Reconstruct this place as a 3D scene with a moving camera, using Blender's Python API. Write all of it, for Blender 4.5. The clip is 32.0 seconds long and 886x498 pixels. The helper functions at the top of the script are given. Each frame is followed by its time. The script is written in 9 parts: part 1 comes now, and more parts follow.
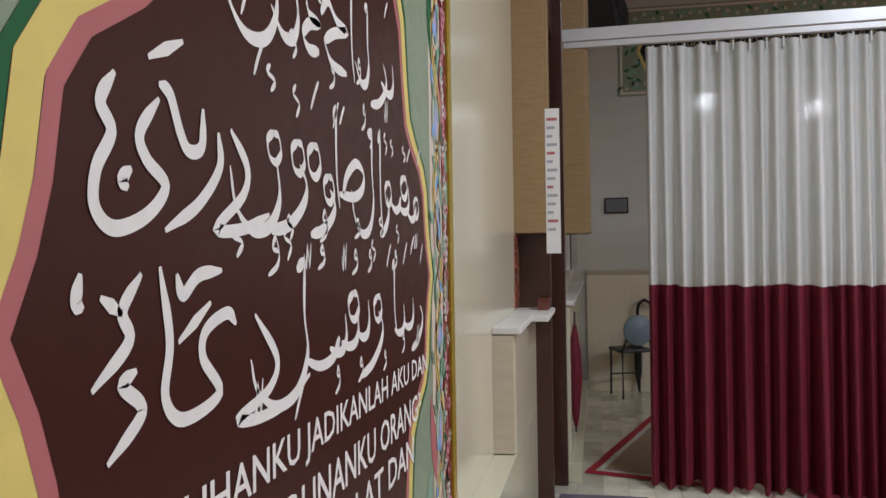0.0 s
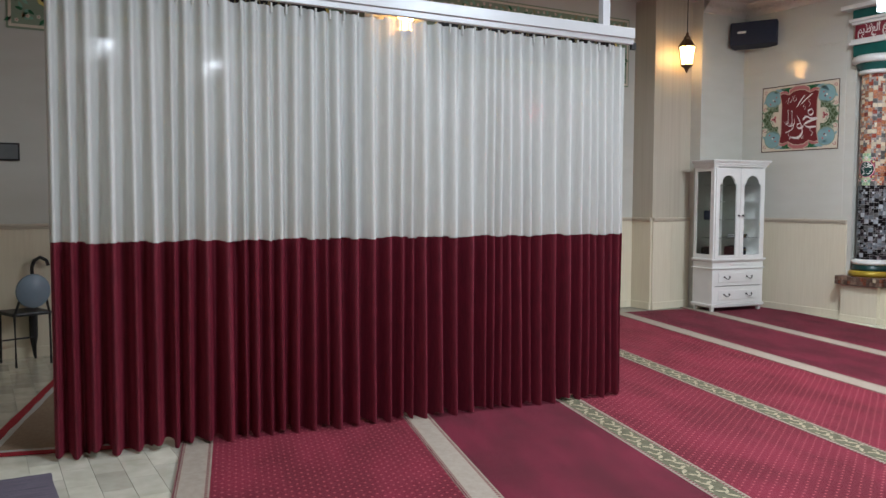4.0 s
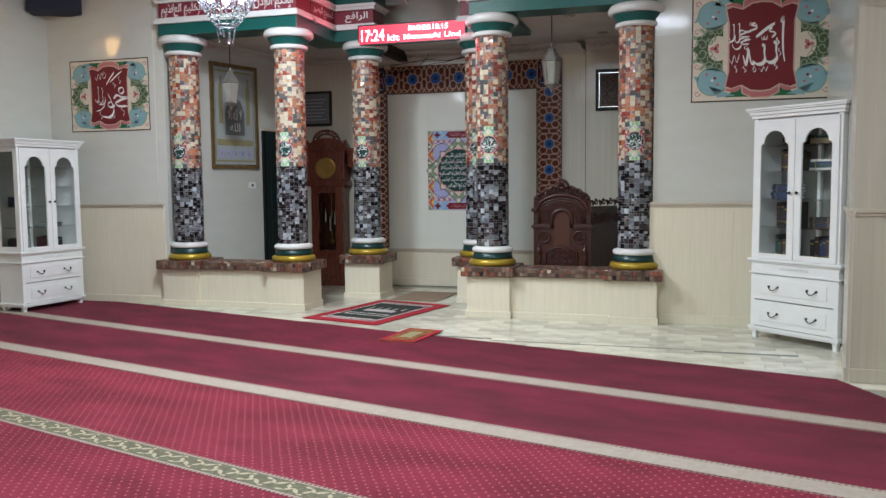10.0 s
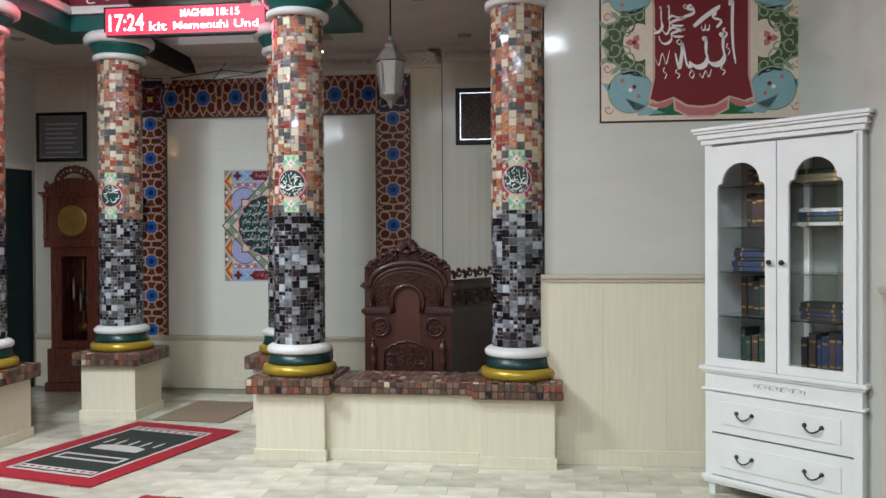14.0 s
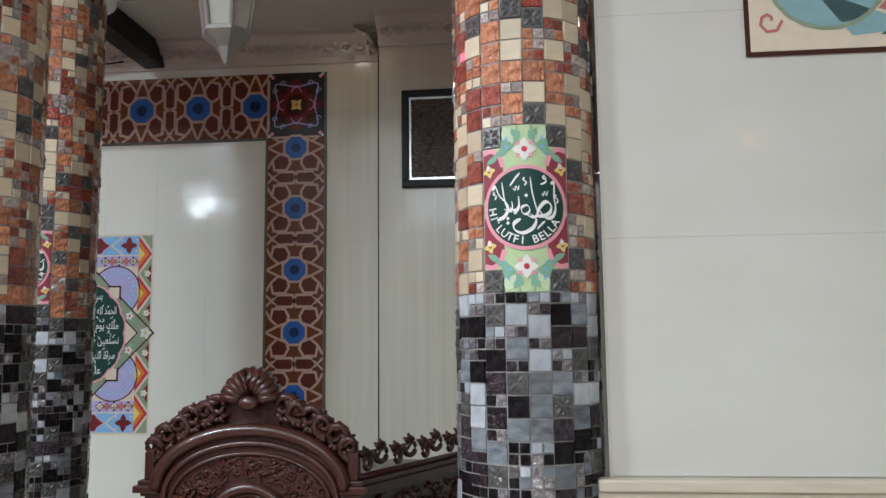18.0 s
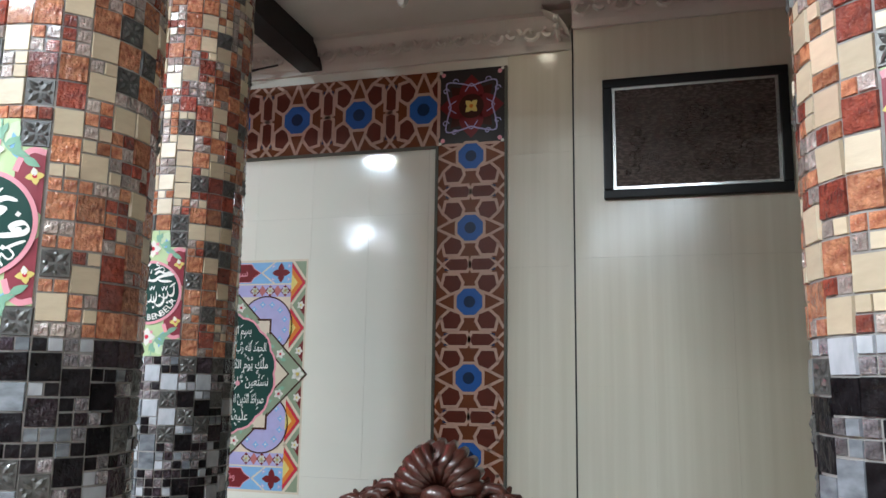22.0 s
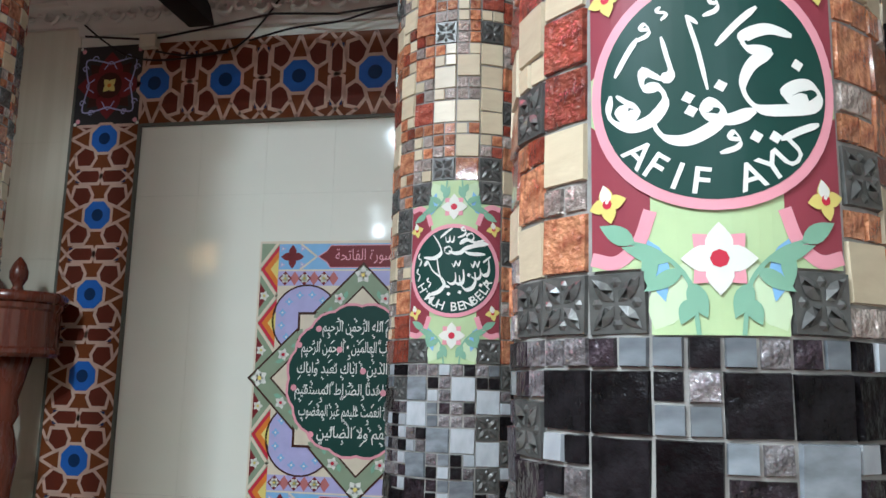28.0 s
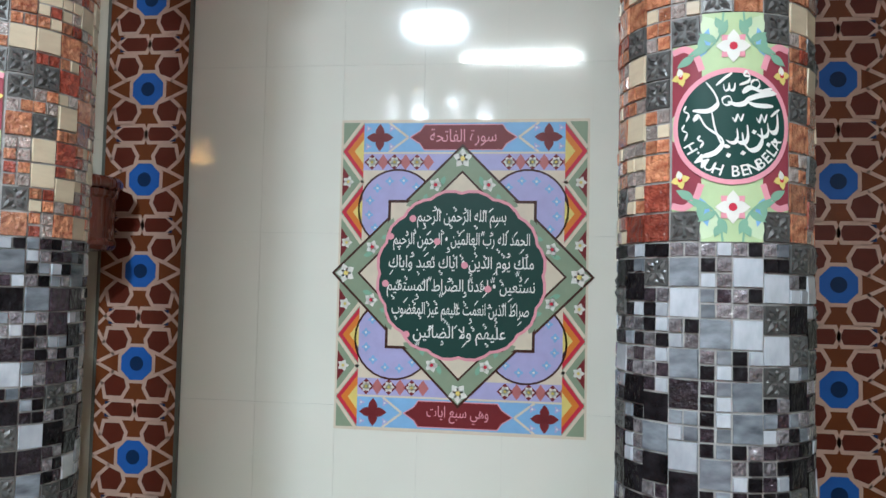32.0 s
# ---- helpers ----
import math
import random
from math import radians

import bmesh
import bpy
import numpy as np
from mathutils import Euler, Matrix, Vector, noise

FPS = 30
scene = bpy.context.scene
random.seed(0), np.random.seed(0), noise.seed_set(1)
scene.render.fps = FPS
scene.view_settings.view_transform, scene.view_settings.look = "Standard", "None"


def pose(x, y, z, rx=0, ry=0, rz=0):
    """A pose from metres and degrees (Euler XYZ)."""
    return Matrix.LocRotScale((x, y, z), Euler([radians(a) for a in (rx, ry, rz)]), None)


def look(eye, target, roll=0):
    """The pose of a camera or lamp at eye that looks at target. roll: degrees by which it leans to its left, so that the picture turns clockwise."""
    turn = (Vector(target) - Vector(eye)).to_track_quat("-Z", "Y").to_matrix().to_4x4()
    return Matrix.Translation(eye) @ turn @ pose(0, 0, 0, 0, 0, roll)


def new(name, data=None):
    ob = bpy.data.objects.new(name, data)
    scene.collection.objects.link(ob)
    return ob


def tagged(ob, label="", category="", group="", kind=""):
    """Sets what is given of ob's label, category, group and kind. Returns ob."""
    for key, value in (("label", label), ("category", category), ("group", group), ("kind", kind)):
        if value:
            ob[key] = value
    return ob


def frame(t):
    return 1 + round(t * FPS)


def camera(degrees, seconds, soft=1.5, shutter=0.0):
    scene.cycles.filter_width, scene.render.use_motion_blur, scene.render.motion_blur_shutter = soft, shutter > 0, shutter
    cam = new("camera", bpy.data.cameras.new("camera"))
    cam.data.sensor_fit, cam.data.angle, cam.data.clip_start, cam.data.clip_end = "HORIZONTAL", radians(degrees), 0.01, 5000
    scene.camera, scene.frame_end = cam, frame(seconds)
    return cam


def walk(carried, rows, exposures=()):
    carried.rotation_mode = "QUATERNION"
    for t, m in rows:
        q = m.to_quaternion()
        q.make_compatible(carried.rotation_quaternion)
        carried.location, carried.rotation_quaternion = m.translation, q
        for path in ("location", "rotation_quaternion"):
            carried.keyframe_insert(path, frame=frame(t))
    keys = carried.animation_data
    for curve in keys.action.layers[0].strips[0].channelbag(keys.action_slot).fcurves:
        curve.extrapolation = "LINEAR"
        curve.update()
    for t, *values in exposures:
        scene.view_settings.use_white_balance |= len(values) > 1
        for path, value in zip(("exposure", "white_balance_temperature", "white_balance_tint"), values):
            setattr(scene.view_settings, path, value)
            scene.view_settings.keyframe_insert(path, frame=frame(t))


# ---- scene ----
# ---- camera and walk ----
cam = camera(57.5, 32.0)


def gaze(x, y, z, yaw, pitch, roll):
    """Eye, heading to the left of +y, tilt up and lean, in metres and degrees."""
    a, b = radians(yaw), radians(pitch)
    way = Vector((-math.sin(a) * math.cos(b), math.cos(a) * math.cos(b), math.sin(b)))
    return look((x, y, z), Vector((x, y, z)) + way, roll)


# seconds, eye, yaw, pitch, roll
PATH_ROWS = [
    (0, 2.440, -9.179, 1.450, 100.88, 0.16, -0.87),
    (0.5, 2.428, -9.194, 1.441, 92.62, -0.29, -0.86),
    (1, 2.425, -9.200, 1.433, 86.81, -0.78, -0.61),
    (1.5, 2.428, -9.198, 1.426, 82.82, -1.12, -0.39),
    (2, 2.428, -9.193, 1.420, 79.38, -1.48, -0.20),
    (2.5, 2.424, -9.185, 1.415, 76.18, -1.91, 0.02),
    (4.5, 2.321, -9.238, 1.486, 52.74, -3.72, 0.26),
    (5, 2.331, -9.185, 1.488, 45.09, -3.58, 0.29),
    (5.5, 2.347, -9.139, 1.482, 37.84, -3.28, 0.20),
    (6, 2.355, -9.091, 1.484, 31.66, -3.24, 0.31),
    (6.5, 2.356, -9.055, 1.490, 26.77, -3.23, 0.38),
    (7, 2.355, -9.041, 1.494, 23.45, -3.02, 0.30),
    (7.5, 2.356, -9.029, 1.499, 21.25, -2.75, 0.15),
    (8, 2.365, -8.986, 1.497, 19.85, -2.53, 0.01),
    (8.5, 2.350, -8.899, 1.487, 19.03, -2.63, -0.21),
    (9, 2.312, -8.775, 1.473, 18.33, -3.03, -0.51),
    (9.5, 2.274, -8.600, 1.456, 18.20, -4.01, -0.84),
    (10, 2.214, -8.358, 1.444, 16.50, -4.63, -0.53),
    (10.5, 2.147, -8.048, 1.442, 14.84, -4.61, -0.39),
    (11, 2.094, -7.686, 1.443, 13.59, -4.34, -0.45),
    (11.5, 2.026, -7.300, 1.433, 11.36, -4.35, -0.56),
    (12, 1.963, -6.906, 1.422, 8.36, -4.29, -0.70),
    (12.5, 1.937, -6.505, 1.424, 7.25, -3.97, -0.64),
    (13, 1.920, -6.090, 1.432, 6.29, -3.36, -0.38),
    (13.5, 1.900, -5.660, 1.443, 6.38, -1.87, -0.27),
    (14, 1.876, -5.225, 1.458, 6.63, -0.54, -0.31),
    (14.5, 1.857, -4.784, 1.482, 5.60, 0.76, -0.31),
    (15, 1.858, -4.326, 1.484, 5.16, 1.28, -0.58),
    (15.5, 1.845, -3.838, 1.422, 4.46, 3.22, 0.84),
    (17.5, 1.764, -2.185, 1.525, 5.62, 5.17, -0.45),
    (18, 1.736, -1.821, 1.544, 5.50, 6.74, -0.61),
    (18.5, 1.708, -1.521, 1.569, 3.96, 7.96, -0.69),
    (19, 1.708, -1.285, 1.591, 3.39, 9.67, -0.52),
    (19.5, 1.704, -1.151, 1.599, 4.25, 10.73, -0.67),
    (20, 1.673, -1.088, 1.602, 4.62, 10.95, -0.81),
    (20.5, 1.621, -1.055, 1.603, 5.43, 10.96, -0.66),
    (21, 1.569, -1.038, 1.600, 7.28, 10.88, -0.26),
    (21.5, 1.499, -1.033, 1.596, 11.03, 10.44, 0.44),
    (22, 1.396, -1.052, 1.591, 16.12, 9.47, 0.91),
    (22.5, 1.266, -1.046, 1.586, 20.78, 8.41, 1.30),
    (23, 1.139, -1.005, 1.589, 25.63, 7.91, 1.50),
    (23.5, 1.011, -0.938, 1.601, 28.76, 7.72, 1.43),
    (24, 0.884, -0.889, 1.601, 28.54, 8.10, 1.40),
    (24.5, 0.732, -0.859, 1.613, 26.64, 8.78, 1.28),
    (25, 0.610, -0.838, 1.615, 24.46, 8.93, 1.15),
    (25.5, 0.535, -0.796, 1.613, 22.69, 9.19, 1.17),
    (27.5, 0.287, -0.578, 1.622, 13.14, 10.31, 1.46),
    (28, 0.144, -0.569, 1.620, 10.91, 9.46, 1.29),
    (28.5, 0.021, -0.544, 1.603, 8.55, 8.08, 0.97),
    (29, -0.059, -0.486, 1.590, 6.77, 6.71, 0.64),
    (29.5, -0.117, -0.408, 1.592, 4.97, 6.47, 0.94),
    (30, -0.165, -0.329, 1.599, 3.45, 6.07, 0.55),
    (30.5, -0.201, -0.285, 1.595, 2.92, 5.69, 0.72),
    (31, -0.250, -0.274, 1.590, 3.02, 5.42, 0.88),
    (31.5, -0.335, -0.290, 1.582, 4.53, 4.16, 0.87),
    (32, -0.435, -0.315, 1.568, 8.14, 2.98, 1.28),
]
walk(cam, [(r[0], gaze(*r[1:])) for r in PATH_ROWS],
     exposures=[(0.0, -0.38, 5700, 9), (2.5, -0.38, 5600, 7), (5.0, -0.28, 5400, 5), (9.0, -0.22, 5350, 4), (14.0, -0.12, 5400, 3), (18.0, 0.2, 5350, 3), (20.5, 0.36, 5350, 3), (22.3, 0.5, 5350, 2), (24.0, 0.32, 5350, 2), (25.5, 0.3, 5300, 1), (28.0, 0.2, 5250, -1), (30.0, 0.32, 5350, 2), (32.0, 0.42, 5250, 0)])

# ---- world and lights ----
world = bpy.data.worlds.new("world")
scene.world = world
world.use_nodes = True
world.node_tree.nodes["Background"].inputs[0].default_value = (0.5, 0.55, 0.6, 1)
world.node_tree.nodes["Background"].inputs[1].default_value = 0.05


def area_lamp(name, place, size, power, colour, target=None):
    d = bpy.data.lights.new(name, "AREA")
    d.shape, d.size, d.size_y, d.energy, d.color = "RECTANGLE", size[0], size[1], power, colour
    o = new(name, d)
    o.matrix_world = look(place, target or (place[0], place[1] + 0.001, place[2] - 1))
    return o


def point_lamp(name, place, power, colour, radius=0.05):
    d = bpy.data.lights.new(name, "POINT")
    d.energy, d.color, d.shadow_soft_size = power, colour, radius
    o = new(name, d)
    o.location = place
    return o


COOL, WARM = (1.0, 0.985, 0.96), (1.0, 0.66, 0.32)
TUBES = [(-0.85, -2.95, 1.2), (1.6, -5.2, 1.25), (0.4, -7.3, 1.25)]
PANEL = (-1.63, -2.07)     # square panel over the chandelier
for x, y, ln in TUBES:
    area_lamp("tube_light", (x, y, 4.02), (ln, 0.12), 125, COOL if y < -4 else (1.0, 0.92, 0.80))
area_lamp("panel_light", (*PANEL, 4.075), (0.46, 0.30), 175, COOL)
for k in (0, 2, 4, 6):
    a = 2 * math.pi * k / 8 + 0.2
    point_lamp("chandelier_light", (-1.58 + 0.47 * math.cos(a), -2.07 + 0.47 * math.sin(a), 3.13), 7, (1.0, 0.97, 0.94), 0.04)
point_lamp("wall_lantern_light", (-5.40, -1.05, 3.42), 3.2, WARM, 0.03)
point_lamp("far_lantern_light", (-5.45, -5.2, 3.42), 6, WARM, 0.03)
point_lamp("right_lantern_light", (3.55, -4.40, 3.13), 1.2, (1.0, 0.85, 0.6), 0.02)
area_lamp("downlight", (0.80, 2.20, 3.262), (0.06, 0.06), 0.4, (1.0, 0.80, 0.55))
area_lamp("hall_downlight", (-1.87, -5.4, 4.13), (0.12, 0.12), 14, COOL)

# ---- materials ----


def material(name, colour=(0.5, 0.5, 0.5), rough=0.5, metal=0.0, second=None, scale=6.0, mix=0.5, stretch=(1, 1, 1),
             bump=0.0, bump_scale=60.0, depth=0.004, vary=0.0, isle=False, gloss=0.0, emit=None, power=0.0, detail=6.0, trans=0.0, ior=1.45,
             dots=None):
    """Procedural surface: two colours mixed by stretched noise, fine relief, and a shift of value by object or by piece."""
    m = bpy.data.materials.new(name)
    m.use_nodes = True
    t = m.node_tree
    b = t.nodes["Principled BSDF"]

    def put(socket, v):
        b.inputs[socket].default_value = v

    put("Roughness", rough)
    put("Metallic", metal)
    put("IOR", ior)
    put("Base Color", (*colour, 1))
    if gloss:
        put("Coat Weight", gloss)
        put("Coat Roughness", 0.06)
    if trans:
        put("Transmission Weight", trans)
    if emit:
        put("Emission Color", (*emit, 1))
        put("Emission Strength", power)
    co = t.nodes.new("ShaderNodeTexCoord")
    mp = t.nodes.new("ShaderNodeMapping")
    mp.inputs["Scale"].default_value = stretch
    t.links.new(co.outputs["Object"], mp.inputs[0])
    out = None
    if second is not None:
        nz = t.nodes.new("ShaderNodeTexNoise")
        nz.inputs["Scale"].default_value, nz.inputs["Detail"].default_value = scale, detail
        t.links.new(mp.outputs[0], nz.inputs["Vector"])
        rp = t.nodes.new("ShaderNodeValToRGB")
        rp.color_ramp.elements[0].position, rp.color_ramp.elements[1].position = 0.5 - mix / 2, 0.5 + mix / 2
        rp.color_ramp.elements[0].color, rp.color_ramp.elements[1].color = (*colour, 1), (*second, 1)
        t.links.new(nz.outputs["Fac"], rp.inputs[0])
        out = rp.outputs[0]
        rr = t.nodes.new("ShaderNodeMapRange")
        rr.inputs[3].default_value, rr.inputs[4].default_value = max(rough - 0.06, 0.02), min(rough + 0.1, 1)
        t.links.new(nz.outputs["Fac"], rr.inputs[0])
        t.links.new(rr.outputs[0], b.inputs["Roughness"])
    if dots:
        # small woven dots or flowers on a lattice: spacing, size, colour, turn in degrees
        gap, size, tint, turn = dots
        lm = t.nodes.new("ShaderNodeMapping")
        lm.inputs["Rotation"].default_value = (0, 0, radians(turn))
        lm.inputs["Scale"].default_value = (1 / gap, 1 / gap, 0)
        t.links.new(co.outputs["Object"], lm.inputs[0])
        vo = t.nodes.new("ShaderNodeTexVoronoi")
        vo.voronoi_dimensions = "2D"
        vo.inputs["Scale"].default_value, vo.inputs["Randomness"].default_value = 1.0, 0.08
        t.links.new(lm.outputs[0], vo.inputs["Vector"])
        dr = t.nodes.new("ShaderNodeMapRange")
        dr.inputs[1].default_value, dr.inputs[2].default_value, dr.inputs[3].default_value, dr.inputs[4].default_value = size * 0.75, size * 1.15, 1.0, 0.0
        t.links.new(vo.outputs["Distance"], dr.inputs[0])
        mx_ = t.nodes.new("ShaderNodeMix")
        mx_.data_type = "RGBA"
        t.links.new(dr.outputs[0], mx_.inputs[0])
        t.links.new(out, mx_.inputs[6])
        mx_.inputs[7].default_value = (*tint, 1)
        out = mx_.outputs[2]
    if vary:
        src = t.nodes.new("ShaderNodeObjectInfo").outputs["Random"]
        if isle:
            both = t.nodes.new("ShaderNodeMath")
            both.operation = "ADD"
            t.links.new(src, both.inputs[0])
            t.links.new(t.nodes.new("ShaderNodeNewGeometry").outputs["Random Per Island"], both.inputs[1])
            part_of = t.nodes.new("ShaderNodeMath")
            part_of.operation = "FRACT"
            t.links.new(both.outputs[0], part_of.inputs[0])
            src = part_of.outputs[0]
        mr = t.nodes.new("ShaderNodeMapRange")
        mr.inputs[3].default_value, mr.inputs[4].default_value = 1 - vary, 1 + vary
        t.links.new(src, mr.inputs[0])
        hs = t.nodes.new("ShaderNodeHueSaturation")
        if out:
            t.links.new(out, hs.inputs["Color"])
        else:
            hs.inputs["Color"].default_value = (*colour, 1)
        t.links.new(mr.outputs[0], hs.inputs["Value"])
        out = hs.outputs[0]
    if out:
        t.links.new(out, b.inputs["Base Color"])
    if bump:
        n2 = t.nodes.new("ShaderNodeTexNoise")
        n2.inputs["Scale"].default_value, n2.inputs["Detail"].default_value = bump_scale, 4
        t.links.new(mp.outputs[0], n2.inputs["Vector"])
        bp = t.nodes.new("ShaderNodeBump")
        bp.inputs["Strength"].default_value, bp.inputs["Distance"].default_value = bump, depth
        t.links.new(n2.outputs["Fac"], bp.inputs["Height"])
        t.links.new(bp.outputs[0], b.inputs["Normal"])
    return m


M = {}
M["plaster"] = material("wall_tile_cream", (0.575, 0.57, 0.515), 0.06, second=(0.535, 0.525, 0.465), scale=2.2, stretch=(1, 1, 3), bump=0.02, bump_scale=30)
M["niche_tile"] = material("niche_tile_cream", (0.74, 0.735, 0.655), 0.03, second=(0.70, 0.695, 0.615), scale=1.6, stretch=(1.0, 1.0, 2.5), bump=0.01, bump_scale=12)
M["wainscot"] = material("wainscot_tile", (0.74, 0.685, 0.535), 0.3, second=(0.66, 0.60, 0.45), scale=3.0, stretch=(14, 14, 0.8), mix=0.6, bump=0.03)
M["stripe_tile"] = material("striped_wall_tile", (0.54, 0.50, 0.405), 0.28, second=(0.45, 0.405, 0.315), scale=2.5, stretch=(10, 10, 0.25), mix=0.5)
M["bay_tile"] = material("bay_wall_tile", (0.63, 0.60, 0.50), 0.16, second=(0.55, 0.515, 0.415), scale=2.5, stretch=(10, 10, 0.25), mix=0.5)
M["back_tile"] = material("back_wall_tile", (0.62, 0.59, 0.44), 0.12, second=(0.55, 0.52, 0.385), scale=2, stretch=(1, 1, 2))
M["trim"] = material("beige_trim", (0.56, 0.50, 0.40), 0.35, second=(0.49, 0.43, 0.33), scale=8, stretch=(1, 1, 6))
M["ceiling"] = material("ceiling_white", (0.62, 0.58, 0.53), 0.7, second=(0.56, 0.52, 0.47), scale=3, bump=0.05)
M["marble"] = material("floor_marble", (0.70, 0.67, 0.56), 0.09, second=(0.50, 0.48, 0.37), scale=7, mix=0.45, vary=0.2, bump=0.01)
M["marble_isle"] = material("floor_marble_far", (0.70, 0.67, 0.56), 0.09, second=(0.50, 0.48, 0.37), scale=7, mix=0.45, vary=0.2, isle=True)
M["grout"] = material("floor_joint", (0.33, 0.32, 0.26), 0.6, second=(0.26, 0.25, 0.2), scale=20)
M["dark_marble"] = material("dark_floor_strip", (0.13, 0.15, 0.13), 0.18, second=(0.22, 0.24, 0.2), scale=9)
M["white_paint"] = material("white_paint", (0.72, 0.71, 0.68), 0.35, second=(0.64, 0.63, 0.6), scale=9, bump=0.03)
M["green_paint"] = material("green_paint", (0.016, 0.105, 0.088), 0.3, second=(0.012, 0.075, 0.065), scale=7)
M["base_green"] = material("dark_green_base", (0.010, 0.040, 0.036), 0.3, second=(0.007, 0.028, 0.026), scale=9)
M["red_paint"] = material("maroon_paint", (0.20, 0.018, 0.035), 0.4, second=(0.15, 0.014, 0.028), scale=7)
M["gold"] = material("gold_paint", (0.46, 0.33, 0.035), 0.3, 0.35, second=(0.34, 0.23, 0.02), scale=12)
M["dark_wood"] = material("dark_carved_wood", (0.060, 0.020, 0.012), 0.28, second=(0.028, 0.010, 0.008), scale=7, stretch=(8, 8, 1), mix=0.7, bump=0.15, bump_scale=50, gloss=0.25)
M["board_wood"] = material("smooth_dark_wood", (0.075, 0.026, 0.016), 0.3, second=(0.050, 0.016, 0.010), scale=6, stretch=(8, 8, 0.8), mix=0.6, gloss=0.3)
M["red_wood"] = material("red_brown_wood", (0.15, 0.038, 0.020), 0.25, second=(0.08, 0.020, 0.012), scale=6, stretch=(8, 8, 0.8), mix=0.7, gloss=0.3)
M["black"] = material("black_plastic", (0.012, 0.012, 0.014), 0.4, second=(0.02, 0.02, 0.022), scale=20)
M["door_dark"] = material("dark_green_door", (0.012, 0.022, 0.022), 0.4, second=(0.008, 0.015, 0.015), scale=4, stretch=(6, 6, 1))
M["white_wood"] = material("white_lacquer", (0.80, 0.80, 0.77), 0.3, second=(0.74, 0.74, 0.71), scale=5, bump=0.02)
M["chrome"] = material("bright_metal", (0.6, 0.6, 0.58), 0.2, 1.0, second=(0.5, 0.5, 0.48), scale=10)
M["pewter"] = material("dark_handle_metal", (0.07, 0.065, 0.06), 0.35, 0.9, second=(0.04, 0.04, 0.04), scale=20)
M["brass"] = material("brass", (0.55, 0.38, 0.12), 0.3, 1.0, second=(0.4, 0.27, 0.08), scale=12)
M["old_brass"] = material("old_brass", (0.14, 0.085, 0.04), 0.4, 0.8, second=(0.08, 0.05, 0.03), scale=18)
M["glass"] = material("clear_glass", (0.95, 0.97, 0.96), 0.03, trans=1.0, ior=1.1)
M["lantern_glass"] = material("lantern_glass", (0.80, 0.79, 0.72), 0.18, second=(0.7, 0.69, 0.62), scale=14, trans=0.6)
M["lantern_metal"] = material("pale_lantern_metal", (0.30, 0.29, 0.26), 0.4, 0.4, second=(0.20, 0.19, 0.17), scale=14)
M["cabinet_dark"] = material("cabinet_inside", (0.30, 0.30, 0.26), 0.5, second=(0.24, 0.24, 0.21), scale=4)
M["alu"] = material("white_aluminium", (0.72, 0.74, 0.76), 0.3, 0.2, second=(0.66, 0.68, 0.7), scale=6)
# lighter and darker rows and soft patches paint how the nap catches light
M["carpet"] = material("crimson_carpet", (0.19, 0.010, 0.031), 0.95, second=(0.125, 0.0045, 0.017), scale=1.3, stretch=(1, 2.2, 1), mix=0.22, bump=0.6, bump_scale=420, dots=(0.048, 0.14, (0.42, 0.10, 0.11), 45))
M["carpet_dark"] = material("crimson_carpet_nap_shade", (0.14, 0.006, 0.025), 0.95, second=(0.082, 0.0035, 0.014), scale=1.5, stretch=(1, 2.2, 1), mix=0.26, bump=0.6, bump_scale=420)
M["carpet_cream"] = material("cream_carpet_stripe", (0.40, 0.345, 0.28), 0.95, second=(0.30, 0.25, 0.20), scale=30, mix=0.7, bump=0.5, bump_scale=300)
M["carpet_edge"] = material("cream_carpet_edge", (0.36, 0.30, 0.24), 0.95, second=(0.27, 0.22, 0.17), scale=30, mix=0.7, bump=0.5, bump_scale=300, dots=(0.028, 0.34, (0.16, 0.04, 0.045), 0))
M["carpet_sage"] = material("sage_carpet_stripe", (0.085, 0.082, 0.046), 0.95, second=(0.15, 0.14, 0.085), scale=40, mix=0.4, bump=0.5, bump_scale=300)
M["carpet_vine"] = material("pale_carpet_vine", (0.42, 0.37, 0.25), 0.95, second=(0.34, 0.29, 0.19), scale=40, bump=0.5, bump_scale=300)
for key in ("carpet", "carpet_dark"):
    pile = M[key].node_tree.nodes["Principled BSDF"].inputs
    pile["Sheen Weight"].default_value, pile["Sheen Roughness"].default_value, pile["Sheen Tint"].default_value = 0.07, 0.4, (0.9, 0.30, 0.38, 1)
M["dot"] = material("carpet_dot_pink", (0.40, 0.05, 0.07), 0.95)
M["velvet"] = material("maroon_velvet", (0.155, 0.006, 0.022), 0.7, second=(0.08, 0.003, 0.012), scale=9, stretch=(6, 6, 1), bump=0.25, bump_scale=300)
velvet = M["velvet"].node_tree.nodes["Principled BSDF"].inputs
velvet["Sheen Weight"].default_value, velvet["Sheen Roughness"].default_value, velvet["Sheen Tint"].default_value = 0.45, 0.35, (0.75, 0.08, 0.16, 1)
M["sheer"] = material("white_sheer", (0.76, 0.78, 0.76), 0.8, second=(0.68, 0.70, 0.685), scale=11, stretch=(6, 6, 1), bump=0.15, bump_scale=400)
M["sheer"].node_tree.nodes["Principled BSDF"].inputs["Alpha"].default_value = 0.74
M["light_wood"] = material("light_oak_laminate", (0.34, 0.235, 0.115), 0.35, second=(0.25, 0.165, 0.075), scale=5, stretch=(2, 2, 12), mix=0.7)
M["paper"] = material("paper", (0.75, 0.75, 0.74), 0.6, second=(0.68, 0.68, 0.67), scale=8)
M["ink_grey"] = material("grey_print", (0.35, 0.36, 0.4), 0.6)
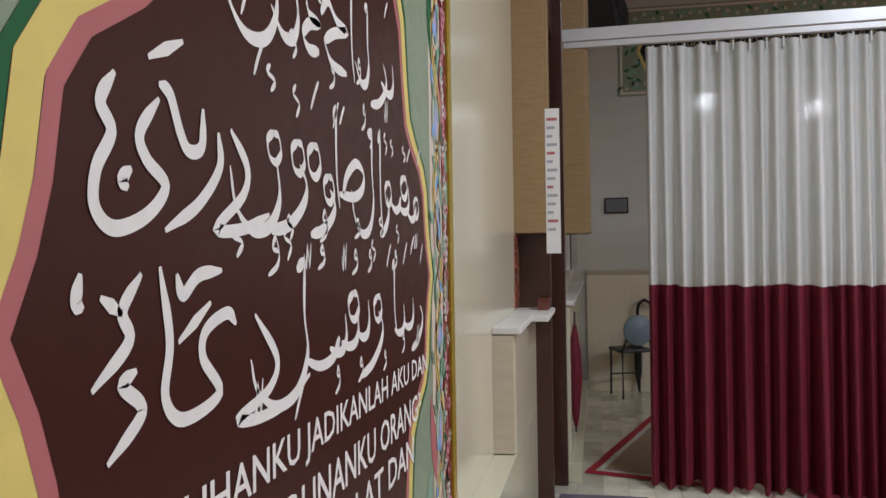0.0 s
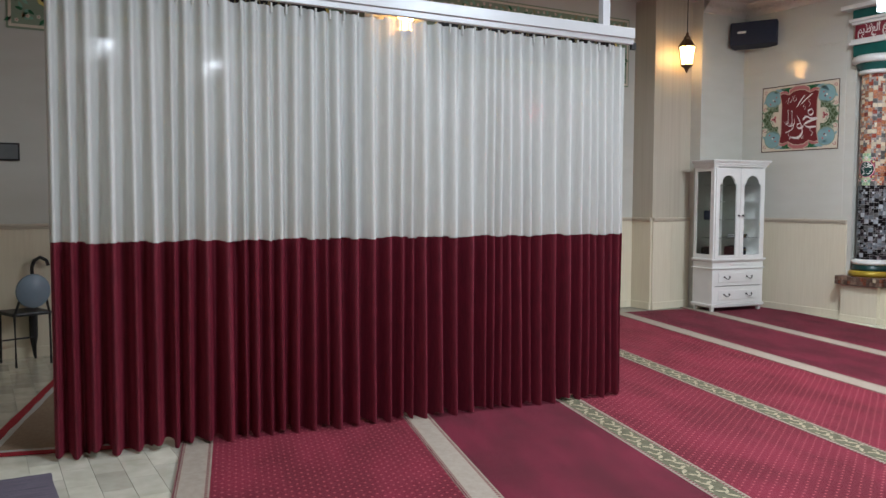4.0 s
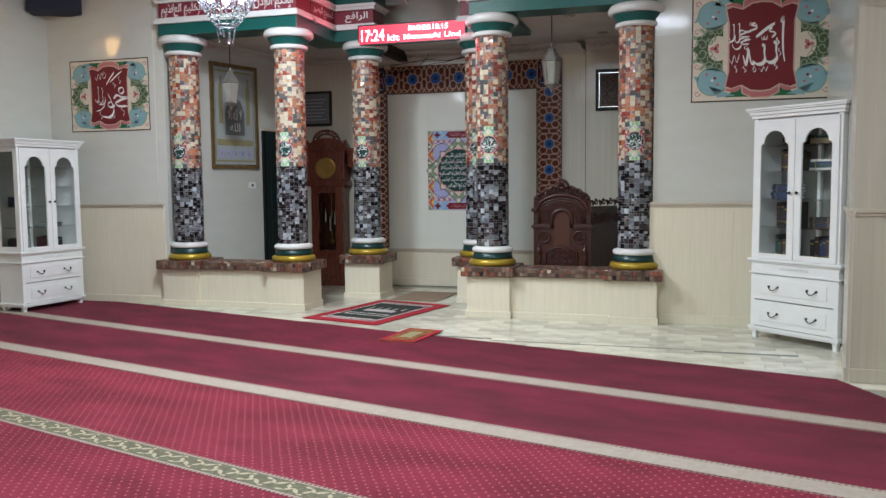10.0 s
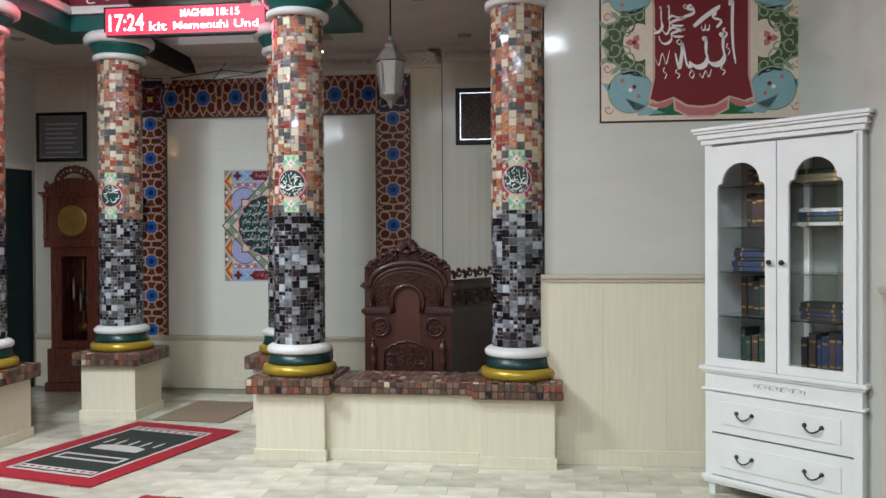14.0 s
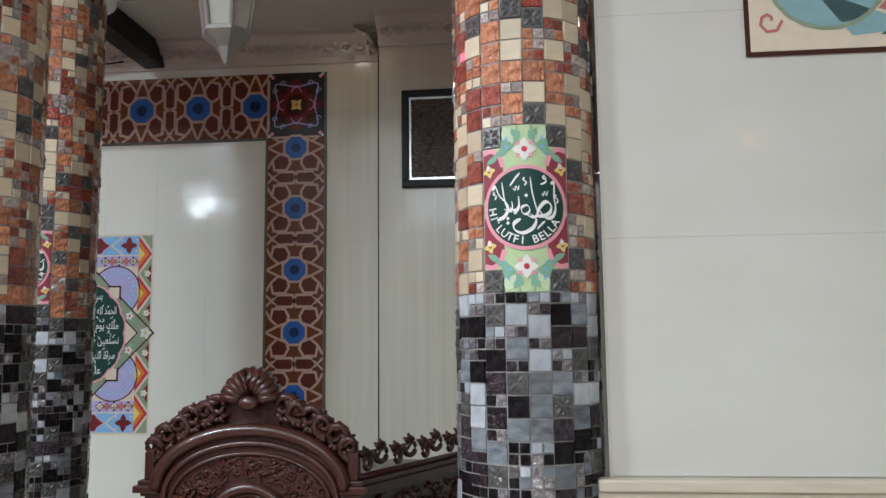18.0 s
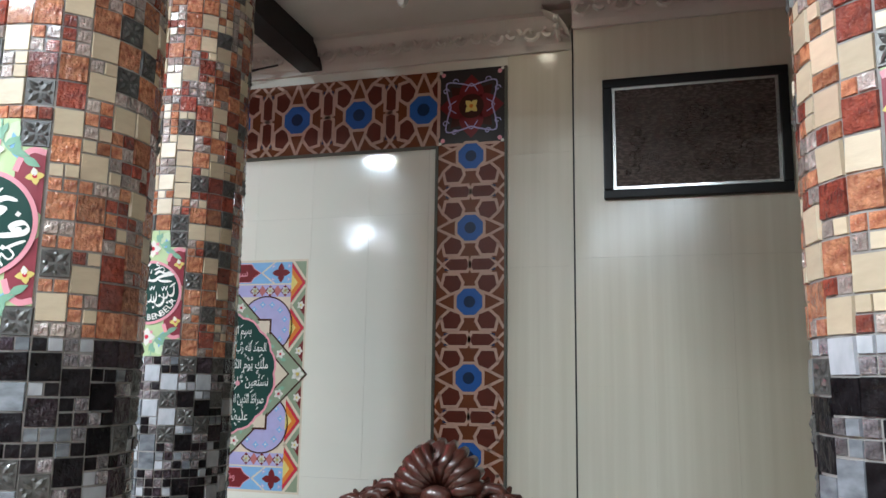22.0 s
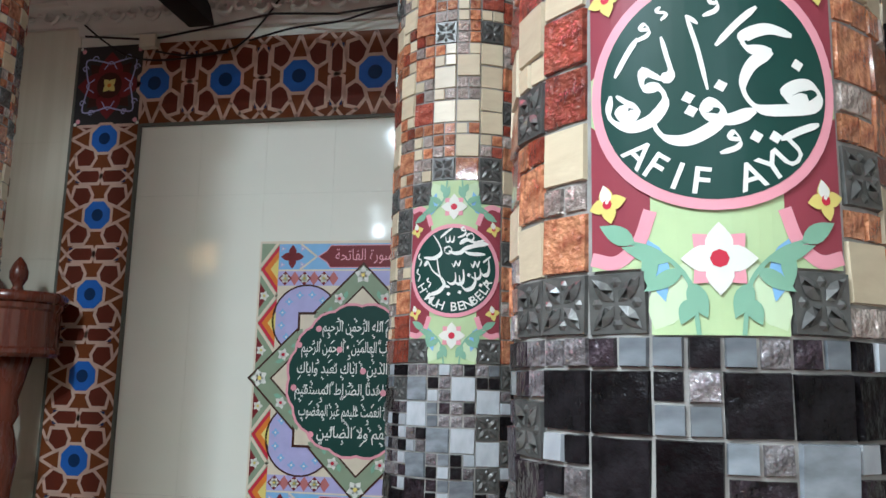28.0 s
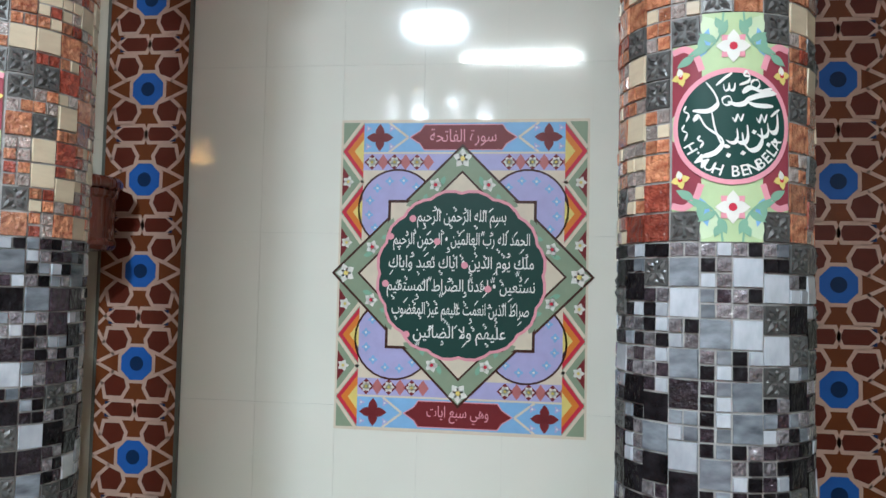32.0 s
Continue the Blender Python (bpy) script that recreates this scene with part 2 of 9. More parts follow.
M["text_white"] = material("white_lettering", (0.78, 0.77, 0.73), 0.5, second=(0.72, 0.71, 0.67), scale=40)
# painted tile colours
for key, c in dict(p_green=(0.018, 0.055, 0.045), p_pink=(0.74, 0.33, 0.39), p_wine=(0.26, 0.05, 0.07), p_aqua=(0.25, 0.40, 0.42), p_edge=(0.12, 0.12, 0.10), p_maroon=(0.16, 0.022, 0.026), p_lime=(0.48, 0.60, 0.33), p_mint=(0.57, 0.68, 0.45), p_leaf=(0.24, 0.42, 0.30),
                   p_white=(0.75, 0.74, 0.68), p_yellow=(0.72, 0.60, 0.18), p_red=(0.50, 0.03, 0.06), p_sky=(0.25, 0.45, 0.72), p_lilac=(0.42, 0.40, 0.66),
                   p_orange=(0.62, 0.20, 0.03), p_cream=(0.68, 0.60, 0.47), p_brown=(0.105, 0.022, 0.012), p_rust=(0.145, 0.042, 0.012), p_blue=(0.035, 0.12, 0.42),
                   p_navy=(0.01, 0.03, 0.09), p_line=(0.55, 0.38, 0.30), p_teal=(0.12, 0.26, 0.24), p_sage=(0.26, 0.32, 0.22), p_char=(0.035, 0.033, 0.034),
                   p_black=(0.012, 0.012, 0.012), p_choc=(0.052, 0.018, 0.013), p_rose=(0.45, 0.16, 0.16), p_deepgreen=(0.03, 0.13, 0.05), p_grey=(0.16, 0.17, 0.17),
                   p_moss=(0.075, 0.105, 0.045), p_khaki=(0.30, 0.27, 0.14), p_bluegrey=(0.38, 0.40, 0.39)).items():
    M[key] = material("paint_" + key[2:], c, 0.33, second=tuple(v * 0.86 for v in c), scale=25, mix=0.7, ior=1.27)
# mosaic pieces
TILE = dict(
    amber=material("mosaic_amber_glass", (0.60, 0.28, 0.14), 0.13, second=(0.22, 0.055, 0.026), scale=75, mix=0.42, vary=0.35, isle=True, bump=1.0, bump_scale=95, depth=0.010, gloss=0.8),
    cream=material("mosaic_cream_stone", (0.60, 0.52, 0.37), 0.32, second=(0.50, 0.42, 0.29), scale=26, stretch=(1, 1, 3), vary=0.13, isle=True, bump=0.1),
    russet=material("mosaic_russet", (0.33, 0.075, 0.042), 0.13, second=(0.12, 0.016, 0.010), scale=75, mix=0.45, vary=0.35, isle=True, bump=1.0, bump_scale=95, depth=0.010, gloss=0.8),
    silver=material("mosaic_silver_glass", (0.60, 0.53, 0.48), 0.10, 0.35, second=(0.30, 0.25, 0.23), scale=80, mix=0.5, vary=0.3, isle=True, bump=1.0, bump_scale=75, depth=0.014, gloss=0.6),
    relief=material("mosaic_grey_relief", (0.06, 0.06, 0.057), 0.3, 0.15, second=(0.125, 0.124, 0.118), scale=50, vary=0.25, isle=True, bump=0.3),
    black=material("mosaic_black", (0.004, 0.0035, 0.004), 0.14, second=(0.014, 0.012, 0.014), scale=45, mix=0.3, vary=0.3, isle=True, bump=0.8, bump_scale=60, depth=0.007, ior=1.22),
    plum=material("mosaic_plum", (0.012, 0.008, 0.011), 0.09, 0.1, second=(0.055, 0.040, 0.050), scale=60, mix=0.4, vary=0.5, isle=True, bump=1.0, bump_scale=70, depth=0.014, ior=1.36),
    smoke=material("mosaic_smoke_glass", (0.44, 0.42, 0.44), 0.08, 0.5, second=(0.07, 0.06, 0.07), scale=70, mix=0.5, vary=0.35, isle=True, bump=1.0, bump_scale=75, depth=0.014, gloss=0.5),
    grey=material("mosaic_grey_marble", (0.05, 0.056, 0.066), 0.14, second=(0.27, 0.295, 0.325), scale=15, stretch=(1.4, 1, 3.2), mix=0.55, vary=0.3, isle=True),
    slab_brown=material("mosaic_slab_brown", (0.075, 0.042, 0.030), 0.3, second=(0.13, 0.085, 0.06), scale=60, mix=0.5, vary=0.3, isle=True, bump=0.8, bump_scale=80, depth=0.006),
    slab_tan=material("mosaic_slab_tan", (0.24, 0.165, 0.115), 0.35, second=(0.15, 0.095, 0.065), scale=50, mix=0.5, vary=0.25, isle=True, bump=0.6, bump_scale=80, depth=0.005),
    slab_rust=material("mosaic_slab_rust", (0.26, 0.095, 0.052), 0.25, second=(0.13, 0.04, 0.024), scale=60, mix=0.5, vary=0.3, isle=True, bump=0.9, bump_scale=80, depth=0.008),
    pale=material("mosaic_pale_marble", (0.50, 0.52, 0.55), 0.2, second=(0.26, 0.28, 0.31), scale=17, stretch=(2.6, 1, 1.2), mix=0.6, vary=0.2, isle=True),
)
M["mortar"] = material("mosaic_joint", (0.34, 0.33, 0.31), 0.7, second=(0.20, 0.19, 0.18), scale=40)
M["slab_mortar"] = material("slab_joint", (0.13, 0.10, 0.08), 0.7, second=(0.08, 0.06, 0.05), scale=40)
M["bulb"] = material("lit_bulb", (1, 1, 1), 0.4, emit=(1.0, 0.97, 0.92), power=6)
M["warm_bulb"] = material("lit_warm_bulb", (1, 0.8, 0.5), 0.4, emit=(1.0, 0.62, 0.25), power=12)
M["crystal"] = material("crystal_glass", (0.45, 0.48, 0.55), 0.04, trans=0.9, ior=1.5)
M["led_red"] = material("led_red", (0.3, 0.01, 0.01), 0.4, emit=(1.0, 0.05, 0.10), power=1.1)
M["led_text"] = material("led_text", (1, 0.8, 0.8), 0.4, emit=(1.0, 0.72, 0.72), power=3.2)
M["tube"] = material("lit_tube", (1, 1, 1), 0.4, emit=(1.0, 0.97, 0.9), power=6)

# ---- mesh helpers ----


def link(name, bm, mats, parent=None, label="", smooth=False):
    """Links a bmesh as one mesh object, under a parent if given."""
    me = bpy.data.meshes.new(name)
    bm.to_mesh(me)
    bm.free()
    for m in (mats if isinstance(mats, (list, tuple)) else [mats]):
        me.materials.append(m)
    if smooth:
        me.shade_smooth()
    o = new(name, me)
    if parent:
        o.parent = parent
    if label:
        o["label"] = label
    return o


def part(name, bm, mat, parent, label="", smooth=False):
    return link(name, bm, mat, parent, label, smooth)


def thing(name, m, label, category, group="", kind=""):
    o = new(name)
    o.matrix_world = m
    o.empty_display_size = 0.1
    return tagged(o, label, category, group, kind)


def add_box(bm, x0, y0, z0, x1, y1, z1, bevel=0.0, mat=0):
    r = bmesh.ops.create_cube(bm, size=1.0)
    vs = r["verts"]
    for v in vs:
        v.co = Vector((x0 + (v.co.x + 0.5) * (x1 - x0), y0 + (v.co.y + 0.5) * (y1 - y0), z0 + (v.co.z + 0.5) * (z1 - z0)))
    fs = {f for v in vs for f in v.link_faces}
    for f in fs:
        f.material_index = mat
    if bevel:
        es = list({e for v in vs for e in v.link_edges})
        bmesh.ops.bevel(bm, geom=es, offset=bevel, segments=2, affect="EDGES", profile=0.6, clamp_overlap=True)
    return bm


def box(x0, y0, z0, x1, y1, z1, bevel=0.0):
    return add_box(bmesh.new(), x0, y0, z0, x1, y1, z1, bevel)


def boxes(*many, bevel=0.0):
    bm = bmesh.new()
    for b in many:
        add_box(bm, *b, bevel=bevel)
    return bm


def add_lathe(bm, profile, centre=(0, 0, 0), seg=32, a0=0.0, a1=2 * math.pi):
    """Turns (radius, height) pairs about z."""
    full = a1 - a0 > 6.28
    n = seg if full else seg + 1
    cx, cy, cz = centre
    rings = [[bm.verts.new((cx + r * math.cos(a0 + (a1 - a0) * k / seg), cy + r * math.sin(a0 + (a1 - a0) * k / seg), cz + z)) for k in range(n)] for r, z in profile]
    for lo, hi in zip(rings, rings[1:]):
        for k in range(seg):
            j = (k + 1) % n
            bm.faces.new((lo[k], lo[j], hi[j], hi[k]))
    if full:
        for ring, flip in ((rings[0], True), (rings[-1], False)):
            if max((v.co - ring[0].co).length for v in ring) > 1e-5:
                bm.faces.new(ring[::-1] if flip else ring)
    return bm


def lathe(profile, centre=(0, 0, 0), seg=32):
    return add_lathe(bmesh.new(), profile, centre, seg)


def add_poly(bm, pts, z0, z1, mat=0):
    """A flat plate with thickness from an outline in x, y."""
    area = sum(a[0] * b[1] - b[0] * a[1] for a, b in zip(pts, list(pts[1:]) + [pts[0]]))
    pts = list(pts) if area > 0 else list(pts)[::-1]
    lo = [bm.verts.new((x, y, z0)) for x, y in pts]
    hi = [bm.verts.new((x, y, z1)) for x, y in pts]
    n = len(pts)
    fs = [bm.faces.new(hi)]
    for k in range(n):
        j = (k + 1) % n
        fs.append(bm.faces.new((lo[k], lo[j], hi[j], hi[k])))
    for f in fs:
        f.material_index = mat
    return bm


def add_tube(bm, pts, r, seg=8, mat=0, closed=False):
    """A round bar along points; r may be one radius or one for each point."""
    pts = [Vector(p) for p in pts]
    rs = r if isinstance(r, (list, tuple)) else [r] * len(pts)
    rings = []
    n = len(pts)
    for k, p in enumerate(pts):
        a, b = pts[(k - 1) % n] if closed or k else p, pts[(k + 1) % n] if closed or k < n - 1 else p
        d = (b - a).normalized()
        q = d.to_track_quat("Z", "Y").to_matrix()
        rings.append([bm.verts.new(p + q @ Vector((rs[k] * math.cos(2 * math.pi * i / seg), rs[k] * math.sin(2 * math.pi * i / seg), 0))) for i in range(seg)])
    pairs = list(zip(rings, rings[1:])) + ([(rings[-1], rings[0])] if closed else [])
    for lo, hi in pairs:
        for i in range(seg):
            j = (i + 1) % seg
            bm.faces.new((lo[i], lo[j], hi[j], hi[i])).material_index = mat
    if not closed:
        bm.faces.new(rings[0][::-1]).material_index = mat
        bm.faces.new(rings[-1]).material_index = mat
    return bm


def tube(pts, r, seg=8):
    return add_tube(bmesh.new(), pts, r, seg)


def circle(cx, cy, r, n=32, a=0.0, ry=None):
    return [(cx + r * math.cos(a + 2 * math.pi * k / n), cy + (ry or r) * math.sin(a + 2 * math.pi * k / n)) for k in range(n)]


def star(cx, cy, r0, r1, n, a=0.0):
    return [(cx + (r0 if k % 2 == 0 else r1) * math.cos(a + math.pi * k / n), cy + (r0 if k % 2 == 0 else r1) * math.sin(a + math.pi * k / n)) for k in range(2 * n)]


def petal(cx, cy, a, length, width, n=7):
    """A leaf shape that starts at cx, cy and points along a."""
    up = [(length * k / n, width / 2 * math.sin(math.pi * (k / n) ** 0.8)) for k in range(n + 1)]
    pts = up + [(x, -y) for x, y in up[-2:0:-1]]
    c, s = math.cos(a), math.sin(a)
    return [(cx + x * c - y * s, cy + x * s + y * c) for x, y in pts]


# ---- writing ----
JOIN = {}
for code, forms in {
    0x627: "FE8D FE8E", 0x628: "FE8F FE90 FE91 FE92", 0x629: "FE93 FE94", 0x62A: "FE95 FE96 FE97 FE98", 0x62C: "FE9D FE9E FE9F FEA0", 0x62D: "FEA1 FEA2 FEA3 FEA4",
    0x62F: "FEA9 FEAA", 0x630: "FEAB FEAC", 0x631: "FEAD FEAE", 0x633: "FEB1 FEB2 FEB3 FEB4", 0x635: "FEB9 FEBA FEBB FEBC", 0x636: "FEBD FEBE FEBF FEC0",
    0x637: "FEC1 FEC2 FEC3 FEC4", 0x639: "FEC9 FECA FECB FECC", 0x63A: "FECD FECE FECF FED0", 0x641: "FED1 FED2 FED3 FED4", 0x642: "FED5 FED6 FED7 FED8",
    0x643: "FED9 FEDA FEDB FEDC", 0x644: "FEDD FEDE FEDF FEE0", 0x645: "FEE1 FEE2 FEE3 FEE4", 0x646: "FEE5 FEE6 FEE7 FEE8", 0x647: "FEE9 FEEA FEEB FEEC",
    0x648: "FEED FEEE", 0x64A: "FEF1 FEF2 FEF3 FEF4", 0x649: "FEEF FEF0", 0x621: "FE80", 0x626: "FE89 FE8A FE8B FE8C", 0x624: "FE85 FE86", 0x632: "FEAF FEB0",
}.items():
    JOIN[chr(code)] = [chr(int(f, 16)) for f in forms.split()]


def arabic(text):
    """Joined letter forms, in the order in which they are set from the left."""
    out = []
    text = text.replace("\u0644\u0627", "\u0001")
    JOIN["\u0001"] = ["\uFEFB", "\uFEFC"]
    for k, ch in enumerate(text):
        if ch not in JOIN:
            out.append(ch)
            continue
        f = JOIN[ch]
        before = k > 0 and text[k - 1] in JOIN and len(JOIN[text[k - 1]]) == 4
        after = k + 1 < len(text) and text[k + 1] in JOIN and len(f) == 4 and len(JOIN[text[k + 1]]) > 1
        out.append(f[3] if before and after else f[1] if before and len(f) > 1 else f[2] if after else f[0])
    return "".join(out[::-1])


def letters(text, bold=0.0, res=2):
    """Outline triangles of a text, as vertices and faces in its own units, centred, one unit high."""
    cu = bpy.data.curves.new("text", "FONT")
    cu.body, cu.align_x, cu.size, cu.resolution_u, cu.offset = text, "CENTER", 1.0, res, bold
    ob = bpy.data.objects.new("text", cu)
    scene.collection.objects.link(ob)
    me = ob.evaluated_get(bpy.context.evaluated_depsgraph_get()).to_mesh()
    vs = [(v.co.x, v.co.y) for v in me.vertices]
    fs = [tuple(p.vertices) for p in me.polygons]
    bpy.data.objects.remove(ob)
    bpy.data.curves.remove(cu)
    return vs, fs


def add_letters(bm, text, place, mat=0, bold=0.0, width=None, height=None, lift=0.0, res=2):
    """Adds a text to a bmesh; place maps its x, y (scaled to width and height, centred) to a point."""
    vs, fs = letters(text, bold, res)
    if not vs:
        return bm
    xs, ys = [v[0] for v in vs], [v[1] for v in vs]
    w, h = max(xs) - min(xs), max(ys) - min(ys)
    sx = (width / w) if width else (height / h if height else 1)
    sy = (height / h) if height else sx
    cx, cy = (max(xs) + min(xs)) / 2, (max(ys) + min(ys)) / 2
    new_v = [bm.verts.new(place((x - cx) * sx, (y - cy) * sy)) for x, y in vs]
    for f in fs:
        if len(set(f)) == len(f):
            try:
                bm.faces.new([new_v[i] for i in f]).material_index = mat
            except ValueError:
                pass
    return bm

# ---- plan ----
YF = 0.115                 # face of the mihrab wall
XL, XR = -3.75, 1.95       # inner sides of the alcove
YB = 2.33                  # back wall of the side bays
SLX, SLA = -3.24, 75.37    # where the left bay's slanted side wall meets the back, and its heading
NX0, NX1, NY = -2.16, 0.665, 2.545   # glossy part of the back and its plane
STEP = 1.0                 # where the right bay's back steps forward
LWX, RWX, YBACK, CEIL = -6.0, 3.95, -9.62, 4.15
CAP = 1.24                 # top of the wainscot
W = 0.47                   # pedestal width
COLS = dict(A=(-3.57, 0.235), B=(-2.165, 0.235), C=(-1.65, 1.31), D=(0.235, 0.235), E=(-0.15, 1.245), F=(1.75, 0.18))
R = 0.172                  # column radius over the mosaic


def structure(name, bm, mat, label, category, parent=None):
    return tagged(link(name, bm, mat, parent), label, category, kind="structure")


# floor
structure("floor", box(LWX - 0.2, YBACK - 1.6, -0.2, RWX + 0.2, NY + 0.2, -0.006), M["grout"], "pale marble tiled floor", "floor")

# walls of the hall
def wall(name, b, mat, label):
    return structure(name, box(*b), mat, label, "wall")


wall("wall_left", (LWX - 0.2, YBACK - 1.6, 0, LWX, YF + 0.2, CEIL), M["plaster"], "cream tiled side wall of the prayer hall")
wall("wall_left_corner", (LWX, -0.72, 0, -5.44, YF, CEIL), M["plaster"], "cream tiled wall beside the corner cabinet")
wall("wall_right", (RWX, YBACK, 0, RWX + 0.2, YF + 0.2, CEIL), M["plaster"], "cream tiled side wall of the prayer hall")
wall("wall_right_corner", (3.52, -1.26, 0, RWX, YF, CEIL), M["plaster"], "cream tiled wall behind the corner cabinet")
wall("wall_front_left", (-5.44, YF, 0, XL - 0.02, YF + 0.2, CEIL), M["plaster"], "cream tiled wall beside the mihrab columns")
wall("wall_front_left_outer", (LWX - 0.2, YF, 0, -5.44, YF + 0.2, CEIL), M["plaster"], "cream tiled wall end")
wall("wall_front_right", (XR - 0.02, YF, 0, RWX + 0.2, YF + 0.2, CEIL), M["plaster"], "cream tiled wall beside the mihrab columns")
wall("wall_front_top", (XL - 0.02, YF + 0.25, 4.0, XR - 0.02, YF + 0.45, CEIL + 0.6), M["plaster"], "cream wall above the mihrab")
wall("wall_back", (-2.05, YBACK - 0.2, 0, RWX + 0.2, YBACK, CEIL), M["back_tile"], "glossy cream tiled back wall")
wall("wall_back_left", (LWX - 0.2, YBACK - 1.6, 0, -2.62, YBACK + 0.2, CEIL), M["back_tile"], "cream back wall beyond the doorway")
wall("wall_doorway_end", (-2.62, YBACK - 1.6, 0, -1.9, YBACK - 1.4, CEIL), M["back_tile"], "wall behind the doorway")
wall("wall_doorway_side", (-2.05, YBACK - 1.4, 0, -1.9, YBACK - 0.2, CEIL), M["back_tile"], "side wall of the doorway")
structure("ceiling", box(LWX - 0.2, YBACK - 1.6, CEIL, RWX + 0.2, YF + 0.45, CEIL + 0.15), M["ceiling"], "off-white plaster ceiling", "ceiling")
# pilasters
structure("pilaster_left", box(LWX, -1.40, 0, -5.62, -0.72, CEIL), M["stripe_tile"], "pilaster clad in faintly striped beige tiles", "pilaster")
structure("pilaster_right", add_poly(bmesh.new(), [(3.38, -2.06), (RWX, -2.06), (RWX, -1.26), (3.495, -1.26)], 0, CEIL), M["stripe_tile"], "pilaster clad in faintly striped beige tiles", "pilaster")
# alcove
structure("wall_alcove_left", add_poly(bmesh.new(), [(-3.97, YF + 0.2), (-3.822, YF + 0.2), (SLX, NY), (-3.97, NY)], 0, 3.4), M["plaster"], "cream tiled slanted side wall of the alcove", "wall")
wall("wall_alcove_right", (XR, YF + 0.2, 0, XR + 0.2, YB, 3.4), M["plaster"], "cream tiled side wall of the alcove")
wall("wall_alcove_back_left", (XL - 0.2, NY, 0, NX0, NY + 0.2, 3.5), M["stripe_tile"], "back wall of the alcove in faintly striped beige tiles")
wall("wall_alcove_back_right", (STEP, YB, 0, XR + 0.2, NY + 0.2, 3.5), M["stripe_tile"], "back wall of the alcove in faintly striped beige tiles")
wall("wall_alcove_back_middle", (NX1, NY, 0, STEP, NY + 0.2, 3.5), M["stripe_tile"], "striped beige tiles beside the painted border")
wall("wall_niche", (NX0, NY, 0, NX1, NY + 0.2, 5.2), M["niche_tile"], "glossy cream tiled back of the mihrab")
wall("ceiling_bay_left", (XL - 0.2, YF + 0.1, 3.28, -2.0, NY + 0.1, 3.5), M["ceiling"], "off-white plaster alcove ceiling")
wall("ceiling_bay_right", (0.07, YF + 0.1, 3.28, XR + 0.2, NY + 0.1, 3.5), M["ceiling"], "off-white plaster alcove ceiling")
wall("ceiling_bay_middle", (-2.0, 1.9, 3.28, 0.07, NY + 0.1, 3.5), M["ceiling"], "off-white plaster alcove ceiling")


def clad(wall_name, x0, x1, z0, z1, y, w, h, mat, turn=0.0, shift=0.5):
    """Large wall tiles with hairline joints on a wall that faces -y, before turning about its left end."""
    base = tagged(new(wall_name), "large smooth wall tiles with hairline joints", "wall tiles", kind="structure")
    base.matrix_world = pose(x0, y, 0, 0, 0, turn)
    ln = x1 - x0
    j, z = 0, z0
    while z < z1 - 0.02:
        zt = min(z + h, z1)
        x = -w * shift if j % 2 else 0.0
        while x < ln - 0.02:
            a, b = max(x, 0.0), min(x + w, ln)
            if b - a > 0.03:
                part("wall_tile", box(a + 0.0003, -0.004, z + 0.0003, b - 0.0003, 0.0, zt - 0.0003), mat, base)
            x += w
        z, j = zt, j + 1
    return base


clad("wall_tiles_front_right", XR - 0.015, 3.5, CAP, CEIL - 0.15, YF, 1.5, 0.55, M["plaster"], 0, 0.0)
clad("wall_tiles_front_left", -5.44, -3.9, CAP, CEIL - 0.15, YF, 1.54, 0.55, M["plaster"], 0, 0.0)
clad("wall_tiles_bay_right", STEP, XR, 0.0, 3.14, YB, 0.31, 0.53, M["bay_tile"], 0, 0.0)
clad("wall_tiles_bay_middle", NX1, STEP, 0.53, 3.14, NY, 0.335, 0.53, M["bay_tile"], 0, 0.0)
clad("wall_tiles_bay_left", SLX, NX0, 0.53, 3.2, NY, 0.36, 0.53, M["bay_tile"], 0, 0.0)
clad("wall_tiles_niche", -1.828, 0.328, 0.53, 2.715, NY, 0.3015, 0.62, M["niche_tile"], 0, 0.0)
structure("wall_joint", box(STEP - 0.006, YB - 0.0055, 0.5, STEP + 0.001, YB + 0.1, 3.15), M["p_char"], "dark open joint between two tiled wall faces", "wall joint")
clad("wall_tiles_pilaster_right", 0.0, 0.80, 0.0, CEIL, 0.0, 0.27, 0.55, M["stripe_tile"], 0, 0.0).matrix_world = pose(3.495, -1.26, 0, 0, 0, -98.2)
# wainscot below the trim
def panel_run(name, x0, y0, x1, y1, top, mat, width=0.4):
    """A wainscot of upright tiles along a line, each tile a piece; the room lies on the right-hand side of its way."""
    base = tagged(new(name), "pale wood-grain wainscot tiles", "wainscot", kind="structure")
    d = Vector((x1 - x0, y1 - y0, 0))
    n = max(1, round(d.length / width))
    a = math.atan2(d.y, d.x)
    w = d.length / n
    me = box(0.0004, -0.022, 0, w - 0.0004, 0, top, bevel=0.0006)
    mesh = bpy.data.meshes.new("wainscot_tile")
    me.to_mesh(mesh)
    me.free()
    mesh.materials.append(mat)
    for k in range(n):
        o = new("wainscot_tile", mesh)
        o.parent = base
        o.matrix_world = pose(x0 + d.x * k / n, y0 + d.y * k / n, 0, 0, 0, math.degrees(a))
    bm = boxes((-0.0, -0.045, top, d.length, 0, top + 0.028), (0, -0.034, top - 0.022, d.length, 0, top), bevel=0.006)
    o = part("trim", bm, M["trim"], base, "narrow beige dado moulding")
    o.matrix_world = pose(x0, y0, 0, 0, 0, math.degrees(a))
    o = part("skirting", box(0, -0.034, 0, d.length, -0.0, 0.1, bevel=0.004), mat, base)
    o.matrix_world = pose(x0, y0, 0, 0, 0, math.degrees(a))
    return base


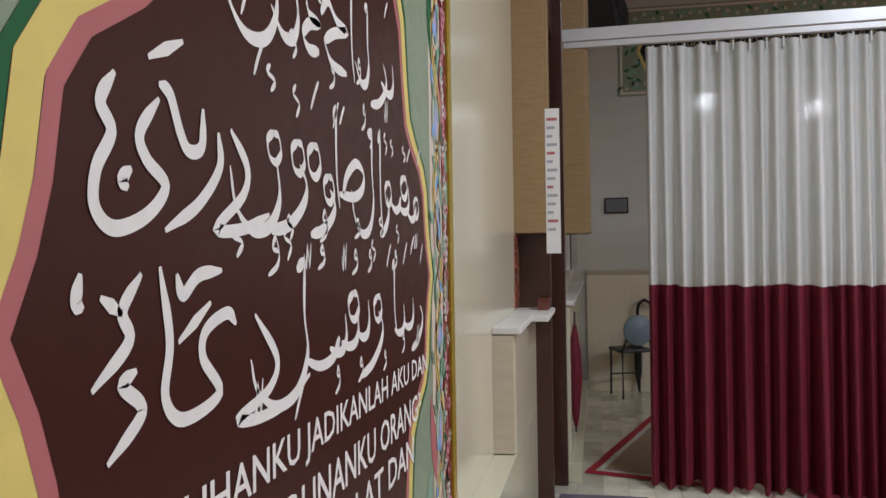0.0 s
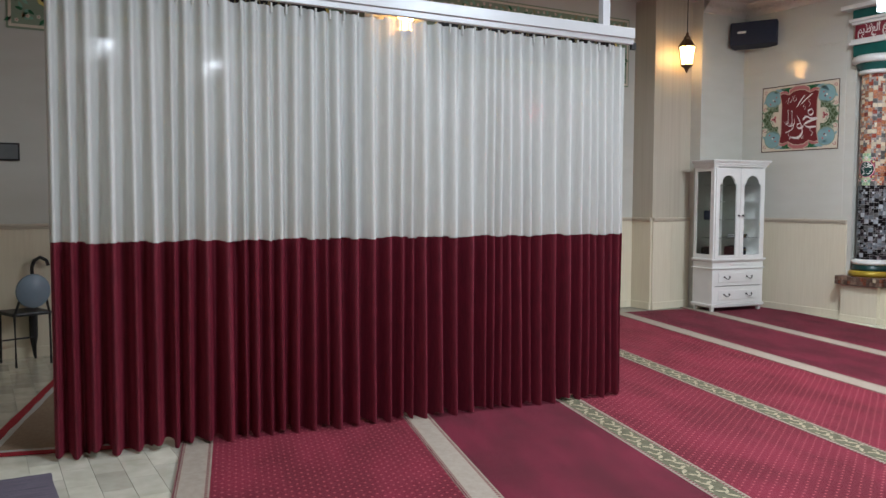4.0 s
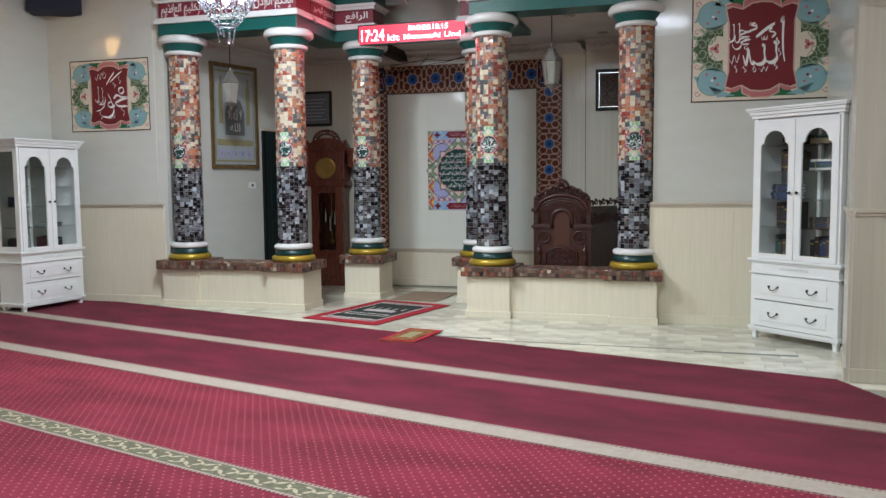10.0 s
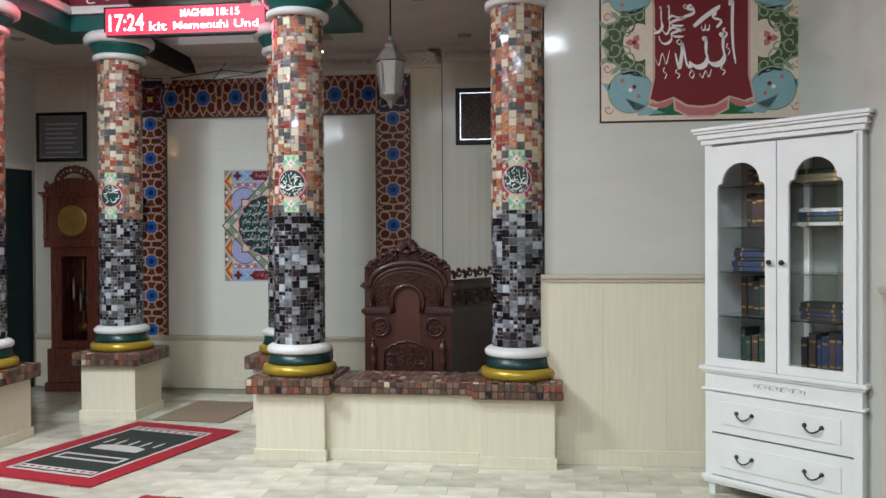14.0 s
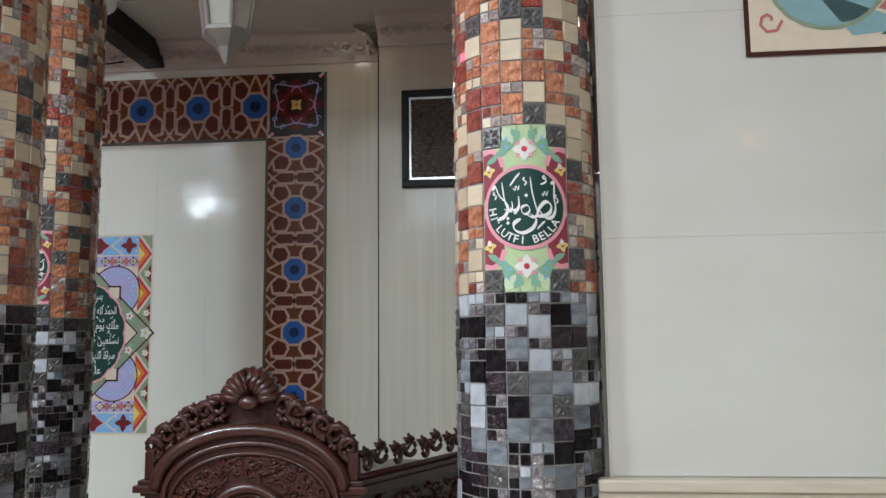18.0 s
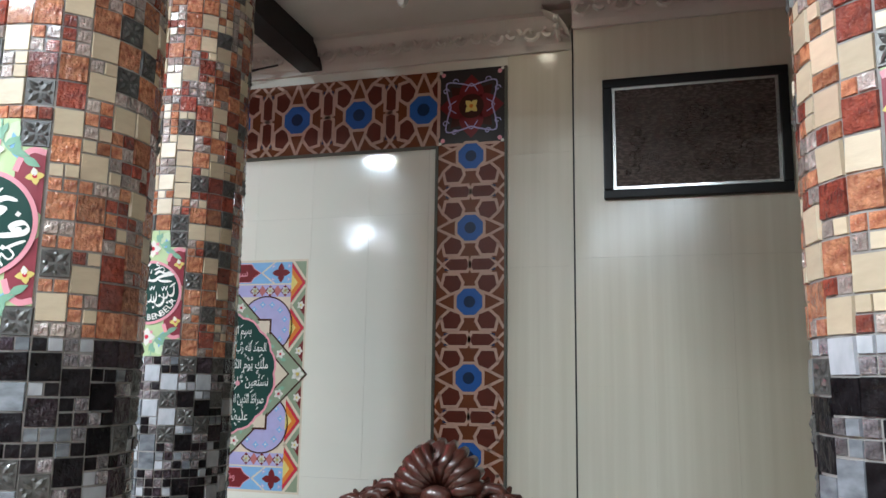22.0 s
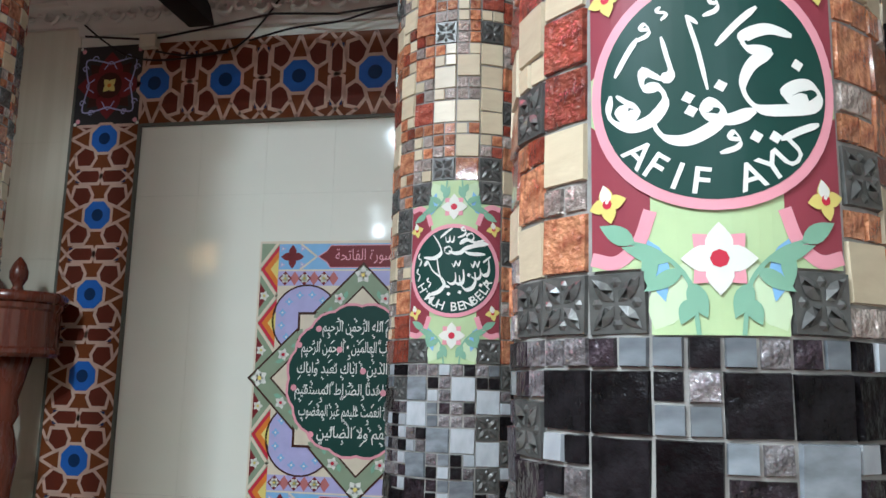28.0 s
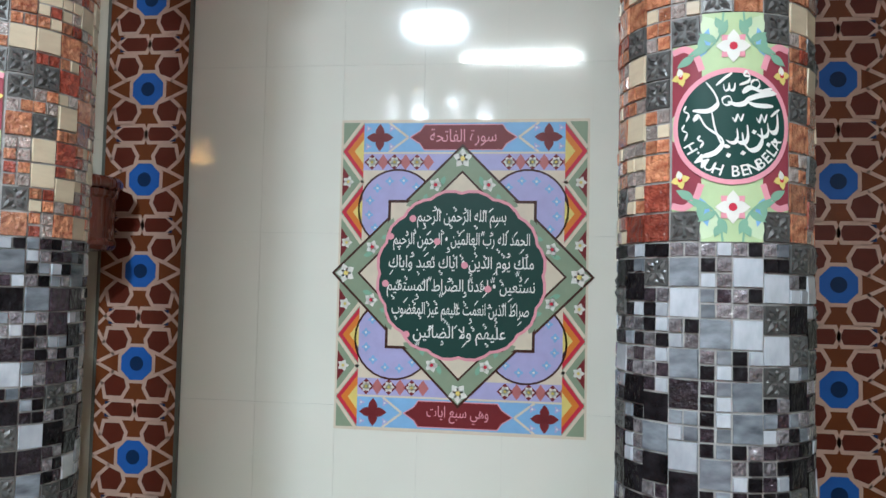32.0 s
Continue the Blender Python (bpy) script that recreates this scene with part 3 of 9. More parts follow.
panel_run("wainscot", -5.44, YF, -3.82, YF, CAP - 0.03, M["wainscot"])
panel_run("wainscot", 1.90, YF, 3.50, YF, CAP - 0.03, M["wainscot"])
panel_run("wainscot", -5.44, -0.72, -5.44, YF, CAP - 0.03, M["wainscot"])
panel_run("wainscot", -5.62, -1.40, -5.62, -0.72, CAP - 0.03, M["wainscot"])
panel_run("wainscot", LWX, -1.40, -5.62, -1.40, CAP - 0.03, M["wainscot"])
panel_run("wainscot", LWX, -9.3, LWX, -1.40, CAP - 0.03, M["wainscot"], 0.5)
panel_run("wainscot", 3.495, -1.26, 3.38, -2.06, CAP - 0.03, M["stripe_tile"])
panel_run("wainscot", 3.38, -2.06, RWX, -2.06, CAP - 0.03, M["stripe_tile"])
panel_run("wainscot", RWX, -2.06, RWX, -9.5, CAP - 0.03, M["wainscot"], 0.5)
panel_run("wainscot", SLX, NY, STEP, NY, 0.50, M["wainscot"])

# carpet rolls, turned against the walls
CO, CA = Vector((0.0, -1.156, 0)), -15.4
CARPET = pose(*CO, 0, 0, CA)      # x along the rows, -y towards the back
ROWS = [(0.0, 1.04, "carpet_dark"), (1.04, 2.21, "carpet_dark"), (2.21, 3.49, "carpet"), (3.49, 4.71, "carpet"), (4.71, 5.89, "carpet_dark"), (5.89, 7.29, "carpet")]


def carpet_x(s):
    """How far a row reaches before it meets the side walls."""
    c, n = math.cos(radians(CA)), math.sin(radians(CA))
    def along(xw):
        return (xw - CO.x - s * n) / c
    lo = -5.55 if s > 1.2 else -5.36
    return along(lo + 0.0), along(3.3 if s < 0.9 else 3.86)


def strip(s0, s1, z0, z1, mat, name, parent, ripple=0.0, label=""):
    (a0, b0), (a1, b1) = carpet_x(s0), carpet_x(s1)
    bm = bmesh.new()
    n = 60
    rows = []
    rnd = random.Random(int(s0 * 100))
    for s, a, b in ((s0, a0, b0), (s1, a1, b1)):
        rows.append([(a + (b - a) * k / n, -s + rnd.uniform(-ripple, ripple)) for k in range(n + 1)])
    add_poly(bm, rows[0] + rows[1][::-1], z0, z1)
    o = part(name, bm, M[mat], parent, label)
    return o


for k, (s0, s1, mat) in enumerate(ROWS):
    base = thing("carpet_roll", CARPET, "crimson mosque carpet row with a pale edge stripe", "carpet", "carpet rows")
    strip(s0, s1, 0.0, 0.012, mat, "carpet_surface", base, 0.004 if k == 0 else 0.0)
    sage = k in (2, 3)
    w = 0.205 if k < 2 else 0.18
    strip(s1, s1 + w * 0.14, 0.006, 0.0145, "carpet_edge", "stripe_edge", base)
    strip(s1 + w * 0.14, s1 + w * 0.86, 0.006, 0.0145, "carpet_sage" if sage else "carpet_cream", "stripe_band", base, 0.0, "sage patterned stripe" if sage else "cream stripe")
    strip(s1 + w * 0.86, s1 + w, 0.006, 0.0145, "carpet_edge", "stripe_edge", base)
    if sage:
        # woven vine: a running stem with curls and leaves
        bm = bmesh.new()
        x, stop = carpet_x(s1 + w / 2)
        yc, n = -(s1 + w / 2), 0
        while x < stop - 0.14:
            up = 1 if n % 2 else -1
            for cx_, cy_, a_, ln, wd in ((0.0, 0.0, 0.7 * up, 0.075, 0.026), (0.0, 0.0, 2.4 * up, 0.06, 0.022), (0.07, 0.03 * up, -0.9 * up, 0.06, 0.024), (0.035, -0.045 * up, 0.2 * up, 0.05, 0.02), (0.09, 0.045 * up, 3.0 * up, 0.035, 0.016)):
                bm.faces.new([bm.verts.new((x + u, yc + v, 0.0152)) for u, v in petal(cx_, cy_, a_, ln, wd, 4)])
            x, n = x + 0.125, n + 1
        tagged(part("vine_pattern", bm, M["carpet_vine"], base, "pale woven vine"), kind="stuff")
    if not sage:
        strip(s1 + w * 0.93, s1 + w * 0.97, 0.010, 0.0149, "carpet_dark", "edge_thread", base)

# columns on pedestals

def mosaic_rows(rnd):
    """Places of mosaic pieces round a drum: strips two units wide, each a stack of large squares and of pairs of small ones.
    Gives angle from the front, height, size in units, height stretch, and whether a carved square is wanted."""
    da = 2 * math.pi / STRIPS
    out = []

    def stack(i, z0, z1, carved=False):
        n = max(2, round((z1 - z0) / UNIT))
        dz, k = (z1 - z0) / n, 0
        while k < n:
            if n - k >= 2 and (carved or rnd.random() < 0.45):
                out.append(((i + 0.5) * da, z0 + (k + 1) * dz, 2, dz / UNIT, carved))
                k += 2
            else:
                for q in (0.25, 0.75):
                    out.append(((i + q) * da, z0 + (k + 0.5) * dz, 1, dz / UNIT, carved))
                k += 1
    notch = 2 * UNIT
    for i in range(-(STRIPS // 2), STRIPS - STRIPS // 2):
        stack(i, Z_TILE0, Z_SPLIT)
        if i in (-1, 0):
            stack(i, MED[1], Z_TILE1)
        elif i in (-2, 1):
            stack(i, MED[0], MED[0] + notch, True)
            stack(i, MED[1] - notch, MED[1], True)
            stack(i, MED[1], Z_TILE1)
        else:
            stack(i, Z_SPLIT, Z_TILE1)
    return out


def tile_bm(w, h, d, relief=False):
    bm = bmesh.new()
    b = 0.0011
    lo = [bm.verts.new((x, 0, z)) for x, z in ((-w / 2, -h / 2), (w / 2, -h / 2), (w / 2, h / 2), (-w / 2, h / 2))]
    hi = [bm.verts.new((x, -d, z)) for x, z in ((-w / 2 + b, -h / 2 + b), (w / 2 - b, -h / 2 + b), (w / 2 - b, h / 2 - b), (-w / 2 + b, h / 2 - b))]
    for k in range(4):
        j = (k + 1) % 4
        bm.faces.new((lo[k], lo[j], hi[j], hi[k]))
    bm.faces.new(hi)
    if relief:
        # four leaves on the diagonals, each with a raised midrib, and a bead at each side
        for k in range(4):
            a = math.pi / 4 + math.pi / 2 * k
            ring = [bm.verts.new((x, -d - w * 0.02, z)) for x, z in petal(w * 0.05 * math.cos(a), w * 0.05 * math.sin(a), a, w * 0.54, w * 0.27, 4)]
            rib = [bm.verts.new((w * q * math.cos(a), -d - w * hgt, w * q * math.sin(a))) for q, hgt in ((0.14, 0.05), (0.32, 0.10), (0.48, 0.05))]
            n = len(ring)
            for q in range(n):
                near_rib = rib[0] if q in (0, n - 1) else rib[2] if q in (3, 4) else rib[1]
                bm.faces.new((ring[q], ring[(q + 1) % n], near_rib))
            bm.faces.new((rib[0], rib[1], ring[1]))
            bm.faces.new((rib[1], rib[2], ring[n - 3]))
            b = math.pi / 2 * k
            c = bm.verts.new((w * 0.34 * math.cos(b), -d - w * 0.06, w * 0.34 * math.sin(b)))
            bead_ring = [bm.verts.new((x, -d, z)) for x, z in circle(w * 0.34 * math.cos(b), w * 0.34 * math.sin(b), w * 0.095, 6)]
            for q in range(6):
                bm.faces.new((bead_ring[q], bead_ring[(q + 1) % 6], c))
    return bm


def mesh_of(name, bm, mat):
    me = bpy.data.meshes.new(name)
    bm.to_mesh(me)
    bm.free()
    me.materials.append(mat)
    return me


UNIT, STRIPS = 0.0258, 21
TILE_MESH = {}
for key, mat in TILE.items():
    for size in (1, 2):
        w = UNIT * size - 0.0022
        TILE_MESH[key, size] = mesh_of("mosaic_tile", tile_bm(w, w, 0.006, key == "relief" and size == 2), mat)


def tile_kind(z, size, rnd):
    if z > Z_SPLIT:
        if size == 2:
            return rnd.choices(("amber", "cream", "russet", "relief"), (30, 34, 18, 18))[0]
        return rnd.choices(("amber", "cream", "russet", "silver"), (30, 19, 15, 36))[0]
    if size == 2:
        return rnd.choices(("black", "plum", "grey", "pale", "relief"), (26, 20, 22, 12, 20))[0]
    return rnd.choices(("black", "plum", "grey", "pale", "smoke"), (27, 17, 14, 11, 31))[0]


Z_TILE0, Z_SPLIT, Z_TILE1 = 0.765, 1.660, 3.0
MED = (1.660, 2.046)      # medallion plate heights


def joined_tiles(items):
    """One mesh out of many mosaic pieces: vertices, faces and materials gathered by hand."""
    keys = list(TILE)
    vs, fs, ms = [], [], []
    cache = {}
    for key, size, m in items:
        if (key, size) not in cache:
            me = TILE_MESH[key, size]
            cache[key, size] = ([v.co.copy() for v in me.vertices], [tuple(p.vertices) for p in me.polygons])
        cv, cf = cache[key, size]
        n = len(vs)
        vs.extend((m @ v)[:] for v in cv)
        fs.extend(tuple(i + n for i in f) for f in cf)
        ms.extend([keys.index(key)] * len(cf))
    me = bpy.data.meshes.new("mosaic")
    me.from_pydata(vs, [], fs)
    for k in keys:
        me.materials.append(TILE[k])
    me.polygons.foreach_set("material_index", ms)
    return me


def pedestal_bm(w, h):
    return boxes((-w / 2, -w / 2, 0, w / 2, w / 2, h), bevel=0.003)


def slab_tiles(x0, y0, x1, y1, z0, z1, seed):
    """Mosaic over the top and the edge of a slab."""
    rnd = random.Random(seed)
    items = []
    u = 0.042

    def kind():
        return rnd.choices(("slab_brown", "slab_tan", "slab_rust", "cream", "plum"), (42, 27, 23, 3, 5))[0]

    def sheet(m, w, h):
        nx, nz = max(1, round(w / u)), max(1, round(h / u))
        for i in range(nx):
            for j in range(nz):
                s = Matrix.Diagonal((w / nx / UNIT, 1, h / nz / UNIT, 1))
                items.append((kind(), 1, m @ Matrix.Translation(((i + 0.5) * w / nx, 0, (j + 0.5) * h / nz)) @ s))
    sheet(pose(x0, y0, z0), x1 - x0, z1 - z0)
    sheet(pose(x1, y0, z0, 0, 0, 90), y1 - y0, z1 - z0)
    sheet(pose(x1, y1, z0, 0, 0, 180), x1 - x0, z1 - z0)
    sheet(pose(x0, y1, z0, 0, 0, -90), y1 - y0, z1 - z0)
    sheet(pose(x0, y0, z1, -90), x1 - x0, y1 - y0)
    return joined_tiles(items)


def column(key, near):
    x, y = COLS[key]
    base = thing("column", pose(x, y, 0), "round column in orange over grey mosaic, green and gold base, on a cream pedestal", "column", "mihrab columns")
    rnd = random.Random(ord(key))
    body = part("pedestal", pedestal_bm(W, 0.45), M["wainscot"], base, "pale wood-grain tiled pedestal")
    part("plinth", box(-W / 2 - 0.014, -W / 2 - 0.014, 0, W / 2 + 0.014, W / 2 + 0.014, 0.075, bevel=0.004), M["wainscot"], base)
    h = W / 2 + 0.055
    part("slab", box(-h + 0.006, -h + 0.006, 0.45, h - 0.006, h - 0.006, 0.549), M["slab_mortar"], base)
    me = slab_tiles(-h + 0.006, -h + 0.006, h - 0.006, h - 0.006, 0.456, 0.549, ord(key))
    o = tagged(new("slab_mosaic", me), "brown and russet mosaic edge", kind="stuff")
    o.parent = base
    part("gold_ring", lathe([(0.0, 0.552), (0.225, 0.552), (0.247, 0.565), (0.255, 0.59), (0.247, 0.615), (0.215, 0.632), (0.0, 0.632)], seg=40), M["gold"], base, "gold painted base ring", True)
    part("green_base", lathe([(0.0, 0.63), (0.222, 0.63), (0.212, 0.655), (0.205, 0.705), (0.0, 0.705)], seg=40), M["base_green"], base, "dark green base drum", True)
    part("white_ring", lathe([(0.0, 0.70), (0.208, 0.70), (0.222, 0.712), (0.224, 0.735), (0.208, 0.752), (0.18, 0.765), (0, 0.765)], seg=40), M["white_paint"], base, "white base ring", True)
    part("shaft", lathe([(R - 0.0008, 0.76), (R - 0.0008, 3.01)], seg=72), M["mortar"], base)
    part("neck_ring", lathe([(0.0, 2.99), (0.20, 2.99), (0.214, 3.0), (0.214, 3.03), (0.195, 3.04), (0, 3.04)], seg=40), M["white_paint"], base, "white neck ring", True)
    part("echinus", lathe([(0.0, 3.035), (0.195, 3.035), (0.2, 3.06), (0.232, 3.10), (0.25, 3.125), (0, 3.125)], seg=40), M["green_paint"], base, "dark green capital", True)
    part("abacus", lathe([(0.0, 3.12), (0.262, 3.12), (0.282, 3.135), (0.285, 3.175), (0.27, 3.2), (0.25, 3.215), (0, 3.215)], seg=40), M["white_paint"], base, "white capital disc", True)
    front = -math.pi / 2
    loose, rest = [], []
    for d, z, size, tall, carved in mosaic_rows(rnd):
        a = front + d
        proud = rnd.uniform(-0.0012, 0.0022) if size == 1 else rnd.uniform(-0.0016, 0.0012)
        m = Matrix.Translation((0, 0, z)) @ Matrix.Rotation(a + math.pi / 2, 4, "Z") @ Matrix.Translation((rnd.uniform(-0.0006, 0.0006), -(R - 0.0042) - proud, rnd.uniform(-0.0005, 0.0005)))
        m = m @ Matrix.Rotation(rnd.uniform(-0.05, 0.05), 4, "X") @ Matrix.Rotation(rnd.uniform(-0.05, 0.05), 4, "Z") @ Matrix.Rotation(rnd.uniform(-0.02, 0.02), 4, "Y") @ Matrix.Diagonal((1, 1, tall, 1))
        e = ("relief" if carved else tile_kind(z, size, rnd), size, m)
        (loose if near and abs(d) < near and 1.40 < z < 2.36 and len(loose) < 300 else rest).append(e)
    o = tagged(new("mosaic", joined_tiles(rest)), "small square mosaic pieces", kind="stuff")
    o.parent = base
    for kind, size, m in loose:
        o = new("mosaic_tile", TILE_MESH[kind, size])
        o.parent = base
        o.matrix_local = m
    return base


COLUMN = {k: column(k, 1.15 if k in "DEF" else 0.0) for k in COLS}

# low walls between the pedestals
for a, b in (("A", "B"), ("D", "F")):
    x0, x1 = COLS[a][0] + W / 2, COLS[b][0] - W / 2
    base = thing("low_wall", pose(0, 0, 0), "low cream tiled wall with a brown mosaic top between two pedestals", "low wall", "mihrab low walls")
    n = max(2, round((x1 - x0) / 0.4))
    for k in range(n):
        part("wall_tile", box(x0 + (x1 - x0) * k / n + 0.0003, 0.06, 0, x0 + (x1 - x0) * (k + 1) / n - 0.0003, 0.40, 0.45, bevel=0.0006), M["wainscot"], base)
    part("skirting", box(x0 + 0.02, 0.045, 0, x1 - 0.02, 0.415, 0.07, bevel=0.004), M["wainscot"], base)
    part("top_slab", box(x0 + 0.06, 0.02, 0.45, x1 - 0.06, 0.44, 0.533), M["slab_mortar"], base)
    o = tagged(new("top_mosaic", slab_tiles(x0 + 0.062, 0.02, x1 - 0.062, 0.44, 0.456, 0.533, 7)), "brown and russet mosaic", kind="stuff")
    o.parent = base

# beams over the columns
BEAM = [(3.215, 3.35, 0.0, "green_paint"), (3.35, 3.385, 0.035, "white_paint"), (3.385, 3.42, 0.02, "white_paint"), (3.42, 3.59, -0.01, "red_paint"),
        (3.59, 3.625, 0.02, "white_paint"), (3.625, 3.66, 0.04, "white_paint"), (3.66, 3.77, 0.01, "green_paint"), (3.77, 3.82, 0.11, "white_paint")]


def beam(name, x0, y0, x1, y1, label):
    base = thing(name, pose(0, 0, 0), label, "beam", "mihrab beams", "structure")
    for z0, z1, out, mat in BEAM:
        part("band", box(x0 - out, y0 - out, z0, x1 + out, y1 + out, z1, bevel=0.004), M[mat], base, mat.split("_")[0] + " painted band")
    return base


hb = 0.2
for (a, b) in (("A", "B"), ("D", "F")):
    beam("beam", COLS[a][0] - hb, COLS[a][1] - hb, COLS[b][0] + hb, COLS[b][1] + hb, "painted beam in green, white and maroon with white calligraphy")
# inner beams from the front columns back to the inner ones, and the barrel vault between them
beam("beam", -2.365, 0.435, -1.965, 1.10, "painted side beam in green, white and maroon")
beam("beam", 0.035, 0.435, 0.435, 1.06, "painted side beam in green, white and maroon")
beam("beam", -2.365, 1.10, -1.45, 1.50, "painted return beam in green, white and maroon")
beam("beam", -0.35, 1.06, 0.435, 1.46, "painted return beam in green, white and maroon")


def arch_band(x0, x1, spring, thick, y0, y1, n=24):
    """Half-round band with thickness over an opening."""
    bm = bmesh.new()
    cx, r = (x0 + x1) / 2, (x1 - x0) / 2
    rings = []
    for k in range(n + 1):
        a = math.pi * k / n
        rings.append([bm.verts.new((cx + q * math.cos(a), y, spring + q * math.sin(a))) for q, y in ((r, y0), (r + thick, y0), (r + thick, y1), (r, y1))])
    for lo, hi in zip(rings, rings[1:]):
        for i in range(4):
            j = (i + 1) % 4
            bm.faces.new((lo[i], hi[i], hi[j], lo[j]))
    for ring in (rings[0], rings[-1]):
        bm.faces.new(ring)
    bmesh.ops.recalc_face_normals(bm, faces=bm.faces)
    return bm


vault = thing("vault", pose(0, 0, 0), "maroon barrel vault with green and white arch rings over the mihrab", "vault", kind="structure")
part("soffit", arch_band(-1.80, -0.13, 3.82, 0.25, 0.30, 1.9), M["red_paint"], vault, "maroon vault soffit")
part("white_ring", arch_band(-1.86, -0.07, 3.82, 0.07, 0.0, 0.30), M["white_paint"], vault, "white arch edge")
part("green_ring", arch_band(-1.98, 0.05, 3.82, 0.12, 0.03, 0.30), M["green_paint"], vault, "green arch ring")
part("inner_ring", arch_band(-1.74, -0.19, 3.82, 0.06, 0.9, 1.4), M["p_maroon"], vault, "maroon inner ring")
bm = bmesh.new()
half = [(-0.965 + 1.07 * math.cos(math.pi * k / 24), 3.82 + 1.07 * math.sin(math.pi * k / 24)) for k in range(25)]
for sx, edge in ((1, 2.1), (-1, -3.9)):
    arc = [p for p in half if (p[0] >= -0.966 if sx > 0 else p[0] <= -0.964)]
    if sx < 0:
        arc = arc[::-1]
    pts = arc + [(-0.965, 5.2), (edge, 5.2), (edge, 3.82)]
    v0 = [bm.verts.new((x, 0.06, z)) for x, z in pts]
    v1 = [bm.verts.new((x, 0.28, z)) for x, z in pts]
    bm.faces.new(v0)
    bm.faces.new(v1[::-1])
    for i in range(len(pts)):
        j = (i + 1) % len(pts)
        bm.faces.new((v0[i], v1[i], v1[j], v0[j]))
bmesh.ops.recalc_face_normals(bm, faces=bm.faces)
structure("wall_arch", bm, M["plaster"], "cream wall round the mihrab arch", "wall")
structure("wall_lunette", box(-2.4, 1.9, 3.5, 0.8, 2.0, 5.2), M["plaster"], "cream wall closing the vault", "wall")
structure("ceiling_top", box(-4.0, 0.0, 5.2, 2.2, 3.2, 5.35), M["ceiling"], "ceiling over the vault", "ceiling")
for x0, x1 in ((-1.62, -1.5), (-0.41, -0.29)):
    structure("dark_beam", box(x0, 1.22, 3.15, x1, NY, 3.279, bevel=0.004), M["p_black"], "near-black painted timber beam across the mihrab", "beam")
structure("dark_beam", box(-1.45, 1.092, 3.17, -0.35, 1.22, 3.29, bevel=0.004), M["p_black"], "near-black painted timber beam behind the display", "beam")


# plaster cornices with scroll relief
def cornice(x0, y0, x1, y1, top, size=0.14):
    d = Vector((x1 - x0, y1 - y0, 0))
    n = Vector((d.y, -d.x, 0)).normalized()
    base = tagged(new("cornice"), "off-white plaster cornice with scrolled relief", "cornice", kind="structure")
    prof = [(0, -size), (0.02, -size), (0.03, -size * 0.8), (size * 0.45, -size * 0.45), (size * 0.85, -0.03), (size, -0.02), (size, 0)]
    bm = bmesh.new()
    rows = [[bm.verts.new((*(Vector((x, y, 0)) + n * o)[:2], top + h)) for o, h in prof] for x, y in ((x0, y0), (x1, y1))]
    for a, b, c, e in zip(rows[0], rows[0][1:], rows[1][1:], rows[1]):
        bm.faces.new((a, b, c, e))
    part("moulding", bm, M["ceiling"], base)
    k = max(2, int(d.length / 0.085))
    bm = bmesh.new()
    for i in range(k):
        c = Vector((x0, y0, 0)) + d * ((i + 0.5) / k) + n * (size * 0.58)
        sgn = 1 if i % 2 else -1
        pts = []
        for j in range(11):
            a = j * 0.62
            r = 0.043 * (1 - j / 13)
            w = d.normalized() * (r * math.cos(a)) 
            pts.append((c.x + w.x, c.y + w.y, top - size * 0.52 + sgn * r * math.sin(a)))
        add_tube(bm, pts, 0.0105, 5)
    tagged(part("scroll_relief", bm, M["ceiling"], base), kind="stuff")
    return base


cornice(STEP, YB, XR, YB, 3.28)
cornice(-3.80, YF + 0.285, SLX, NY, 3.28, 0.09)
cornice(XR, YB, XR, YF + 0.3, 3.28)
cornice(SLX, NY, NX0, NY, 3.28, 0.09)
cornice(NX0, NY, STEP, NY, 3.28)
cornice(STEP, NY, STEP, YB, 3.28)
cornice(-5.44, YF, -4.0, YF, CEIL, 0.16)
cornice(-5.44, -0.72, -5.44, YF, CEIL, 0.16)
cornice(2.1, YF, 3.5, YF, CEIL, 0.16)


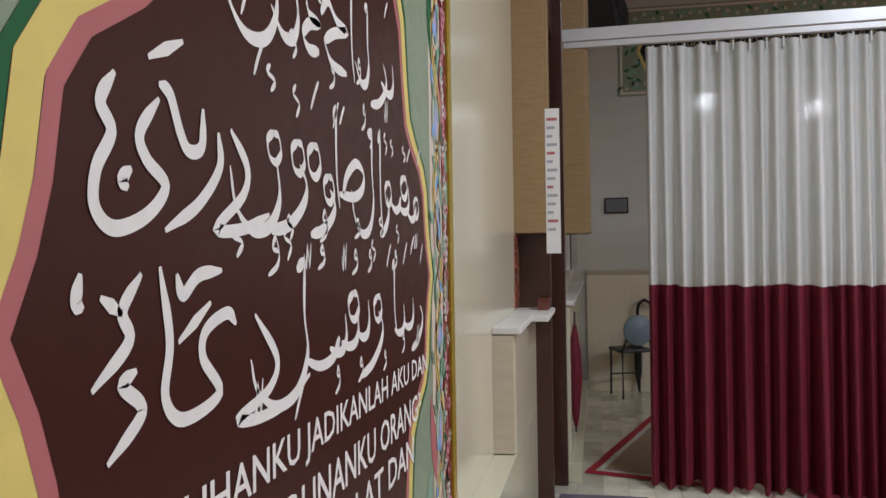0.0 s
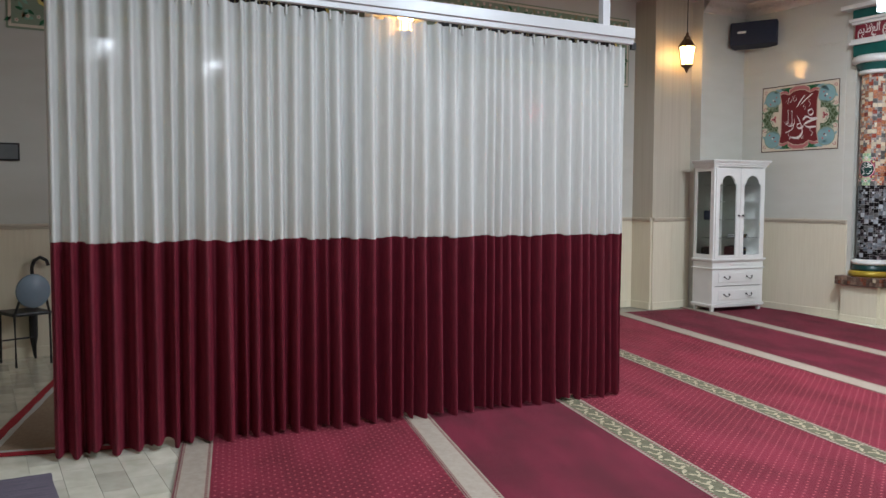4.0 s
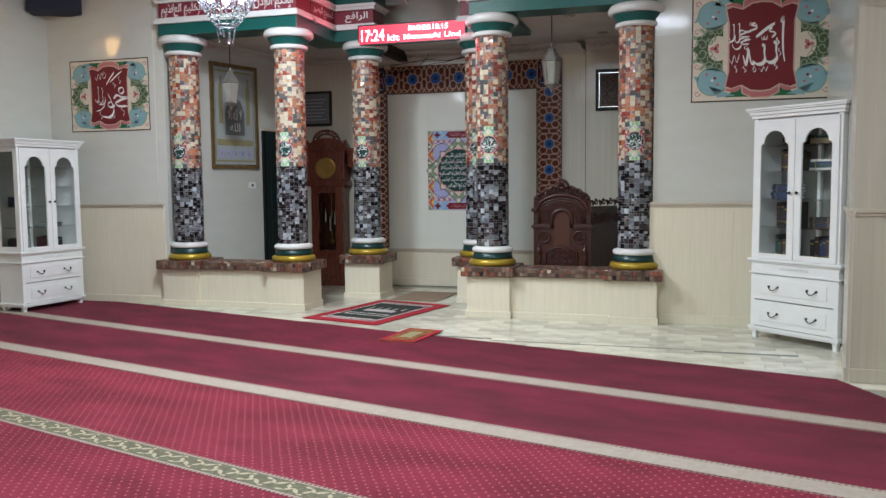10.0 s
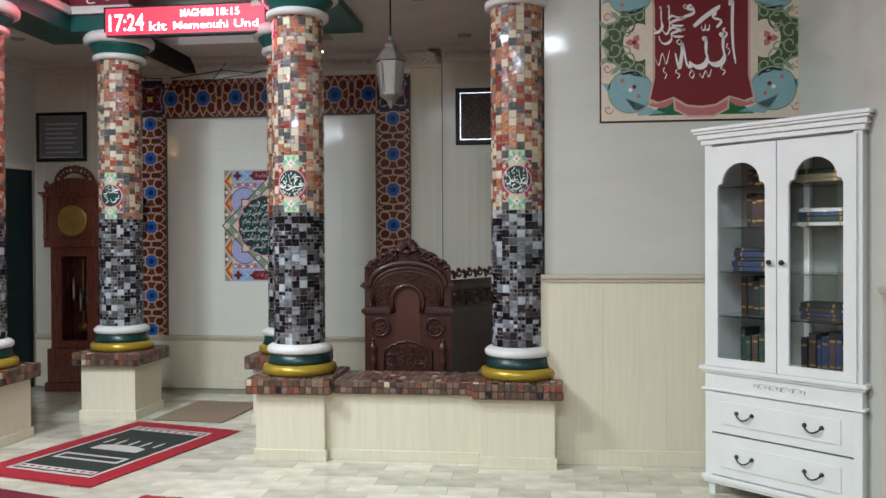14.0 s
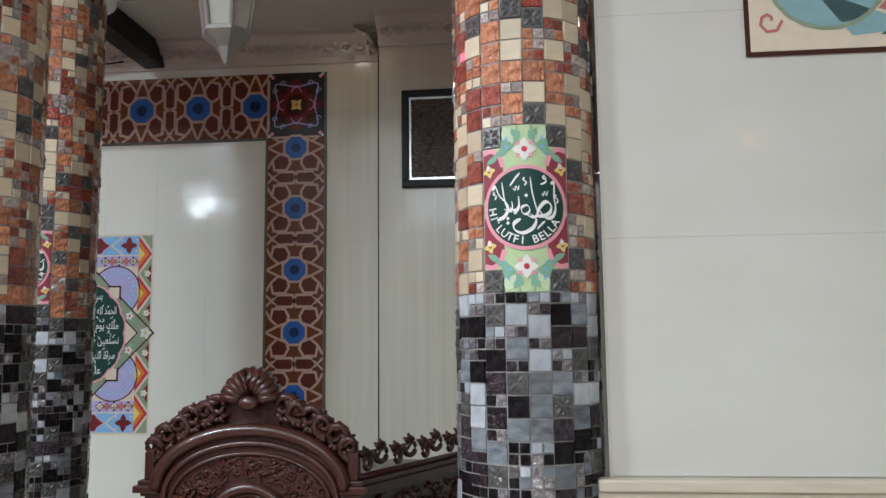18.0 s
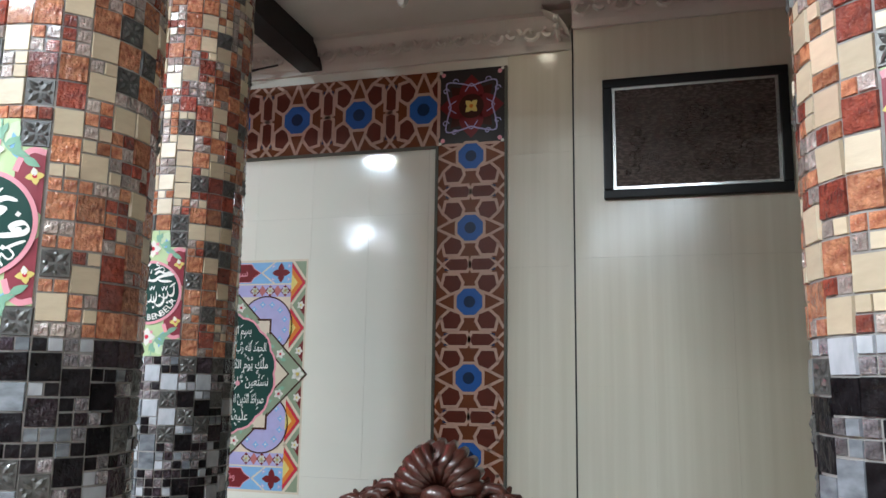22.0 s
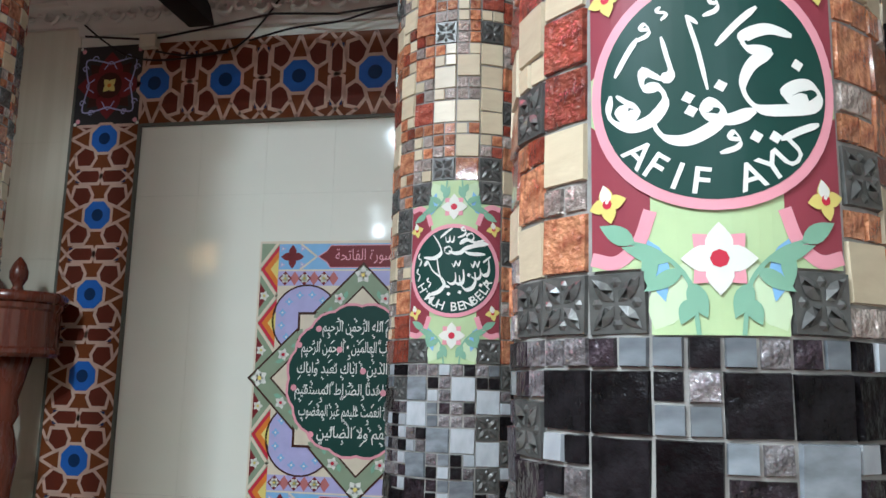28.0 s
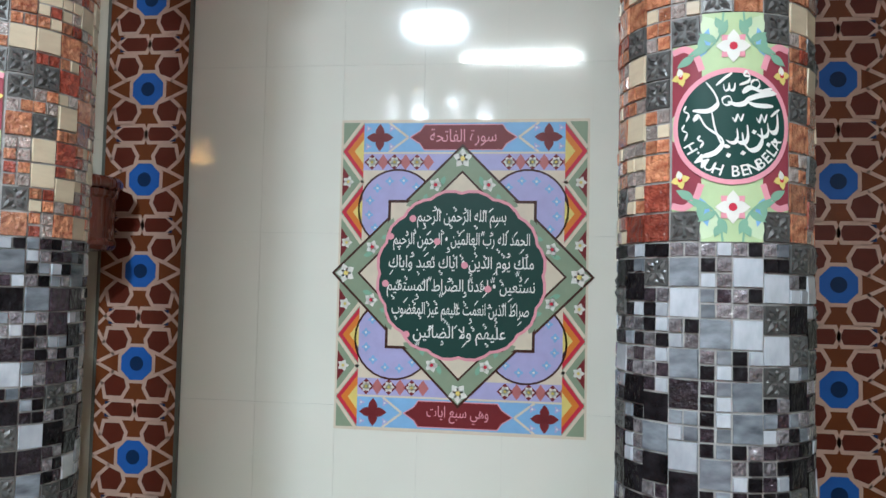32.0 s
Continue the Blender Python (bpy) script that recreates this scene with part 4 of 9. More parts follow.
# ---- flat painted work ----
NIB = radians(118)         # slant of the broad nib
MARKS = ("fatha", "damma", "shadda", "vee", "tick", "drop")
PEN = dict(
    alif=[[(0.15, 0.86), (0.5, 1.0)], [(0.5, 1.0), (0.42, 0.6), (0.5, 0.25), (0.75, 0.0)]],
    slant=[[(0.0, 1.0), (0.3, 0.55), (1.0, 0.0)]],
    bowl=[[(0.95, 0.95), (1.0, 0.45), (0.78, 0.08), (0.4, 0.0), (0.1, 0.28), (0.0, 0.75)]],
    tail=[[(0.8, 1.0), (1.0, 0.72), (0.9, 0.42), (0.5, 0.12), (0.0, 0.0)]],
    loop=[[(0.5, 1.0), (0.06, 0.7), (0.15, 0.2), (0.6, 0.04), (0.95, 0.4), (0.8, 0.88), (0.45, 0.98)]],
    base=[[(1.0, 0.7), (0.8, 0.12), (0.4, 0.0), (0.0, 0.35)]],
    tooth=[[(0.92, 1.0), (0.98, 0.4), (0.8, 0.05), (0.4, 0.0), (0.0, 0.2)]],
    lam=[[(0.75, 0.92), (0.95, 1.0)], [(0.95, 1.0), (0.93, 0.55), (1.0, 0.25), (0.8, 0.03), (0.4, 0.0), (0.0, 0.2)]],
    lamfinal=[[(0.80, 0.93), (0.96, 1.0)], [(0.96, 1.0), (0.94, 0.6), (1.0, 0.3), (0.8, 0.05), (0.42, 0.0), (0.1, 0.16), (0.0, 0.38)]],
    lamalif=[[(0.0, 0.8), (0.15, 0.9), (0.35, 0.66), (0.8, 0.36), (0.62, 0.1), (0.22, 0.0)], [(0.5, 1.0), (0.6, 0.6), (0.78, 0.28), (1.0, 0.2)]],
    almond=[[(0.0, 0.1), (0.2, 0.62), (0.6, 1.0), (0.95, 0.8), (0.9, 0.35), (0.5, 0.06), (-0.15, 0.06)]],
    ayn=[[(1.0, 0.86), (0.68, 1.0), (0.42, 0.8), (0.52, 0.55), (0.98, 0.5)], [(0.98, 0.5), (0.5, 0.38), (0.28, 0.15), (0.5, 0.0), (0.9, 0.06)]],
    jim=[[(0.0, 0.7), (0.25, 1.0), (0.6, 0.8), (1.0, 0.75), (0.5, 0.55), (0.1, 0.3)], [(0.1, 0.3), (0.4, 0.02), (1.0, 0.0)]],
    dal=[[(0.5, 1.0), (0.82, 0.62), (0.95, 0.25), (0.6, 0.02), (0.0, 0.06)]],
    ya_bowl=[[(0.72, 1.0), (0.97, 0.7), (0.82, 0.25), (0.4, 0.0), (0.05, 0.16), (0.0, 0.5), (0.3, 0.75)]],
    ha_end=[[(1.0, 0.12), (0.66, 0.1), (0.42, 1.0), (0.36, 0.5), (0.2, 0.0), (0.0, 0.62)]],
    fatha=[[(0.0, 0.0), (0.5, 0.55), (1.0, 1.0)]],
    damma=[[(0.95, 0.62), (0.65, 1.0), (0.4, 0.72), (0.9, 0.6), (0.75, 0.25), (0.0, 0.0)]],
    shadda=[[(0.0, 0.85), (0.12, 0.2), (0.42, 0.25), (0.5, 0.8), (0.6, 0.2), (0.9, 0.25), (1.0, 0.95)]],
    vee=[[(0.0, 0.55), (0.25, 0.0), (0.5, 0.8), (0.75, 0.1), (1.0, 1.0)]],
    tick=[[(0.35, 1.0), (0.05, 0.68), (0.75, 0.45), (0.35, 0.0)]],
    sweep_ayn=[[(1.27, 0.92), (0.85, 1.02), (0.47, 0.86), (0.55, 0.66), (0.92, 0.62)], [(0.92, 0.62), (0.58, 0.36), (0.44, -0.06), (0.66, -0.40), (1.10, -0.42), (1.58, -0.32), (1.72, -0.10), (1.56, 0.06), (1.30, 0.02), (1.10, -0.14), (1.26, -0.24), (1.50, -0.16)]],
    sweep_qaf=[[(0.62, -0.44), (0.22, -0.60), (-0.16, -0.50), (-0.06, -0.30), (0.12, -0.42), (0.02, -0.68), (-0.40, -0.92), (-0.76, -0.86), (-0.94, -0.58), (-0.86, -0.30)]],
    sweep_waw=[[(-0.78, 0.18), (-1.08, 0.36), (-1.10, 0.10), (-0.84, 0.04), (-0.76, -0.22), (-0.98, -0.52), (-1.36, -0.60), (-1.68, -0.36), (-1.66, 0.04)], [(-1.38, -0.20), (-1.52, -0.36), (-1.36, -0.44), (-1.22, -0.28), (-1.38, -0.14), (-1.56, 0.02)]],
    sweep_alif=[[(-0.40, 1.32), (-0.24, 0.70), (-0.10, -0.06)], [(-0.40, 1.32), (-0.22, 1.14)]],
    sweep_noon=[[(-0.80, 0.98), (-0.72, 0.62), (-0.66, 0.30), (-0.80, 0.16)]],
    drop=[[(0.5, 1.0), (0.95, 0.42), (0.5, 0.0), (0.08, 0.38), (0.5, 1.0)]],
)


def smooth_path(pts, n):
    """A smooth line through points."""
    p = [2 * Vector(pts[0]) - Vector(pts[1])] + [Vector(q) for q in pts] + [2 * Vector(pts[-1]) - Vector(pts[-2])]
    out = []
    for a, b, c, d in zip(p, p[1:], p[2:], p[3:]):
        for k in range(n):
            t = k / n
            out.append((0.5 * (2 * b + (c - a) * t + (2 * a - 5 * b + 4 * c - d) * t * t + (3 * b - a - 3 * c + d) * t ** 3))[:])
    return out + [tuple(pts[-1])]


def vowel_marks(x0, x1, z0, z1, n, size, seed):
    """Small reading marks in a row, in turn above and below."""
    rnd = random.Random(seed)
    return [(rnd.choice(("fatha", "tick", "tick", "damma", "vee", "fatha")), x0 + (x1 - x0) * (k + rnd.uniform(0.1, 0.9)) / n, (z1 if k % 3 else z0) + rnd.uniform(-0.5, 0.5) * size,
             size * rnd.uniform(0.6, 1.0), size * rnd.uniform(0.8, 1.2)) for k in range(n)]


class Art:
    """Painted shapes laid on a plate, each a piece of its own; x right, y up, z towards the viewer."""

    def __init__(self, merge=False):
        self.pieces, self.merge, self.sets = [], merge, {}

    def slot(self, name, mat):
        if self.merge:
            if (name, mat.name) not in self.sets:
                self.sets[name, mat.name] = bmesh.new()
                self.pieces.append((name, mat, self.sets[name, mat.name]))
            return self.sets[name, mat.name]
        bm = bmesh.new()
        self.pieces.append((name, mat, bm))
        return bm

    def poly(self, name, mat, pts, level):
        bm = self.slot(name, mat)
        area = sum(a[0] * b[1] - b[0] * a[1] for a, b in zip(pts, list(pts[1:]) + [pts[0]]))
        bm.faces.new([bm.verts.new((x, y, level * 0.0003)) for x, y in (pts if area > 0 else pts[::-1])])
        return self

    def line(self, name, mat, pts, width, level, closed=False, into=None):
        bm = into or self.slot(name, mat)
        p = [Vector((x, y)) for x, y in pts]
        n = len(p)
        side = []
        for i in range(n):
            a = p[(i - 1) % n] if closed or i else p[i]
            b = p[(i + 1) % n] if closed or i < n - 1 else p[i]
            d0, d1 = (p[i] - a), (b - p[i])
            d = ((d0.normalized() if d0.length > 1e-9 else d1.normalized()) + (d1.normalized() if d1.length > 1e-9 else d0.normalized()))
            d = d.normalized() if d.length > 1e-6 else d1.normalized()
            m = Vector((-d.y, d.x))
            s = 1.0
            if d1.length > 1e-9:
                s = 1 / max(0.5, abs(m.dot(Vector((-d1.y, d1.x)).normalized())))
            w = width[i] if isinstance(width, (list, tuple)) else width
            side.append((p[i] + m * w / 2 * s, p[i] - m * w / 2 * s))
        z = level * 0.0003
        vs = [(bm.verts.new((*a, z)), bm.verts.new((*b, z))) for a, b in side]
        for i in range(n if closed else n - 1):
            (a, b), (c, d) = vs[i], vs[(i + 1) % n]
            bm.faces.new((b, d, c, a))
        return self

    def pen(self, name, mat, items, cx, cy, kx, ky, nib, level):
        """Broad-nib writing: each item is a pen shape with its lower left corner and its size."""
        bm = self.slot(name, mat)
        for i, (shape, x, y, sx, sy) in enumerate(items):
            lv = level + 0.12 * (i % 7)
            if shape == "dot":
                c, r = (cx + kx * x, cy + ky * y), nib * 0.5
                bm.faces.new([bm.verts.new((c[0] + u * r, c[1] + v * r, lv * 0.0003)) for u, v in ((-1, -0.25), (0.25, -1), (1, 0.25), (-0.25, 1))])
                continue
            fat = min(nib * (0.55 if shape in MARKS else 1.0), 0.27 * max(kx * sx, ky * sy))
            for path in PEN[shape]:
                pts = smooth_path([(cx + kx * (x + sx * u), cy + ky * (y + sy * v)) for u, v in path], 6)
                n = len(pts)
                wide = []
                for j in range(n):
                    a, b = pts[max(j - 1, 0)], pts[min(j + 1, n - 1)]
                    turn = math.atan2(b[1] - a[1], b[0] - a[0]) - NIB
                    end = min(1.0, 0.45 + 0.25 * min(j, n - 1 - j))
                    wide.append(fat * max(0.34, abs(math.sin(turn))) * end)
                self.line(name, mat, pts, wide, lv, False, bm)
        return self

    def text(self, name, mat, body, cx, cy, width, height, level, turn=0.0, bold=0.0):
        bm = self.slot(name, mat)
        c, s = math.cos(turn), math.sin(turn)
        add_letters(bm, body, lambda x, y: (cx + x * c - y * s, cy + x * s + y * c, level * 0.0003), 0, bold, width, height)
        return self

    def flower(self, name, cx, cy, r, level, white="p_white", heart="p_red", n=4, a=0.0):
        bm = self.slot(name, M[white])
        for k in range(n):
            bm.faces.new([bm.verts.new((x, y, level * 0.0003)) for x, y in petal(cx, cy, a + 2 * math.pi * k / n, r, r * 0.74, 6)])
        return self.poly(name + "_heart", M[heart], circle(cx, cy, r * 0.25, 8), level + 1)

    def build(self, parent, m, labels=None, wrap=None):
        made = []
        for name, mat, bm in self.pieces:
            if wrap:
                xs = [v.co.x for v in bm.verts] or [0]
                for x in np.arange(-0.10, 0.1001, 0.01):
                    if min(xs) < x < max(xs):
                        bmesh.ops.bisect_plane(bm, geom=bm.verts[:] + bm.edges[:] + bm.faces[:], plane_co=(x, 0, 0), plane_no=(1, 0, 0))
                for v in bm.verts:
                    a, r = v.co.x / wrap, wrap + v.co.z
                    v.co = Vector((r * math.sin(a), -r * math.cos(a), v.co.y))
            o = part(name, bm, mat, parent, (labels or {}).get(name, ""))
            o.matrix_local = m
            if self.merge:
                tagged(o, kind="stuff")
            made.append(o)
        return made


UPRIGHT = pose(0, 0, 0, 90)


# star border tiles
def star_strip(art, w, length, along, x0, y0, first, per):
    """Eight-rayed blue bosses in interlaced bands; along: 'v' up or 'h' across."""
    def put(u, v):
        return (x0 + u * w, y0 + v) if along == "v" else (x0 + v, y0 + u * w)
    n = int(length / per) + 2
    Q = [(-0.376, 0.447), (-0.166, 0.447), (-0.095, 0.31), (-0.126, 0.184), (-0.284, 0.118), (-0.416, 0.25)]
    H = [(-0.403, 0.6), (-0.297, 0.713), (-0.034, 0.713), (0.005, 0.6), (-0.034, 0.487), (-0.297, 0.487)]

    def clip(p):
        return [(u, min(max(v, 0.0), length)) for u, v in p]
    for k in range(-1, n):
        v0 = (k + first) * per
        def at(p, sx, sy):
            return [(sx * u, v0 + sy * v / 1.197 * per) for u, v in p]
        shapes = [at(Q, sx, sy) for sx in (-1, 1) for sy in (-1, 1)] + [at(H, sx, 1) for sx in (-1, 1)]
        for s in shapes:
            if max(v for _, v in s) <= 0.004 or min(v for _, v in s) >= length - 0.004:
                continue
            s = clip(s)
            if len({(round(a, 5), round(b, 5)) for a, b in s}) < len(s):
                continue
            pts = [put(*q) for q in s]
            art.poly("hexagon", M["p_brown"], pts, 1)
            art.line("band", M["p_line"], pts, w * 0.042, 2, True)
        for sx in (-1, 1):
            for sy in (-1, 1):
                pts = clip([(sx * 0.416, v0 + sy * 0.25 / 1.197 * per), (sx * 0.5, v0 + sy * 0.42 / 1.197 * per)])
                if abs(pts[0][1] - pts[1][1]) > 0.004:
                    art.line("band", M["p_line"], [put(*q) for q in pts], w * 0.04, 2)
                pts = clip([(sx * 0.284, v0 + sy * 0.118 / 1.197 * per), (sx * 0.5, v0)])
                if pts[0][1] != pts[1][1]:
                    art.line("band", M["p_line"], [put(*q) for q in pts], w * 0.04, 2)
                pts = clip([(sx * 0.403, v0 + 0.6 / 1.197 * per), (sx * 0.5, v0 + (0.6 + sy * 0.11) / 1.197 * per)])
                if pts[0][1] != pts[1][1]:
                    art.line("band", M["p_line"], [put(*q) for q in pts], w * 0.036, 2)
                    art.poly("corner_chip", M["p_navy"], [put(sx * 0.30, v0 + (0.6 + sy * 0.1) / 1.197 * per), put(sx * 0.37, v0 + (0.6 + sy * 0.1) / 1.197 * per), put(sx * 0.37, v0 + (0.6 + sy * 0.05) / 1.197 * per)], 3) if 0.05 < v0 < length - 0.25 else None
        if 0.14 * w < v0 < length - 0.14 * w:
            c = put(0, v0)
            art.line("band", M["p_line"], circle(*c, w * 0.225, 8, math.pi / 8), w * 0.04, 3, True)
            art.poly("boss", M["p_blue"], circle(*c, w * 0.205, 8, math.pi / 8), 3)
            art.poly("boss_heart", M["p_navy"], circle(*c, w * 0.085, 14), 4)


BX0, BX1, BX2, BX3 = -2.152, -1.828, 0.328, 0.652
BZ0, BZ1, BZ2 = 0.525, 2.715, 3.09
border = thing("tile_border", pose(0, NY - 0.012, 0), "brown painted tile border with blue bosses and interlaced stars", "tile border", kind="structure")
for x0, x1 in ((BX0, BX1), (BX2, BX3)):
    part("side_plate", box(x0, 0, BZ0, x1, 0.011, BZ1), M["p_rust"], border)
    art = Art()
    star_strip(art, x1 - x0, BZ1 - BZ0, "v", (x0 + x1) / 2, BZ0, 0.159, 0.346)
    art.build(border, pose(0, 0, 0, 90))
part("top_plate", box(BX1, 0, BZ1, BX2, 0.011, BZ2), M["p_rust"], border)
art = Art()
star_strip(art, BZ2 - BZ1, BX2 - BX1, "h", BX1, (BZ1 + BZ2) / 2, 0.172, 0.3367)
art.build(border, pose(0, 0, 0, 90))
for x0, x1 in ((BX0, BX1), (BX2, BX3)):
    part("corner_plate", box(x0, -0.0004, BZ1, x1, 0.011, BZ2), M["p_char"], border, "dark corner tile")
    art = Art()
    cx, cy, r = (x0 + x1) / 2, (BZ1 + BZ2) / 2, (x1 - x0) / 2
    ry = (BZ2 - BZ1) / 2
    for k in range(4):
        a = math.pi / 2 * k
        art.poly("corner_leaf", M["p_maroon"], petal(cx, cy, a, r * 0.98, r * 0.75, 7), 3)
        art.poly("corner_leaf", M["p_choc"], petal(cx, cy, a + math.pi / 4, r * 0.9, r * 0.5, 7), 2)
        lobe = smooth_path([(cx + r * q * math.cos(a + b), cy + r * q * math.sin(a + b)) for q, b in ((0.62, 0.0), (0.78, 0.42), (1.06, math.pi / 4), (0.78, math.pi / 2 - 0.42), (0.62, math.pi / 2))], 4)
        art.line("corner_line", M["p_lilac"], lobe, 0.007, 4)
        art.line("corner_line", M["p_lilac"], smooth_path([(cx + r * q * math.cos(a + b), cy + r * q * math.sin(a + b)) for q, b in ((0.5, -0.4), (0.7, 0.0), (0.5, 0.4))], 4), 0.005, 5)
        for q in (-1, 1):
            art.line("corner_curl", M["p_lilac"], [(cx + r * 0.93 * math.cos(a + math.pi / 4 + q * 0.22) + r * 0.11 * (1 - j / 9) * math.cos(j * 0.9), cy + r * 0.93 * math.sin(a + math.pi / 4 + q * 0.22) + r * 0.11 * (1 - j / 9) * math.sin(j * 0.9)) for j in range(8)], 0.005, 4)
    art.poly("corner_heart", M["p_choc"], circle(cx, cy, r * 0.38, 16), 6)
    art.flower("corner_flower", cx, cy, r * 0.25, 7, "p_yellow", "p_orange", 4, math.pi / 4)
    for sx in (-1, 1):
        for sy in (-1, 1):
            art.poly("corner_bud", M["p_pink"], circle(cx + sx * r * 0.86, cy + sy * ry * 0.88, r * 0.07, 8), 4)
            art.poly("corner_bud", M["p_white"], circle(cx + sx * r * 0.94, cy + sy * ry * 0.95, r * 0.05, 8), 4)
    art.build(border, pose(0, 0, 0, 90))
for b in ((BX1 - 0.002, -0.006, BZ0, BX1 + 0.012, 0.011, BZ1), (BX2 - 0.012, -0.006, BZ0, BX2 + 0.002, 0.011, BZ1), (BX1 + 0.012, -0.006, BZ1 - 0.012, BX2 - 0.012, 0.011, BZ1 + 0.002)):
    part("edge_strip", box(*b, bevel=0.002), M["p_edge"], border, "grey-green edge strip")
for x in (BX0 - 0.012, BX3):
    part("edge_strip", box(x, -0.004, BZ0, x + 0.012, 0.011, BZ2, bevel=0.002), M["p_edge"], border)

# opening verse panel
PW, PH = 0.897, 1.12
verse = thing("verse_panel", pose(-0.779, NY - 0.006, 1.626), "painted ceramic panel with white Arabic verses on a dark green rosette", "wall panel")
part("plate", box(-PW / 2, 0, -PH / 2, PW / 2, 0.005, PH / 2, bevel=0.001), M["p_cream"], verse)
art = Art()
w2, h2 = PW / 2, PH / 2
in_w = w2 - 0.085
for sx in (-1, 1):
    xa, xb = sx * in_w, sx * (w2 - 0.008)
    art.poly("side_band", M["p_sage"], [(xa, -h2 + 0.01), (xb, -h2 + 0.01), (xb, h2 - 0.01), (xa, h2 - 0.01)], 1)
    for k in range(5):
        cy = (k - 2) * 0.222
        if k == 2:
            continue
        art.poly("side_diamond", M["p_red"], [(xa, cy + 0.10), (xb, cy), (xa, cy - 0.10)], 2)
        art.poly("side_diamond", M["p_orange"], [(xa, cy + 0.078), (xa + (xb - xa) * 0.78, cy), (xa, cy - 0.078)], 3)
        art.poly("side_diamond", M["p_yellow"], [(xa, cy + 0.045), (xa + (xb - xa) * 0.45, cy), (xa, cy - 0.045)], 4)
        for q in (-1, 1):
            art.line("side_line", M["p_cream"], [(xa, cy + q * 0.115), (xb, cy + q * 0.012)], 0.012, 5)
    for k in range(4):
        cy = (k - 1.5) * 0.222
        art.poly("side_leaf", M["p_maroon"], [(xb, cy + 0.055), (xb - (xb - xa) * 0.5, cy), (xb, cy - 0.055)], 2)
        art.flower("side_flower", xa + (xb - xa) * 0.72, cy, 0.022, 3, "p_white", "p_yellow", 5)
for sy in (-1, 1):
    yb, yc = sy * (h2 - 0.012), sy * (h2 - 0.118)
    art.poly("blue_band", M["p_sky"], [(-in_w, yb), (in_w, yb), (in_w, yc), (-in_w, yc)], 1)
    ym = (yb + yc) / 2
    cart = [(-0.19, ym), (-0.155, ym + 0.022), (-0.14, ym + 0.044), (0.14, ym + 0.044), (0.155, ym + 0.022), (0.19, ym), (0.155, ym - 0.022), (0.14, ym - 0.044), (-0.14, ym - 0.044), (-0.155, ym - 0.022)]
    art.poly("cartouche", M["p_maroon"], cart, 3)
    art.line("cartouche_edge", M["p_pink"], cart, 0.007, 2, True)
    for sx in (-1, 1):
        art.line("blue_band_line", M["p_cream"], [(sx * 0.2, ym), (sx * 0.27, yb)], 0.008, 2)
        art.line("blue_band_line", M["p_cream"], [(sx * 0.2, ym), (sx * 0.27, yc)], 0.008, 2)
        for a in (0, math.pi / 2, math.pi, -math.pi / 2):
            art.poly("lily", M["p_maroon"], petal(sx * 0.305, ym, a, 0.05, 0.034, 5), 3)
        for q in (-1, 1):
            for s in (-1, 1):
                art.flower("blue_scroll", sx * 0.305 + q * 0.043, ym + s * 0.033, 0.014, 3, "p_lilac", "p_white", 3)
    yb, yc = sy * (h2 - 0.125), sy * (h2 - 0.185)
    art.poly("check_band", M["p_lilac"], [(-in_w, yb), (in_w, yb), (in_w, yc), (-in_w, yc)], 1)
    ym = (yb + yc) / 2
    for k in range(-4, 5):
        x = k * 0.083
        if abs(x) < 0.1:
            continue
        art.poly("check_diamond", M["p_rose"], [(x + 0.041, ym + 0.029), (x + 0.062, ym), (x + 0.041, ym - 0.029), (x + 0.02, ym)], 2)
        art.poly("check_diamond", M["p_maroon"], [(x, ym + 0.029), (x + 0.029, ym), (x, ym - 0.029), (x - 0.029, ym)], 2)
        art.flower("check_flower", x, ym, 0.021, 3, "p_white", "p_yellow", 6)
for sx in (-1, 1):
    for sy in (-1, 1):
        c = (sx * 0.235, sy * 0.235)
        art.poly("lilac_lobe", M["p_lilac"], circle(*c, 0.142, 30), 3)
        art.line("lobe_edge", M["p_choc"], circle(*c, 0.142, 30), 0.007, 4, True)
        for k in range(7):
            a = math.atan2(sy, sx) - 1.5 + k * 0.5
            art.flower("lobe_flower", c[0] + 0.105 * math.cos(a), c[1] + 0.105 * math.sin(a), 0.017, 4, "p_sky", "p_white", 4)
q = 0.465
art.poly("green_square", M["p_sage"], [(q, 0), (0, q), (-q, 0), (0, -q)], 5)
art.line("green_square_edge", M["p_choc"], [(q, 0), (0, q), (-q, 0), (0, -q)], 0.008, 7, True)
q2 = 0.37
art.poly("green_square_inner", M["p_cream"], [(q2, 0), (0, q2), (-q2, 0), (0, -q2)], 7)
art.line("green_square_edge", M["p_choc"], [(q2, 0), (0, q2), (-q2, 0), (0, -q2)], 0.007, 8, True)
for k in range(4):
    a = math.pi / 2 * k
    tip = (0.418 * math.cos(a), 0.418 * math.sin(a))
    art.flower("square_flower", *tip, 0.036, 8, "p_white", "p_yellow", 5, a)
    for s in (-1, 1):
        for d in (0.09, 0.135, 0.18):
            b = a + s * math.pi * 0.75
            p = (tip[0] + d * math.cos(b) * 1.0, tip[1] + d * math.sin(b))
            if d == 0.135:
                art.flower("square_flower", *p, 0.026, 8, "p_white", "p_red", 5)
            else:
                art.poly("square_leaf", M["p_leaf"], petal(*p, b + 0.5 * s, 0.04, 0.018, 4), 8)
s2 = 0.262
sq = [(s2, s2), (-s2, s2), (-s2, -s2), (s2, -s2)]
art.poly("cream_square", M["p_cream"], sq, 9)
art.line("cream_square_edge", M["p_choc"], sq, 0.010, 10, True)
